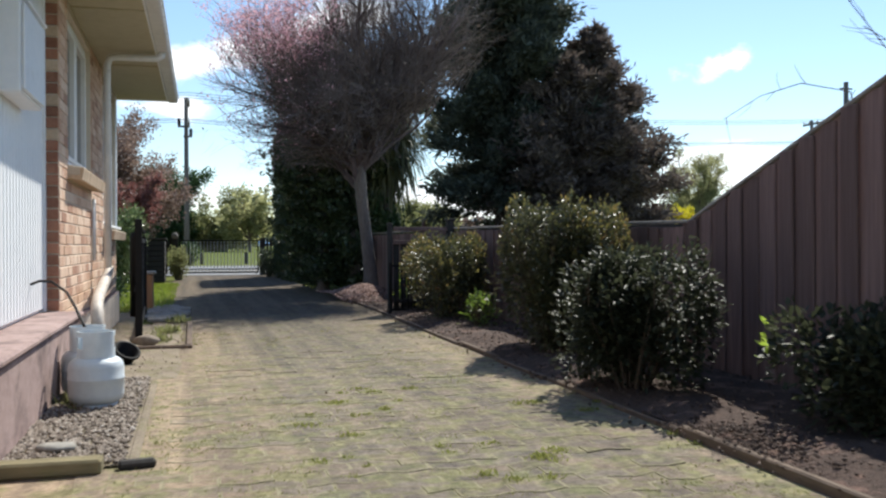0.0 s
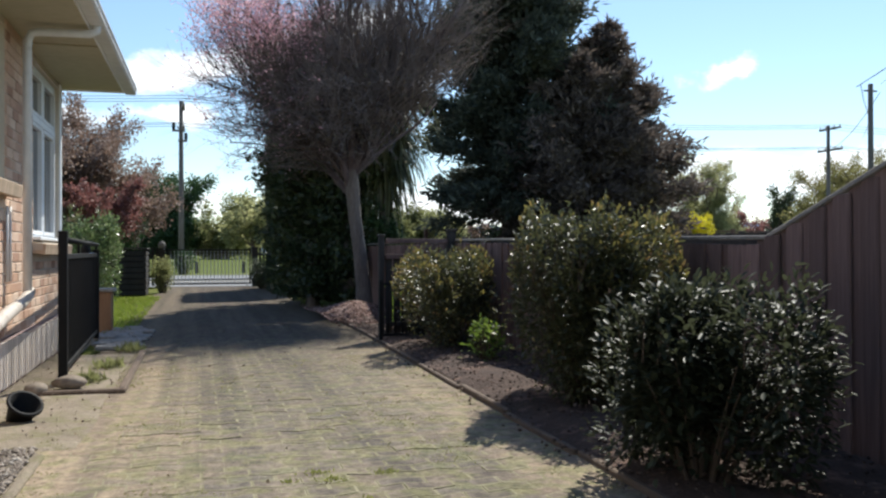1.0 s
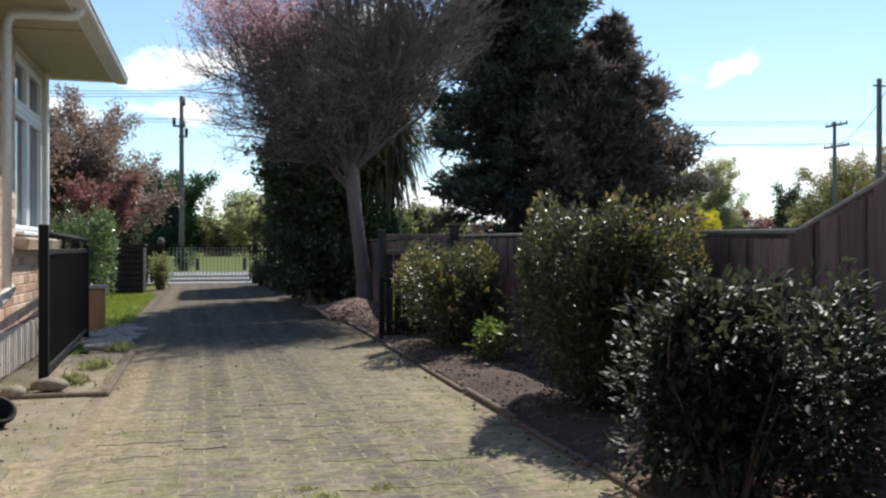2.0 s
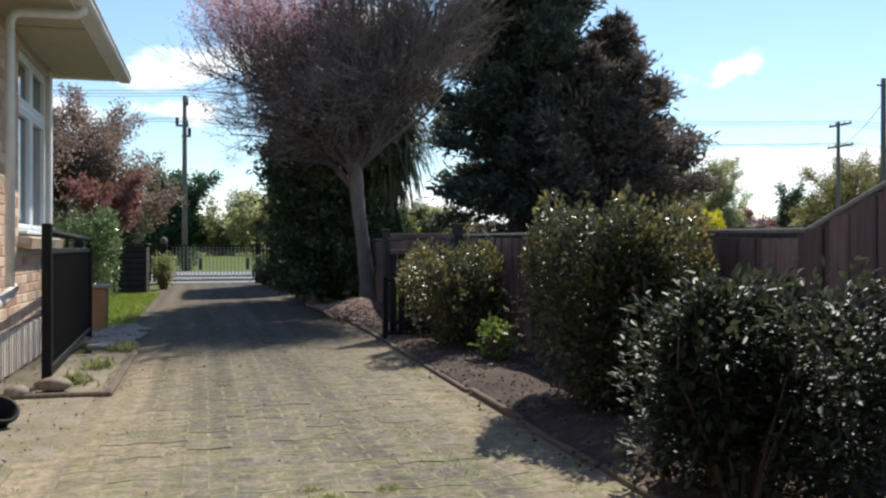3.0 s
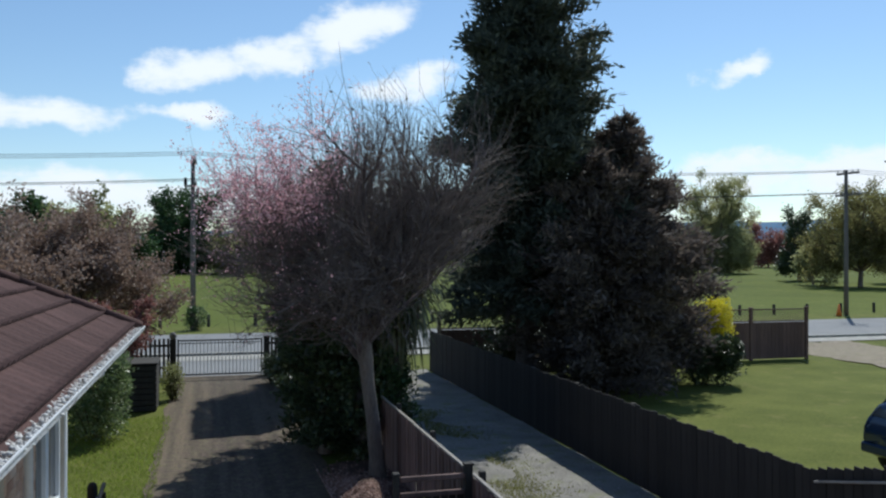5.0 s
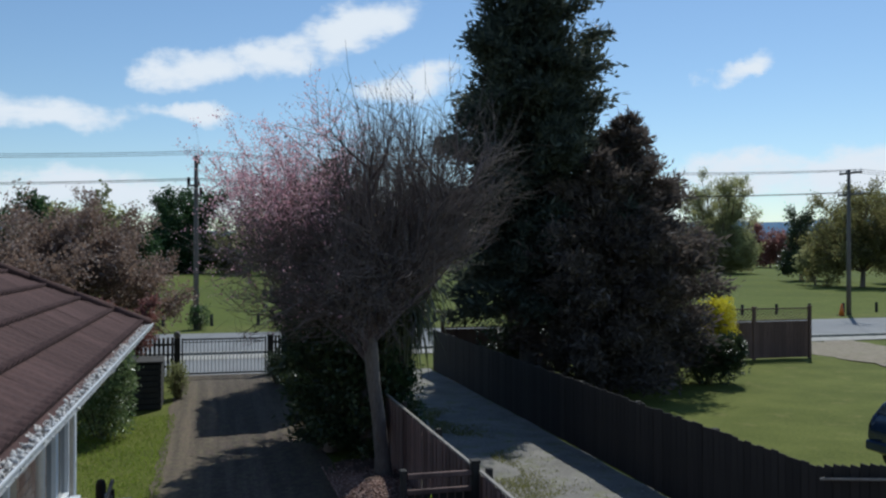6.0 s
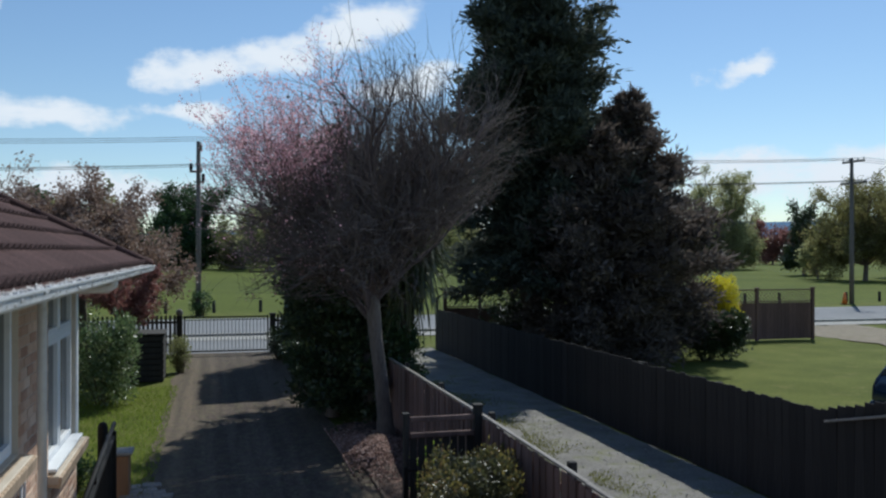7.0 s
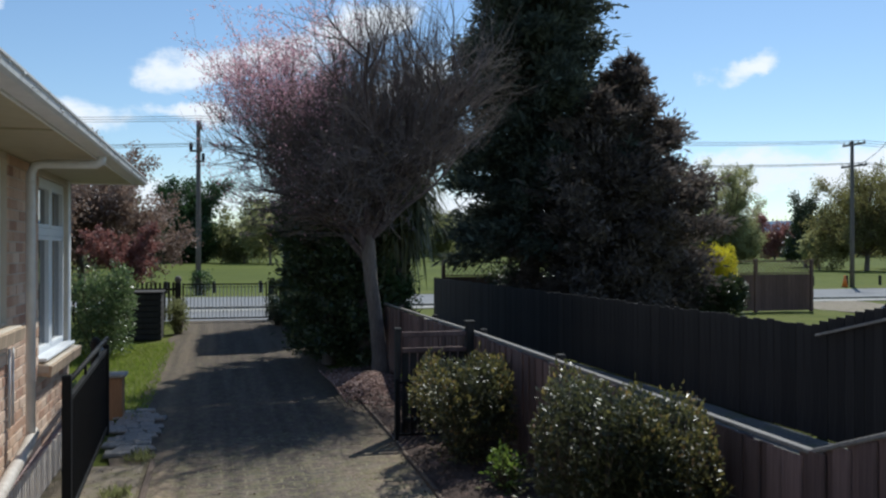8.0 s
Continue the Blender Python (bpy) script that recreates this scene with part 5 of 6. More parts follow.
shrub("golden_conifer", at(17.75, 28.95, 0.0), (0.72, 0.6, 2.1), M_YELLOW, "golden yellow conifer bush beside the lattice fence", "bush", 30, 20000, 0.085, 0.035, lumps=5)
shrub("low_evergreen", at(14.9, 25.3, 0.0), (1.15, 0.9, 1.25), M_HEDGE, "low dark evergreen shrub before the golden conifer", "shrub", 35, 13000, 0.11, 0.05)
shrub("low_evergreen", at(10.4, 28.4, 0.0), (1.5, 0.8, 1.75), M_HEDGE, "dark evergreen shrub under the tall conifer", "shrub", 36, 9000, 0.11, 0.05)
shrub("pole_shrub", at(0.3, 47.2, 0.0), (0.6, 0.6, 1.1), M_DARKGREEN, "dark shrub at the foot of the power pole", "shrub", 31, 2500, 0.1, 0.05)
shrub("lane_bush", at(4.3, 19.2, 0.0), (0.5, 0.9, 1.85), M_DARKGREEN, "leafy green bush leaning over the lane", "bush", 32, 9000, 0.085, 0.045, spikes=10)
shrub("lane_bush", at(4.2, 22.0, 0.0), (0.6, 1.4, 2.4), M_HEDGE, "dark leafy bush at the lane edge", "bush", 33, 8000, 0.085, 0.045)
shrub("wall_shrub", at(-0.95, 14.9, 0.0), (0.3, 0.35, 0.4), M_DARKGREEN, "small dark shrub at the house corner", "shrub", 34, 1200, 0.06, 0.03)


def hedge(name, m, size, material, label, seed, leaves, ln, wd):
    """A clipped hedge: woody inside, leaves on an uneven skin."""
    r, g = random.Random(seed), np.random.default_rng(seed)
    t = thing(name, m, label, "hedge")
    sx, sy, sz = size
    lines = []
    for i in range(int(sy * 5)):
        b0 = Vector((r.uniform(-0.32, 0.32) * sx, r.uniform(-0.48, 0.48) * sy, 0))
        lines.append(wander(r, b0, Vector((r.gauss(0, 0.05), r.gauss(0, 0.05), 1)), sz * 0.8, 0.03, 0.04, 0.1, 4))
    tagged(part("stem_growth", bar_mesh("stem_growth", lines, M_STEM), None, t), kind="stuff")
    n = leaves
    face = g.choice(4, n, p=[0.34, 0.3, 0.12, 0.24])
    p = np.stack([g.uniform(-0.5, 0.5, n) * sx, g.uniform(-0.5, 0.5, n) * sy, g.random(n) * sz], axis=1)
    nrm = np.zeros((n, 3))
    depth = np.abs(g.normal(0, 0.09, n))
    for k, (ax, sg) in enumerate(((0, -1), (1, -1), (0, 1), (2, 1))):
        w = face == k
        lim = (sx / 2, sy / 2, sz)[ax]
        p[w, ax] = sg * (lim - depth[w]) if ax < 2 else lim - depth[w]
        nrm[w, ax] = sg
    bulge = np.array([0.16 * noise.noise(Vector((float(a) * 1.3, float(b) * 1.3, float(c) * 1.3))) + 0.07 * noise.noise(Vector((float(a) * 4, float(b) * 4, float(c) * 4))) for a, b, c in p])
    p = p + nrm * bulge[:, None]
    p[:, 2] = np.maximum(p[:, 2], 0.03)
    part("foliage", leaf_cloud("foliage", p, nrm + np.array([0, 0, 0.35]), ln, wd, material, g, 0, 0.7), None, t)
    core = bmesh.new()
    box(core, -sx / 2 + 0.25, sx / 2 - 0.25, -sy / 2 + 0.25, sy / 2 - 0.25, 0.02, sz - 0.25, 0.1)
    part("inner_growth", core, M_STEM, t)
    return t


hedge("hedge", at(3.6, 26.7, 0.0), (1.4, 4.6, 4.4), M_HEDGE, "tall dark evergreen hedge beside the gate", 41, 36000, 0.085, 0.05)


# ---- conifers ----
def conifer(m, height, radius, material, label, seed, sprays, ln, wd, profile, lumps=0.25, skirt=0.0):
    r, g = random.Random(seed), np.random.default_rng(seed)
    t = thing("conifer_tree", m, label, "tree", "conifers and evergreens")
    tr = ([Vector((0, 0, height * i / 6)) for i in range(7)], [min(0.32, 0.022 * height) * (1 - 0.9 * i / 6) + 0.02 for i in range(7)])
    part("trunk", bar_mesh("trunk", [tr], M_BARK), None, t)
    limbs, ps, ds = [], [], []
    z = max(skirt, min(0.5, 0.03 * height))
    while z < height * 0.985:
        f = z / height
        reach = radius * profile(f)
        n = max(3, int(3 + reach * 2.2))
        a0 = r.random() * math.tau
        for i in range(n):
            a = a0 + i * math.tau / n + r.uniform(-0.4, 0.4)
            ln_b = max(0.15, reach * r.uniform(0.62, 1.12) * (1 + lumps * math.sin(a * 3 + z * 1.1)))
            tilt = r.uniform(0.15, 0.55) + 0.5 * f - (max(0.0, 0.34 - 0.11 * (z - skirt)) if skirt else 0.0)
            line = wander(r, Vector((0, 0, z)), Vector((math.cos(a), math.sin(a), tilt)), ln_b * 1.15, 0.035, 0.07, -0.02, 5)
            limbs.append(line)
        z += max(0.22, 0.42 * (1 - 0.5 * f))
    total = sum((ln[0][-1] - ln[0][0]).length for ln in limbs)
    for pts, _ in limbs:
        a = np.array([tuple(q) for q in pts])
        L = np.linalg.norm(a[-1] - a[0])
        n = int(sprays * L / total) + 2
        s = (1 - g.random(n) ** 1.6 * 0.85) * (len(a) - 1.001)
        k = s.astype(int)
        c = a[k] + (a[k + 1] - a[k]) * (s - k)[:, None]
        d = a[k + 1] - a[k]
        wide = 0.07 + 0.24 * min(1.0, L / 2)
        ps.append(c + g.normal(0, 1, (n, 3)) * np.array([wide, wide, wide * 0.55]) * 0.75)
        ds.append(unit_rows(d) + g.normal(0, 0.35, (n, 3)))
    tagged(part("branch_growth", bar_mesh("branch_growth", limbs, M_STEM), None, t), kind="stuff")
    part("foliage", leaf_cloud("foliage", np.concatenate(ps), np.concatenate(ds), ln, wd, material, g, 0.05, 0.55, 0.5, 0.12), None, t)
    return t


def tall(f):
    return 0.9 + 1.6 * f if f < 0.22 else 1.32 - 0.3 * f if f < 0.5 else (1.17 - 3.6 * (f - 0.5) if f < 0.6 else max(0.04, 0.81 * ((1 - f) / 0.4) ** 0.8))



def broad(f):
    return 0.95 + 0.1 * f if f < 0.35 else max(0.05, (1 - f) / 0.65) ** 0.75


conifer(at(9.9, 26.6), 15.5, 1.86, M_CONIFER, "very tall dark green conifer behind the lane", 51, 84000, 0.26, 0.075, tall, 0.16, skirt=2.3)
conifer(at(12.55, 25.6), 7.85, 2.08, M_CONIFER2, "broad brownish conifer beside the taller one", 52, 50000, 0.22, 0.06, broad, 0.1)
conifer(at(11.2, 24.6), 6.6, 1.9, M_CONIFER2, "dark brownish conifer between the taller ones", 53, 26000, 0.22, 0.06, broad)
conifer(at(13.4, 26.6), 5.0, 1.3, M_CONIFER2, "low dark conifer beside the lattice fence", 54, 20000, 0.2, 0.06, broad)


def column(f):
    return 0.85 + 0.3 * f if f < 0.5 else max(0.1, 1 - ((f - 0.5) / 0.5) ** 2.2)


EVER = "dark evergreen shrub of upright growth beside the drive"
conifer(at(3.1, 19.4), 5.7, 0.95, M_HEDGE, EVER, 56, 22000, 0.12, 0.05, column, 0.1)
conifer(at(3.7, 18.8), 4.7, 0.78, M_HEDGE, EVER, 57, 22000, 0.12, 0.05, column, 0.1)
conifer(at(3.25, 20.7), 5.2, 0.95, M_HEDGE, EVER, 58, 20000, 0.12, 0.05, column, 0.1)

# ---- cabbage tree with hanging strap leaves ----
r, g = random.Random(61), np.random.default_rng(61)
cab = thing("cabbage_tree", at(4.4, 18.9), "cabbage tree with a skirt of hanging strap leaves", "tree")
part("trunk", bar_mesh("trunk", [([Vector((0, 0, 0)), Vector((0.05, 0, 1.5)), Vector((0, 0.05, 3.7))], [0.11, 0.09, 0.08])], M_BARK), None, cab)
vs, fs = [], []
for i in range(1900):
    a, el = r.random() * math.tau, r.uniform(-1.3, 1.0)
    dirv = Vector((math.cos(a) * math.cos(el), math.sin(a) * math.cos(el), math.sin(el)))
    p = Vector((0.0, 0.05, 3.35)) + Vector((r.gauss(0, 0.16), r.gauss(0, 0.16), r.gauss(0, 0.4)))
    side = dirv.cross(Vector((0, 0, 1))).normalized() * 0.026
    ln = r.uniform(0.8, 1.35) / 5
    base = len(vs)
    for k in range(6):
        w = (1 - k / 5) ** 0.5
        vs += [tuple(p + side * w), tuple(p - side * w)]
        p = p + dirv * ln
        dirv = (dirv + Vector((0, 0, -0.42 - 0.16 * k))).normalized()
    fs += [(base + 2 * k, base + 2 * k + 1, base + 2 * k + 3, base + 2 * k + 2) for k in range(5)]
part("strap_foliage", fast_mesh("strap_foliage", vs, fs, M_STRAP), None, cab)


# ---- broad-leaved trees, near and far ----
def broad_tree(name, m, height, spread, clear, material, label, seed, leaves, ln, wd, twig=M_BROWNTWIG, upright=0.75, limbs_n=9, group="", fluff=0.045, sub=6):
    r, g = random.Random(seed), np.random.default_rng(seed)
    t = thing(name, m, label, "tree", group)
    tr = wander(r, Vector((0, 0, 0)), Vector((0, 0, 1)), clear * 1.25, height * 0.022 + 0.03, 0.04, 0.1, 4, 0.75)
    top = tr[0][-1]
    l1, l2, l3 = [], [], []
    for i in range(limbs_n):
        a = i * 2.4 + r.uniform(-0.4, 0.4)
        el = r.uniform(0.25, 1.3) * upright + 0.1
        reach = min(spread / max(0.25, math.cos(el)), (height - clear) / max(0.25, math.sin(el))) * r.uniform(0.7, 1.0)
        p0 = tr[0][-2].lerp(top, r.random())
        l1.append(wander(r, p0, Vector((math.cos(a) * math.cos(el), math.sin(a) * math.cos(el), math.sin(el))), reach, height * 0.009 + 0.01, 0.12, 0.03, 5))
    for q in l1:
        l2 += branch_out(r, q, 8, spread * 0.42, height * 0.004 + 0.004, 0.14, 0.04, 0.8, 0.2, 4)
    for q in l2:
        l3 += branch_out(r, q, sub, spread * 0.2, height * 0.0015 + 0.002, 0.15, 0.03, 0.8, 0.2, 3)
    part("trunk", bar_mesh("trunk", [tr], M_BARK), None, t)
    tagged(part("branch_growth", bar_mesh("branch_growth", l1 + l2, twig), None, t), kind="stuff")
    tagged(part("twig_growth", bar_mesh("twig_growth", l3, twig), None, t), kind="stuff")
    per = max(1, int(leaves / max(1, len(l3) + len(l2))))
    p, d = along(g, l3 + l2, per, spread * fluff)
    part("crown", leaf_cloud("crown", p, d, ln, wd, material, g, 0, 0.8), None, t)
    return t


broad_tree("cherry_tree", at(-5.8, 27.0), 2.7, 4.0, 0.7, M_RUSTLEAF, "spreading cherry tree with rust and pale blossom leaves", 71, 80000, 0.085, 0.055, upright=0.72, limbs_n=17)
broad_tree("cherry_tree", at(-2.6, 28.4), 4.3, 2.4, 2.1, M_RUSTLEAF, "smaller rust-leaved cherry tree by the front fence", 75, 52000, 0.08, 0.052, upright=0.75, limbs_n=13)
broad_tree("maple_tree", at(-1.3, 24.2), 2.7, 0.8, 1.4, M_REDLEAF, "small red-leaved maple by the drive", 72, 8500, 0.065, 0.04, upright=0.9)
broad_tree("shrub_tree", at(-4.4, 19.5), 3.0, 1.5, 0.6, M_DARKGREEN, "dark green shrubby tree beside the house front", 73, 9000, 0.075, 0.04)
broad_tree("yellow_shrub", at(-2.9, 20.2), 2.6, 0.6, 0.7, M_YELLOW, "small yellow flowering shrub", 74, 500, 0.07, 0.03)
FAR = "trees across the pasture"
M_SPRING = leaf_mat("brown_green_spring_leaf", (0.1, 0.07, 0.045), (0.2, 0.19, 0.07), (0.38, 0.38, 0.16), 0.8, 0.55)


def cam_xy(px, fwd):
    """Plan pose of a far thing at a bearing, for bearings given as sideways metres per metre ahead."""
    a = radians(4.0) - math.atan(px)
    return pose(fwd * -math.sin(a) / math.cos(math.atan(px)), 2.4 + fwd * math.cos(a) / math.cos(math.atan(px)), -0.02, 0, 0, fwd * 37 % 360)


def far_tree(px, fwd, h, w, mat, label, seed, n=5000, clear=0.18, upright=0.95, big=1.0, fluff=0.075, limbs_n=11):
    broad_tree("field_tree", cam_xy(px, fwd), h, w, h * clear, mat, label, seed, n, fwd * 0.0052 * big, fwd * 0.0036 * big, upright=upright, limbs_n=limbs_n, group=FAR, fluff=fluff)


far_tree(0.322, 150, 16.6, 5.4, M_OLIVE, "tall olive-green willow in fresh leaf", 81, 90000, 0.03, 1.05, 0.36, 0.06, 46)
far_tree(0.484, 94, 11.6, 4.8, M_SPRING, "spreading tree in yellow-green spring leaf with a brownish inside", 82, 52000, 0.14, 0.95, 0.45, 0.07, 20)
far_tree(0.55, 104, 11.0, 4.6, M_SPRING, "spreading tree in pale spring leaf", 83, 36000, 0.1, 0.95, 0.45, 0.07, 16)
far_tree(0.414, 113, 10.6, 2.2, M_HEDGE, "slender dark tree in the pasture", 84, 14000, 0.08, 1.3, 0.5, 0.14, 14)
far_tree(0.426, 116, 10.6, 2.1, M_HEDGE, "slender dark tree in the pasture", 98, 12000, 0.08, 1.3, 0.5, 0.14, 14)
far_tree(0.43, 100, 4.8, 1.9, M_OLIVE, "small tree in yellow-green leaf", 85, 9000, 0.25, 0.9, 0.5)
far_tree(0.378, 200, 9.0, 5.5, M_REDLEAF, "reddish blossom tree far across the pasture", 86, 12000, 0.06, 0.8, 0.45)
far_tree(-0.287, 150, 16.0, 4.2, M_DARKGREEN, "dense dark green tree across the road", 87, 46000, 0.03, 1.1, 0.55, 0.13, 20)
far_tree(-0.322, 152, 14.5, 2.9, M_DARKGREEN, "dark green tree across the road", 88, 22000, 0.03, 1.1, 0.55, 0.13, 20)
far_tree(-0.3, 156, 13.5, 3.0, M_DARKGREEN, "pointed dark tree across the road", 89, 22000, 0.03, 1.2, 0.55, 0.13, 20)
far_tree(-0.225, 150, 10.0, 5.0, M_GREENLEAF, "light green tree across the pasture", 90, 16000, 0.05, 0.95, 0.55, 0.1, 16)
far_tree(-0.195, 140, 9.0, 4.5, M_OLIVE, "thin pale tree across the pasture", 91, 2600, 0.2)
far_tree(-0.475, 120, 12.0, 5.0, M_DARKGREEN, "green trees beyond the house roof", 92, 7000, 0.1)
far_tree(-0.43, 140, 11.0, 5.0, M_GREENLEAF, "green trees beyond the house roof", 93, 5000, 0.1)
far_tree(-0.36, 118, 9.5, 3.6, M_DARKGREEN, "dark green tree across the road", 96, 18000, 0.03, 1.0, 0.55, 0.12, 16)
far_tree(-0.395, 112, 10.0, 4.4, M_GREENLEAF, "green trees beyond the house roof", 97, 7000, 0.08)
far_tree(-0.01, 170, 8.5, 5.0, M_GREENLEAF, "light green tree across the pasture", 94, 16000, 0.05, 0.95, 0.55, 0.1, 16)
far_tree(0.02, 210, 9.0, 5.5, M_OLIVE, "light tree across the pasture", 95, 12000, 0.05, 0.95, 0.55, 0.1, 16)
rr = random.Random(99)
for i in range(34):
    px = -0.62 + 1.24 * i / 33 + rr.uniform(-0.012, 0.012)
    fwd = rr.uniform(230, 330)
    far_tree(px, fwd, rr.uniform(5, 11) * (1.0 if px < 0.3 or px > 0.42 else 0.55), rr.uniform(4.5, 7), rr.choice([M_GREENLEAF, M_OLIVE, M_DARKGREEN, M_RUSTLEAF]), "far tree at the edge of the pasture", 200 + i, 4500, 0.05, 0.85, 0.8)

# ================= things along the house =================
# open drive gate leaf folded back along the wall
leafg = thing("gate_leaf", PLAN @ pose(-0.15, 9.55, 0.06, 0, 0, 2.0), "open black metal gate leaf of close upright bars beside the house", "gate")
GL = 3.62            # length of the leaf
for y, top in ((0.0, 1.2), (GL, 1.06)):
    b = bmesh.new()
    box(b, -0.035, 0.035, y, y + 0.07, 0.0, top, 0.006)
    part("post", b, M_BLACK, leafg)
for z in (0.06, 0.97):
    b = bmesh.new()
    box(b, -0.02, 0.02, 0.072, GL - 0.002, z, z + 0.045, 0.004)
    part("rail", b, M_BLACK, leafg)
bar = bmesh.new()
box(bar, -0.007, 0.007, -0.006, 0.006, 0.106, 0.968, 0.001)
bar_data = mesh_of("bar", bar, M_BLACK)
for i in range(49):
    part("bar", bar_data, None, leafg, m=pose(0, 0.12 + i * 0.0705, 0))
b = bmesh.new()
tube(b, [(0.0, 0.075, 1.13), (0.0, GL + 0.2, 1.12)], 0.024, 10)
part("top_tube", b, M_BLACK, leafg)
for y in (1.4, GL + 0.035):
    b = bmesh.new()
    box(b, -0.012, 0.012, y - 0.012, y + 0.012, 1.016 if y < GL else 1.061, 1.11, 0.002)
    part("tube_bracket", b, M_BLACK, leafg)
post = thing("hinge_post", PLAN @ pose(-0.42, 13.45, 0), "dark round-topped steel hinge post", "post")
b = bmesh.new()
lathe(b, [(0.06, 0), (0.06, 1.12), (0.045, 1.17), (0.01, 1.19)], 14)
part("shaft", b, M_BLACK, post)
b = bmesh.new()
tube(b, [(0.03, -0.05, 0.35), (0.1, -0.28, 1.02), (0.1, -0.3, 1.08)], 0.028, 10)
part("stay", b, surface("blue_grey_tube", (0.1, 0.13, 0.16), (0.18, 0.22, 0.26), 20, 3, 0.5, 0), post, "blue-grey steel stay")

pillar = thing("timber_pillar", PLAN @ pose(-0.36, 14.55, 0), "short brown timber pillar with a flat grey cap", "pillar")
b = bmesh.new()
box(b, -0.15, 0.15, -0.15, 0.15, 0, 0.56, 0.012)
part("shaft", b, M_TIMBER, pillar)
b = bmesh.new()
box(b, -0.19, 0.19, -0.19, 0.19, 0.562, 0.605, 0.01)
part("cap", b, M_CONC, pillar, "pale grey cap")


def stone_mesh(seed, sx, sy, sz, sub=2):
    b = bmesh.new()
    bmesh.ops.create_icosphere(b, subdivisions=sub, radius=1.0)
    for w in b.verts:
        k = 1 + 0.22 * noise.noise(w.co * 1.4 + Vector((seed * 7.1, 0, 0))) + 0.08 * noise.noise(w.co * 4 + Vector((0, seed * 3.3, 0)))
        w.co = Vector((w.co.x * sx * k, w.co.y * sy * k, w.co.z * sz * k))
    return b


# paving stones by the pillar
r = random.Random(5)
u, i = 12.2, 0
while u < 14.9:
    su = r.uniform(0.15, 0.24)
    v = -0.5 + r.uniform(-0.05, 0.05) + (0.2 if 13.2 < u < 13.7 or 14.2 < u < 14.8 else 0.0)
    while v < 0.28:
        sv = r.uniform(0.16, 0.3)
        if v + sv < 0.4 and not (u < 13.4 and v < -0.28):
            b = bmesh.new()
            box(b, -sv / 2 + 0.003, sv / 2 - 0.003, -su / 2 + 0.003, su / 2 - 0.003, 0.0, r.uniform(0.03, 0.05), 0.012)
            for w in b.verts:
                w.co.x += 0.035 * noise.noise(w.co * 6 + Vector((i * 3.1, 0, 0)))
                w.co.y += 0.035 * noise.noise(w.co * 6 + Vector((0, i * 2.7, 0)))
            solo("paving_stone", b, M_STONE, at(v + sv / 2, u + su / 2, 0.012, r.uniform(-7, 7)), "rough grey paving stone beside the drive", "paving stone", "paving stones by the pillar")
            i += 1
        v += sv
    u += su
solo("garden_rock", stone_mesh(1, 0.13, 0.1, 0.055), M_ROCK, at(-0.07, 9.36, 0.07), "rounded brown rock at the gate post foot", "rock", smooth=True)
solo("garden_rock", stone_mesh(2, 0.09, 0.1, 0.06), M_ROCK, at(-0.28, 9.15, 0.05), "small brown rock against the wall", "rock", smooth=True)
solo("flat_stone", stone_mesh(3, 0.095, 0.075, 0.022), M_CONC, at(-0.26, 4.78, 0.05), "flat pale stone on the pebbles", "stone", smooth=True)
for v0, v1, u0, u1 in ((-0.28, 0.36, 9.06, 9.13), (0.3, 0.36, 9.14, 11.85)):
    b = bmesh.new()
    box(b, v0, v1, u0, u1, -0.02, 0.045, 0.012)
    solo("strip_edging", b, M_EDGE, PLAN, "worn timber edging strip of the garden patch", "garden edging", "concrete edging strips")
b = bmesh.new()
box(b, 0.07, 0.12, 4.5, 6.95, -0.02, 0.03, 0.012)
solo("strip_edging", b, M_DRYEARTH, PLAN, "worn concrete edging strip beside the pebbles", "garden edging", "concrete edging strips")
M_SLEEPER = surface("mossy_sleeper", (0.13, 0.11, 0.06), (0.33, 0.28, 0.16), 25, 4, 0.95, 0.5, 0.01, stretch=(0.2, 1, 1), stain=(0.17, 0.19, 0.05))
b = bmesh.new()
box(b, -0.62, 0.0, -0.055, 0.055, 0.0, 0.065, 0.01)
solo("timber_sleeper", b, M_SLEEPER, at(-0.02, 4.4, 0.01, -1.5), "mossy split timber sleeper at the end of the pebbles", "sleeper")
b = bmesh.new()
box(b, -0.06, 0.1, -0.03, 0.03, 0.0, 0.04, 0.012)
solo("timber_offcut", b, M_DARKWOOD, at(0.1, 4.42, 0.01, 8), "small dark timber offcut", "timber")


# gas bottles
M_BOTTLE = surface("pale_enamel", (0.56, 0.62, 0.66), (0.68, 0.73, 0.76), 20, 3, 0.4, 0.08, 0.002, stain=(0.45, 0.45, 0.42), stain_at=0.72)
M_BRASS = surface("dull_brass", (0.3, 0.22, 0.09), (0.45, 0.33, 0.15), 30, 4, 0.4, 0, metal=0.9)


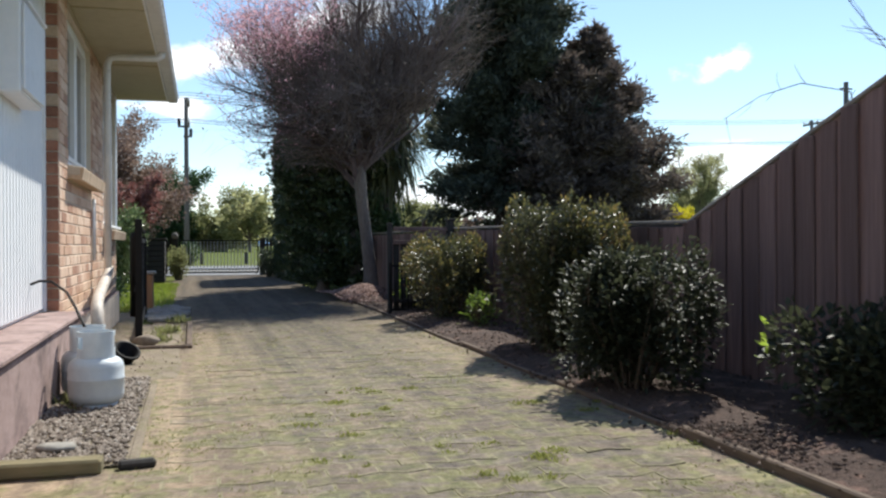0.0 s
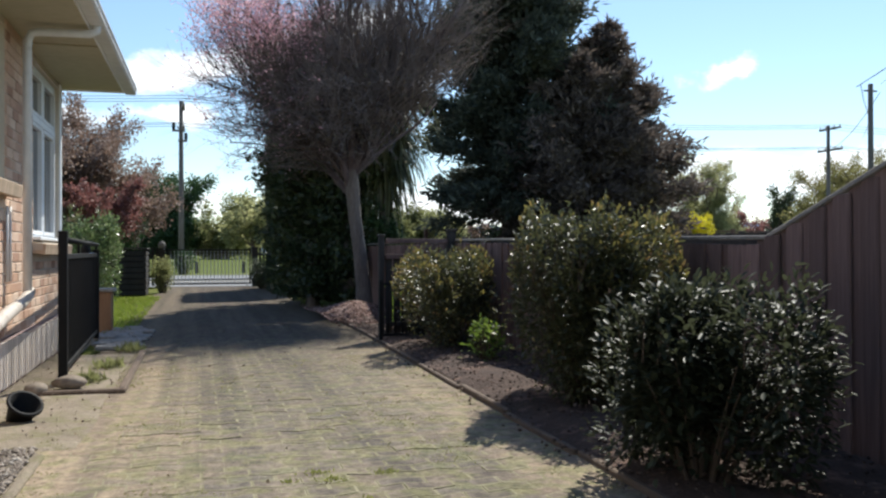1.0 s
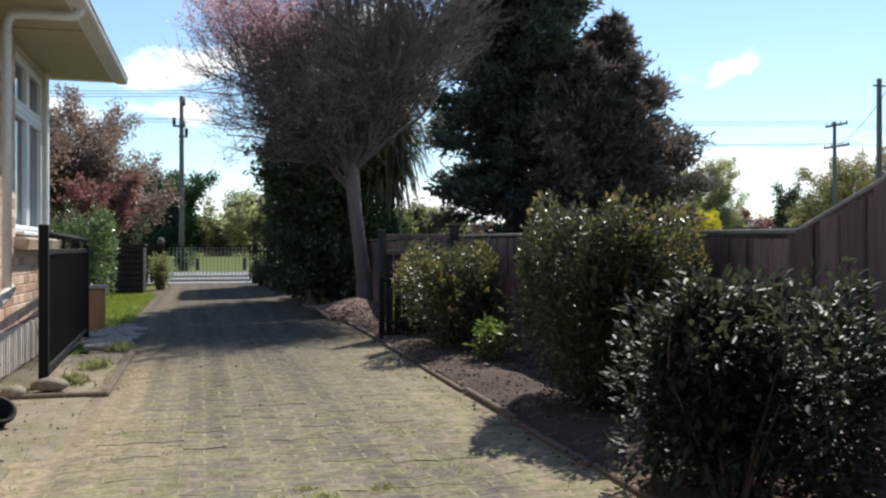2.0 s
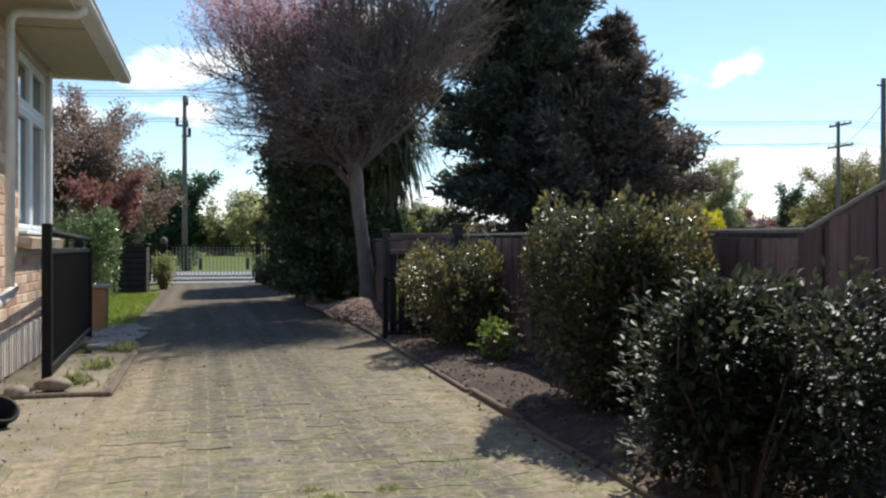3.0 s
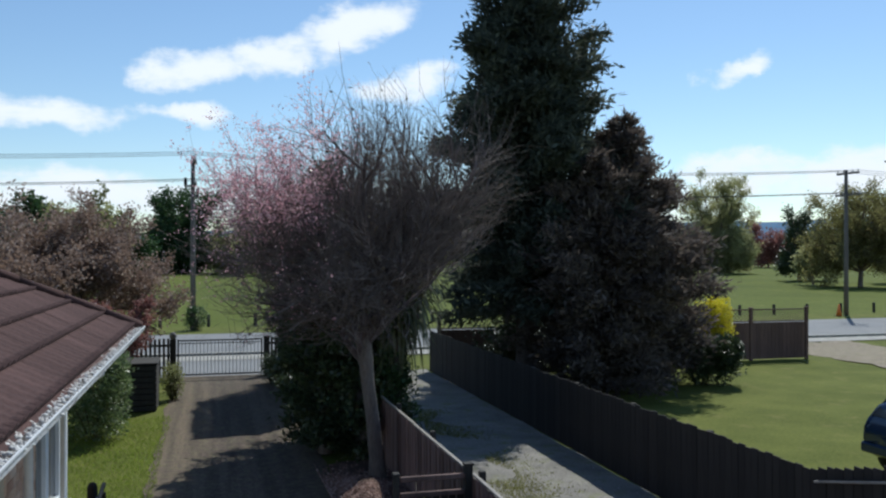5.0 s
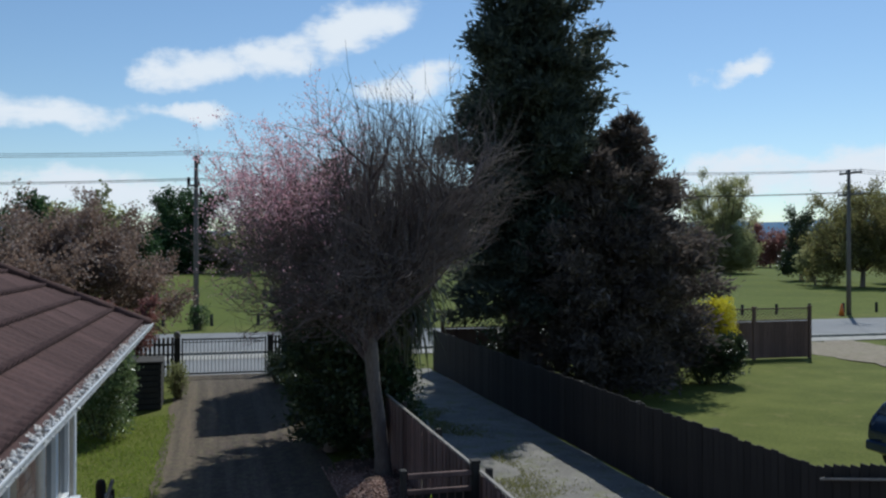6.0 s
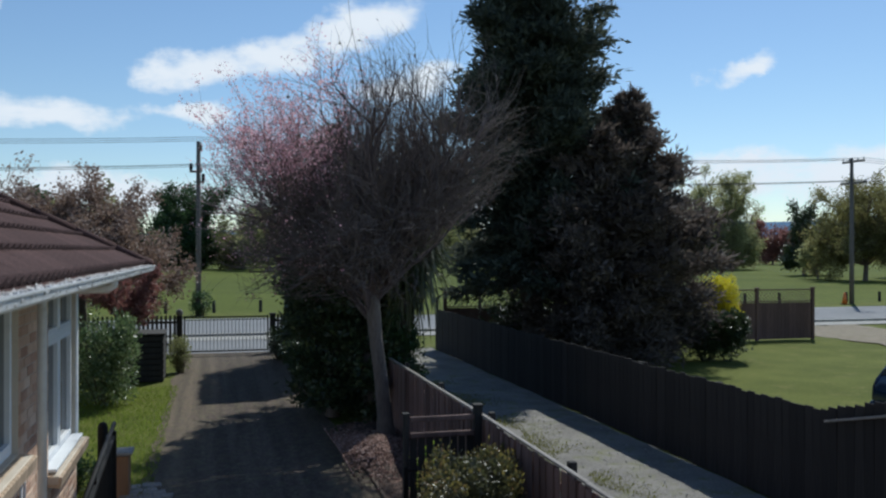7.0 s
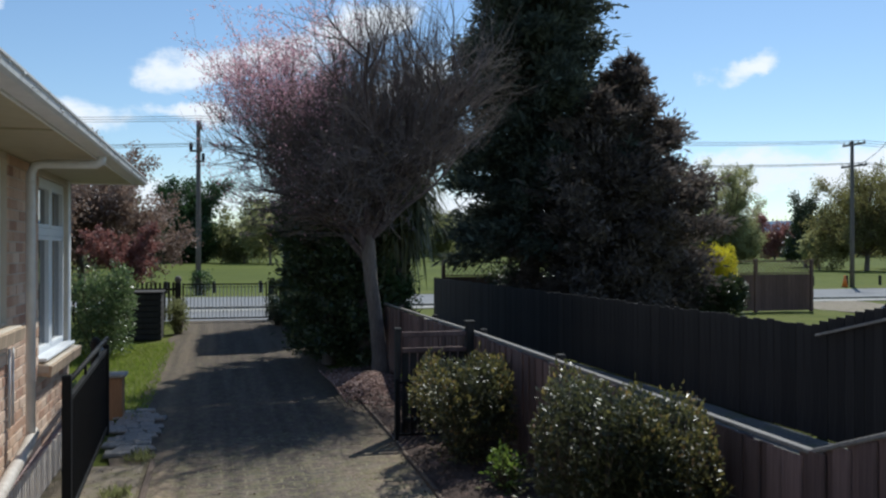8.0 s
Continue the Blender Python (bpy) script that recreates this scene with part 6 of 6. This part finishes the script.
def gas_bottle(v, u, turn, label):
    t = thing("gas_bottle", at(v, u, 0.018, turn), label, "gas bottle", "gas bottles by the wall")
    b = bmesh.new()
    lathe(b, [(0.05, 0.025), (0.12, 0.03), (0.152, 0.055), (0.16, 0.09), (0.16, 0.172), (0.163, 0.176), (0.163, 0.184), (0.16, 0.188), (0.16, 0.245), (0.152, 0.275), (0.128, 0.298), (0.06, 0.31), (0.03, 0.312)], 36)
    body = part("tank", b, M_BOTTLE, t)
    b = bmesh.new()
    lathe(b, [(0.115, 0.0), (0.115, 0.03), (0.125, 0.032), (0.125, 0.0)], 28)
    part("foot_ring", b, M_BOTTLE, t)
    b = bmesh.new()
    # collar with two hand holes
    n, rc = 40, 0.108
    ring = {}
    for k in range(n):
        for j, z in enumerate((0.296, 0.36, 0.43, 0.46)):
            for q, rad in enumerate((rc, rc - 0.004)):
                ring[k, j, q] = b.verts.new((rad * math.cos(k * math.tau / n), rad * math.sin(k * math.tau / n), z))
    for k in range(n):
        k2 = (k + 1) % n
        for j in range(3):
            if j == 1 and (2 <= k % 20 <= 8):
                continue
            b.faces.new((ring[k, j, 0], ring[k2, j, 0], ring[k2, j + 1, 0], ring[k, j + 1, 0]))
            b.faces.new((ring[k, j, 1], ring[k, j + 1, 1], ring[k2, j + 1, 1], ring[k2, j, 1]))
        b.faces.new((ring[k, 3, 0], ring[k2, 3, 0], ring[k2, 3, 1], ring[k, 3, 1]))
    part("collar", b, M_BOTTLE, t)
    b = bmesh.new()
    lathe(b, [(0.018, 0.312), (0.018, 0.4), (0.026, 0.402), (0.026, 0.425), (0.012, 0.43)], 12)
    part("valve", b, M_BRASS, t, "brass valve")
    return t


gas_bottle(-0.2, 6.0, 150, "pale enamel gas bottle with a collar on the pebbles")
gas_bottle(-0.29, 6.4, 100, "second pale gas bottle behind the first")
b = bmesh.new()
tube(b, [(-0.7, 6.87, 0.73), (-0.64, 6.84, 0.755), (-0.56, 6.8, 0.75), (-0.46, 6.76, 0.68), (-0.39, 6.64, 0.58), (-0.34, 6.52, 0.5), (-0.3, 6.42, 0.445)], 0.009, 8)
solo("gas_hose", b, M_BLACK, PLAN, "black rubber gas hose from wall to bottle", "hose")
# black tub lying by the pipe
tub = thing("plastic_tub", PLAN @ pose(-0.16, 8.0, 0.04, 0, 0, 0) @ pose(0, 0, 0.085, 38, 0, 40), "black plastic tub lying on its side by the wall", "tub")
b = bmesh.new()
lathe(b, [(0.068, -0.14), (0.098, 0.0), (0.112, 0.0), (0.112, 0.016), (0.092, 0.016), (0.062, -0.125)], 24)
part("shell", b, M_BLACK, tub)
b = stone_mesh(6, 0.1, 0.09, 0.05)
solo("garden_rock", b, M_ROCK, at(-0.2, 8.2, 0.05), "brown rock beside the tub", "rock", smooth=True)

# dark slatted bin by the drive
binb = thing("compost_bin", at(-0.95, 25.4), "dark slatted timber compost bin beside the drive", "bin")
b = bmesh.new()
box(b, -0.595, 0.595, -0.57, 0.56, 0.02, 1.14, 0.01)
part("liner", b, M_BLACK, binb, "dark inner liner")
for i in range(8):
    b = bmesh.new()
    box(b, -0.62, 0.62, -0.6, -0.575, 0.03 + i * 0.14, 0.15 + i * 0.14, 0.006)
    part("slat", b, M_DARKWOOD, binb)
    b = bmesh.new()
    box(b, 0.6, 0.625, -0.57, 0.6, 0.03 + i * 0.14, 0.15 + i * 0.14, 0.006)
    part("slat", b, M_DARKWOOD, binb)
    b = bmesh.new()
    box(b, -0.625, -0.6, -0.57, 0.6, 0.03 + i * 0.14, 0.15 + i * 0.14, 0.006)
    part("slat", b, M_DARKWOOD, binb)
for x, y in ((-0.58, -0.55), (0.58, -0.55), (-0.58, 0.58), (0.58, 0.58)):
    b = bmesh.new()
    box(b, x - 0.02, x + 0.02, y - 0.02, y + 0.02, 0, 1.16, 0.004)
    part("corner_post", b, M_DARKWOOD, binb)
b = bmesh.new()
box(b, -0.66, 0.66, -0.64, 0.64, 1.165, 1.2, 0.008)
part("lid", b, M_DARKWOOD, binb)

# bare canes arching over the paling fence
r, g = random.Random(77), np.random.default_rng(77)
canes = thing("bare_rose", at(4.35, 4.6, 0.0), "bare arching rose canes behind the paling fence", "shrub")
for pts in (((0.0, 0.0, 0.0), (-0.1, 0.0, 1.2), (-0.28, 0.02, 1.88), (-0.6, 0.05, 1.92), (-0.85, 0.08, 1.84), (-1.08, 0.1, 1.7)),
            ((0.1, 0.0, 0.0), (0.15, 0.0, 1.4), (0.05, 0.0, 2.05), (-0.15, 0.0, 2.25), (-0.4, 0.02, 2.52), (-0.7, 0.1, 2.8)),
            ((0.0, -0.3, 0.0), (-0.1, -0.35, 1.5), (-0.3, -0.42, 1.95), (-0.42, -0.46, 1.7), (-0.46, -0.5, 1.5)),
            ((0.2, 0.1, 0.0), (0.25, 0.1, 1.6), (0.1, 0.1, 2.2), (-0.1, 0.12, 2.3))):
    line = ([Vector(p) for p in pts], [0.006 - 0.0008 * i for i in range(len(pts))])
    part("cane", bar_mesh("cane", [line] + branch_out(r, line, 5, 0.2, 0.003, 0.2, 0.05, 0.7, 0.5, 3), M_BROWNTWIG), None, canes)

# ================= dark blue car on the next lawn =================
M_CAR = surface("dark_blue_paint", (0.012, 0.03, 0.075), (0.02, 0.042, 0.1), 4, 0.6, 0.18, 0, spec=0.6)
M_TYRE = surface("tyre_rubber", (0.012, 0.012, 0.012), (0.03, 0.03, 0.03), 40, 4, 0.9, 0.2, 0.003)
M_RIM = surface("alloy", (0.4, 0.4, 0.41), (0.55, 0.55, 0.56), 20, 3, 0.35, 0, metal=0.9)
car = thing("car", at(12.0, 14.6, 0.0, 0), "dark blue hatchback parked on the lawn", "car")
sect = [(0.0, 0.52, 0.86), (0.05, 0.42, 1.02), (0.22, 0.33, 1.3), (0.55, 0.3, 1.46), (1.2, 0.3, 1.52), (2.0, 0.3, 1.47), (2.6, 0.3, 1.2), (3.0, 0.3, 0.98), (3.7, 0.33, 0.86), (4.0, 0.4, 0.72), (4.08, 0.5, 0.6)]
b = bmesh.new()
rings = []
for x, z0, z1 in sect:
    w = 0.84 - 0.16 * (abs(x - 2.0) / 2.1) ** 3
    belt = min(z1, 0.9)
    row = []
    for s in (-1, 1):
        pts = [(s * w * 0.86, z0), (s * w, z0 + 0.12), (s * w * 1.0, (z0 + belt) / 2), (s * w * 0.97, belt), (s * (w * 0.97 - 0.2 * max(0, z1 - belt) / 0.6), belt + (z1 - belt) * 0.85), (s * (w * 0.8 - 0.24 * max(0, z1 - belt) / 0.6), z1)]
        row.append(pts if s < 0 else pts[::-1])
    rings.append([b.verts.new((x, y, z)) for y, z in row[0] + row[1]])
for r0, r1 in zip(rings, rings[1:]):
    for i in range(len(r0)):
        b.faces.new((r0[i], r0[(i + 1) % len(r0)], r1[(i + 1) % len(r0)], r1[i]))
b.faces.new(rings[0])
b.faces.new(rings[-1][::-1])
bmesh.ops.recalc_face_normals(b, faces=b.faces)
part("body", b, M_CAR, car, smooth=True)
for s in (-1, 1):
    b = bmesh.new()
    for x0, x1 in ((0.5, 1.15), (1.22, 2.15)):
        vs = [b.verts.new((x, s * y, z)) for x, y, z in ((x0, 0.845, 0.95), (x1, 0.845, 0.95), (x1 - 0.05, 0.7, 1.36), (x0 + 0.05, 0.7, 1.36))]
        b.faces.new(vs if s < 0 else vs[::-1])
    r_ = bmesh.ops.extrude_face_region(b, geom=list(b.faces))
    bmesh.ops.translate(b, vec=(0, s * 0.012, 0.004), verts=[q for q in r_["geom"] if isinstance(q, bmesh.types.BMVert)])
    part("side_window", b, M_GLASS, car)
    for x in (0.72, 3.2):
        b = bmesh.new()
        lathe(b, [(0.2, -0.1), (0.29, -0.1), (0.315, -0.07), (0.315, 0.07), (0.29, 0.1), (0.2, 0.1)], 24)
        bmesh.ops.rotate(b, cent=(0, 0, 0), matrix=Matrix.Rotation(math.pi / 2, 3, "X"), verts=b.verts)
        bmesh.ops.translate(b, vec=(x, s * 0.76, 0.315), verts=b.verts)
        wheel = part("wheel", b, M_TYRE, car)
        b = bmesh.new()
        lathe(b, [(0.05, -0.112), (0.2, -0.104), (0.2, 0.104), (0.05, 0.112)], 18)
        bmesh.ops.rotate(b, cent=(0, 0, 0), matrix=Matrix.Rotation(math.pi / 2, 3, "X"), verts=b.verts)
        bmesh.ops.translate(b, vec=(x, s * 0.76, 0.315), verts=b.verts)
        part("rim", b, M_RIM, wheel, "alloy rim")
b = bmesh.new()
vs = [b.verts.new(p) for p in ((0.085, -0.56, 1.06), (0.085, 0.56, 1.06), (0.4, 0.48, 1.42), (0.4, -0.48, 1.42))]
b.faces.new(vs)
r_ = bmesh.ops.extrude_face_region(b, geom=list(b.faces))
bmesh.ops.translate(b, vec=(-0.03, 0, 0.02), verts=[q for q in r_["geom"] if isinstance(q, bmesh.types.BMVert)])
part("rear_window", b, M_GLASS, car)
b = bmesh.new()
box(b, -0.04, 0.12, -0.74, 0.74, 0.42, 0.6, 0.03)
part("bumper", b, M_CAR, car)

# ================= loose ground cover =================
g = np.random.default_rng(5)


def scatter_stones(name, m, pts, sizes, material, label, category):
    """Small angular stones in one mesh."""
    n = len(pts)
    base = np.array([(1, 0, 0), (-1, 0, 0), (0, 1, 0), (0, -1, 0), (0, 0, 0.7), (0, 0, -0.7)], float)
    faces = np.array([(0, 2, 4), (2, 1, 4), (1, 3, 4), (3, 0, 4), (2, 0, 5), (1, 2, 5), (3, 1, 5), (0, 3, 5)])
    ang = g.random(n) * math.tau
    v = base[None] * (sizes[:, None, None] * (1 + g.uniform(-0.35, 0.35, (n, 6, 3))))
    x = v[:, :, 0] * np.cos(ang)[:, None] - v[:, :, 1] * np.sin(ang)[:, None]
    y = v[:, :, 0] * np.sin(ang)[:, None] + v[:, :, 1] * np.cos(ang)[:, None]
    v = np.stack([x, y, v[:, :, 2]], axis=2) + pts[:, None, :]
    f = faces[None] + (np.arange(n) * 6)[:, None, None]
    return solo(name, fast_mesh(name, v.reshape(-1, 3), f.reshape(-1, 3), material), None, m, label, category, kind="stuff")


def island_mat(name, stops, rough=0.9):
    m = bpy.data.materials.new(name)
    ns, ls, p = nodes_of(m)
    ge = ns.new("ShaderNodeNewGeometry")
    tc = ns.new("ShaderNodeTexCoord")
    col = ramp(ns, ls, ge.outputs["Random Per Island"], stops)
    sp = ramp(ns, ls, tex_noise(ns, ls, tc.outputs["Object"], 120, 4, 0.6), [(0.3, (0.7, 0.7, 0.7)), (0.7, (1, 1, 1))])
    ls.new(mixc(ns, ls, 1.0, col, sp, "MULTIPLY"), p.inputs["Base Color"])
    p.inputs["Roughness"].default_value = rough
    return m


M_PEBBLE = island_mat("mixed_pebble", [(0.0, (0.17, 0.135, 0.105)), (0.5, (0.29, 0.235, 0.19)), (0.85, (0.4, 0.34, 0.28)), (1.0, (0.55, 0.49, 0.43))])
M_CRUMB = island_mat("earth_crumb", [(0.0, (0.24, 0.18, 0.13)), (0.6, (0.36, 0.28, 0.21)), (1.0, (0.5, 0.42, 0.33))])
M_CHIP = island_mat("bark_litter", [(0.0, (0.045, 0.028, 0.021)), (0.8, (0.12, 0.075, 0.056)), (1.0, (0.28, 0.2, 0.155))])
M_REDCHIP = island_mat("red_mulch", [(0.0, (0.15, 0.08, 0.062)), (0.7, (0.34, 0.2, 0.16)), (1.0, (0.55, 0.41, 0.35))])
M_DRYLEAF = island_mat("dry_leaf", [(0.0, (0.1, 0.06, 0.03)), (0.6, (0.2, 0.13, 0.07)), (1.0, (0.36, 0.27, 0.15))])
M_LANESTONE = island_mat("lane_stone", [(0.0, (0.16, 0.16, 0.16)), (0.6, (0.34, 0.34, 0.33)), (1.0, (0.55, 0.55, 0.54))])
n = 4200
pts = np.stack([g.uniform(-0.47, 0.06, n), g.uniform(4.47, 7.1, n), np.full(n, 0.035)], axis=1)
scatter_stones("pebbles", PLAN, pts, g.uniform(0.006, 0.019, n), M_PEBBLE, "mixed brown and grey pebbles along the wall", "pebbles")
n = 600
pts = np.stack([g.uniform(-0.55, 0.28, n), g.uniform(7.1, 11.8, n), np.full(n, 0.035)], axis=1)
scatter_stones("earth_crumbs", PLAN, pts, g.uniform(0.004, 0.012, n) * (g.random(n) ** 2 + 0.3), M_CRUMB, "loose stones and crumbs on the dry earth strip", "stones")
n = 3000
u_ = g.uniform(1.5, 17.5, n)
e_ = np.minimum(2.99, 2.655 + 0.026 * u_)
v_ = np.where(g.random(n) < 0.93, e_ + (3.95 - e_) * g.random(n), e_ - np.abs(g.normal(0, 0.08, n)))
z_ = 0.065 + 0.06 * np.clip((v_ - e_) * 4, -0.4, 1) + 0.2 * np.exp(-((u_ - 16.0) / 0.9) ** 2 - ((v_ - 3.35) / 0.5) ** 2) + 0.012
scatter_stones("bark_litter", PLAN, np.stack([v_, u_, z_ - 0.03], axis=1), g.uniform(0.004, 0.016, n), M_CHIP, "brown bark chips and litter on the bed", "bark litter")
n = 6000
u_, v_ = 16.0 + g.normal(0, 0.75, n), 3.3 + g.normal(0, 0.38, n)
v_ = np.clip(v_, 2.75, 3.95)
z_ = 0.08 + 0.2 * np.exp(-((u_ - 16.0) / 0.9) ** 2 - ((v_ - 3.35) / 0.5) ** 2) + 0.01
scatter_stones("mulch_heap", PLAN, np.stack([v_, u_, z_], axis=1), g.uniform(0.008, 0.026, n), M_REDCHIP, "low heap of reddish mulch under the plum tree", "mulch heap")
n = 1500
pts = np.stack([g.uniform(4.15, 7.75, n), g.uniform(9.0, 24.0, n), np.full(n, 0.01)], axis=1)
scatter_stones("lane_stones", PLAN, pts, g.uniform(0.005, 0.016, n), M_LANESTONE, "loose grey stones on the gravel lane", "gravel")


n = 900
u_, v_ = 3.9 + g.normal(0, 0.3, n), 2.88 + g.normal(0, 0.1, n)
scatter_stones("mulch_patch", PLAN, np.stack([v_, u_, 0.05 + 0.05 * np.exp(-((u_ - 3.9) / 0.3) ** 2) + 0.02 * g.random(n)], axis=1), g.uniform(0.003, 0.012, n), M_CHIP, "patch of pale bark mulch beside the bed edging", "mulch")


M_MOSSBLADE = leaf_mat("moss_tuft", (0.12, 0.13, 0.035), (0.24, 0.24, 0.08), (0.36, 0.34, 0.15), 0.8, 0.3, 0.1)
# moss and grass tufts in the drive, thicker near and along the edges
ps = []
rr = random.Random(8)
while len(ps) < 15000:
    v, u = rr.uniform(0.05, 2.95), 2.2 + 9.5 * rr.random() ** 1.35
    k = noise.noise(Vector((v * 1.7, u * 1.7, 4.4))) + 0.5 * noise.noise(Vector((v * 5, u * 5, 1.0))) + 0.25 * (abs(v - 1.5) / 1.5) - 0.02 * u
    if k > 0.12:
        for _ in range(5):
            ps.append((v + rr.gauss(0, 0.03), u + rr.gauss(0, 0.035), 0.012))
ps = np.array(ps)
solo("drive_grass", leaf_cloud("drive_grass", ps, np.tile([0, 0, 1.0], (len(ps), 1)), 0.012, 0.006, M_MOSSBLADE, g, 0, 1.5), None, PLAN, "thin grass and moss tufts growing in the drive", "grass", kind="stuff")
clumps = []
for i in range(120):
    v, u, q = rr.uniform(0.7, 2.85), 2.6 + 3.6 * rr.random(), rr.uniform(0.012, 0.042)
    if noise.noise(Vector((v * 1.1, u * 1.1, 7.0))) < 0.05:
        continue
    for _ in range(int(2600 * q)):
        clumps.append((v + rr.gauss(0, q), u + rr.gauss(0, q * 0.8), 0.013))
clumps = np.array(clumps)
M_TUFT = leaf_mat("drive_tuft", (0.14, 0.155, 0.04), (0.27, 0.29, 0.08), (0.4, 0.39, 0.17), 0.8, 0.4, 0.1)
solo("drive_tufts", leaf_cloud("drive_tufts", clumps, np.tile([0, 0, 1.0], (len(clumps), 1)), 0.022, 0.007, M_TUFT, g, 0, 1.4), None, PLAN, "low green moss and grass clumps on the drive", "grass", kind="stuff")
n = 80
ps = np.stack([g.uniform(0.0, 3.0, n), g.uniform(2.5, 16, n), np.full(n, 0.024)], axis=1)
solo("fallen_leaves", leaf_cloud("fallen_leaves", ps, g.normal(0, 1, (n, 3)) * np.array([1, 1, 0.1]), 0.026, 0.016, M_DRYLEAF, g, 0, 0.2), None, PLAN, "scattered dry fallen leaves on the drive", "leaf litter", kind="stuff")
# lawn blades beside the drive and at the weeds
n = 16000
ps = np.stack([g.uniform(-3.2, 0.05, n), g.uniform(14.2, 24.0, n), np.full(n, 0.0)], axis=1)
solo("lawn_blades", leaf_cloud("lawn_blades", ps, np.tile([0, 0, 1.0], (n, 1)), 0.07, 0.012, M_GRASSBLADE, g, 0, 0.5), None, PLAN, "short grass blades of the front lawn", "grass", kind="stuff")
for v, u in ((0.02, 9.75), (0.1, 10.6), (-0.3, 6.1), (0.2, 12.05)):
    q = np.stack([v + g.normal(0, 0.06, 160), u + g.normal(0, 0.09, 160), np.full(160, 0.02)], axis=1)
    solo("weed_tuft", leaf_cloud("weed_tuft", q, np.tile([0, 0, 1.0], (160, 1)), 0.09, 0.016, M_GREENLEAF, g, 0, 0.7), None, PLAN, "small green weed tuft in the dry strip", "weed", "weed tufts", kind="stuff")
# thin grass down the middle of the lane
ps = []
while len(ps) < 9000:
    v, u = rr.gauss(5.75, 0.38), rr.uniform(8, 24)
    if noise.noise(Vector((v, u * 0.6, 9.0))) > 0.02:
        ps.append((v, u, 0.0))
ps = np.array(ps)
solo("lane_grass", leaf_cloud("lane_grass", ps, np.tile([0, 0, 1.0], (len(ps), 1)), 0.05, 0.014, M_MOSSBLADE, g, 0, 0.8), None, PLAN, "thin grass strip along the gravel lane", "grass", kind="stuff")

# leaf litter lying in the gutter
M_PALELITTER = island_mat("bleached_litter", [(0.0, (0.5, 0.46, 0.42)), (0.4, (0.68, 0.65, 0.62)), (1.0, (0.85, 0.84, 0.82))])
n = 4200
pts = np.stack([g.uniform(0.075, 0.18, n), g.uniform(4.0, 13.1, n), np.full(n, SOF + 0.025) + g.random(n) * 0.045], axis=1)
scatter_stones("gutter_litter", PLAN @ EAVE, pts, g.uniform(0.006, 0.02, n), M_PALELITTER, "pale leaf litter and moss lying in the gutter", "leaf litter")

# ================= pavers of the drive =================
M_JOINT = surface("sandy_moss_joint", (0.17, 0.158, 0.085), (0.38, 0.342, 0.235), 45, 2.2, 0.97, 0.5, 0.004, coords="World", spec=0.1)
PW, PD, PA = 0.224, 0.112, 0.017          # length across, depth along, depth of the wavy edge


def paver_mesh(phase, x0=0.0, x1=PW):
    """One wavy-edged paver, top slightly rounded off at the rim."""
    def wave(x):
        q = ((x + phase) / PW) % 1.0
        return PA * (1 - abs(((q * 2) % 2) - 1) * 2)

    xs = [x0 + (x1 - x0) * i / 4 for i in range(5)]
    rim = [(x, wave(x)) for x in xs] + [(x, PD + wave(x)) for x in reversed(xs)]
    cx, cy = (x0 + x1) / 2, PD / 2
    rings = []
    for shrink, z in ((0.001, 0.0), (0.0012, 0.0283), (0.0085, 0.03)):
        rings.append([(cx + (x - cx) * (1 - 2 * shrink / (x1 - x0)), cy + (y - cy) * (1 - 2 * shrink / PD), z) for x, y in rim])
    n = len(rim)
    verts = [p for ring in rings for p in ring]
    quads = [(a * n + i, a * n + (i + 1) % n, (a + 1) * n + (i + 1) % n, (a + 1) * n + i) for a in range(2) for i in range(n)]
    return verts, quads, tuple(range(2 * n, 3 * n))


def paver_start(u):
    """Where the pavers begin beside the house strips."""
    return -0.1 if u < 4.3 else (0.13 if u < 7.0 else (0.38 if u < 11.9 else 0.52))


paver_data = []
for phase in (0.0, PW / 2):
    vs, qs, top = paver_mesh(phase)
    me = bpy.data.meshes.new("paver")
    me.from_pydata(vs, [], qs + [top])
    me.materials.append(M_DRIVE)
    me.materials.append(M_JOINT)
    for f in me.polygons:
        f.material_index = 1 if 10 <= f.index < 20 else 0
    paver_data.append((me, vs, qs, top))
drive = bpy.data.objects["driveway"]
rp = random.Random(31)
rest_v, rest_f, made = [], [], 0
row = 0
while 2.1 + row * PD < 13.0:
    u = 2.1 + row * PD
    me, vs, qs, top = paver_data[row % 2]
    x = -0.1 - (PW / 2 if row % 2 else 0.0)
    while x + PW < bed_edge(u) - 0.02:
        if x > paver_start(u):
            dz = rp.gauss(0, 0.0016) + 0.004 * noise.noise(Vector((x * 0.7, u * 0.7, 0.108))) - 0.0152 - 0.0005 * max(0.0, u - 6.0)
            m = pose(x, u, dz, rp.gauss(0, 0.32), rp.gauss(0, 0.25), rp.gauss(0, 0.3))
            if made < 300 and u > 2.9:
                part("paver", me, None, drive, m=m)
                made += 1
            else:
                base = len(rest_v)
                rest_v += [tuple(m @ Vector(p)) for p in vs]
                rest_f += [tuple(base + i for i in f) for f in qs + [top]]
        x += PW
    row += 1
me = bpy.data.meshes.new("pavers_rest")
me.from_pydata(rest_v, [], rest_f)
me.materials.append(M_DRIVE)
me.materials.append(M_JOINT)
me.polygons.foreach_set("material_index", [1 if 10 <= i % 21 < 20 else 0 for i in range(len(me.polygons))])
tagged(part("pavers_rest", me, None, drive), kind="stuff")
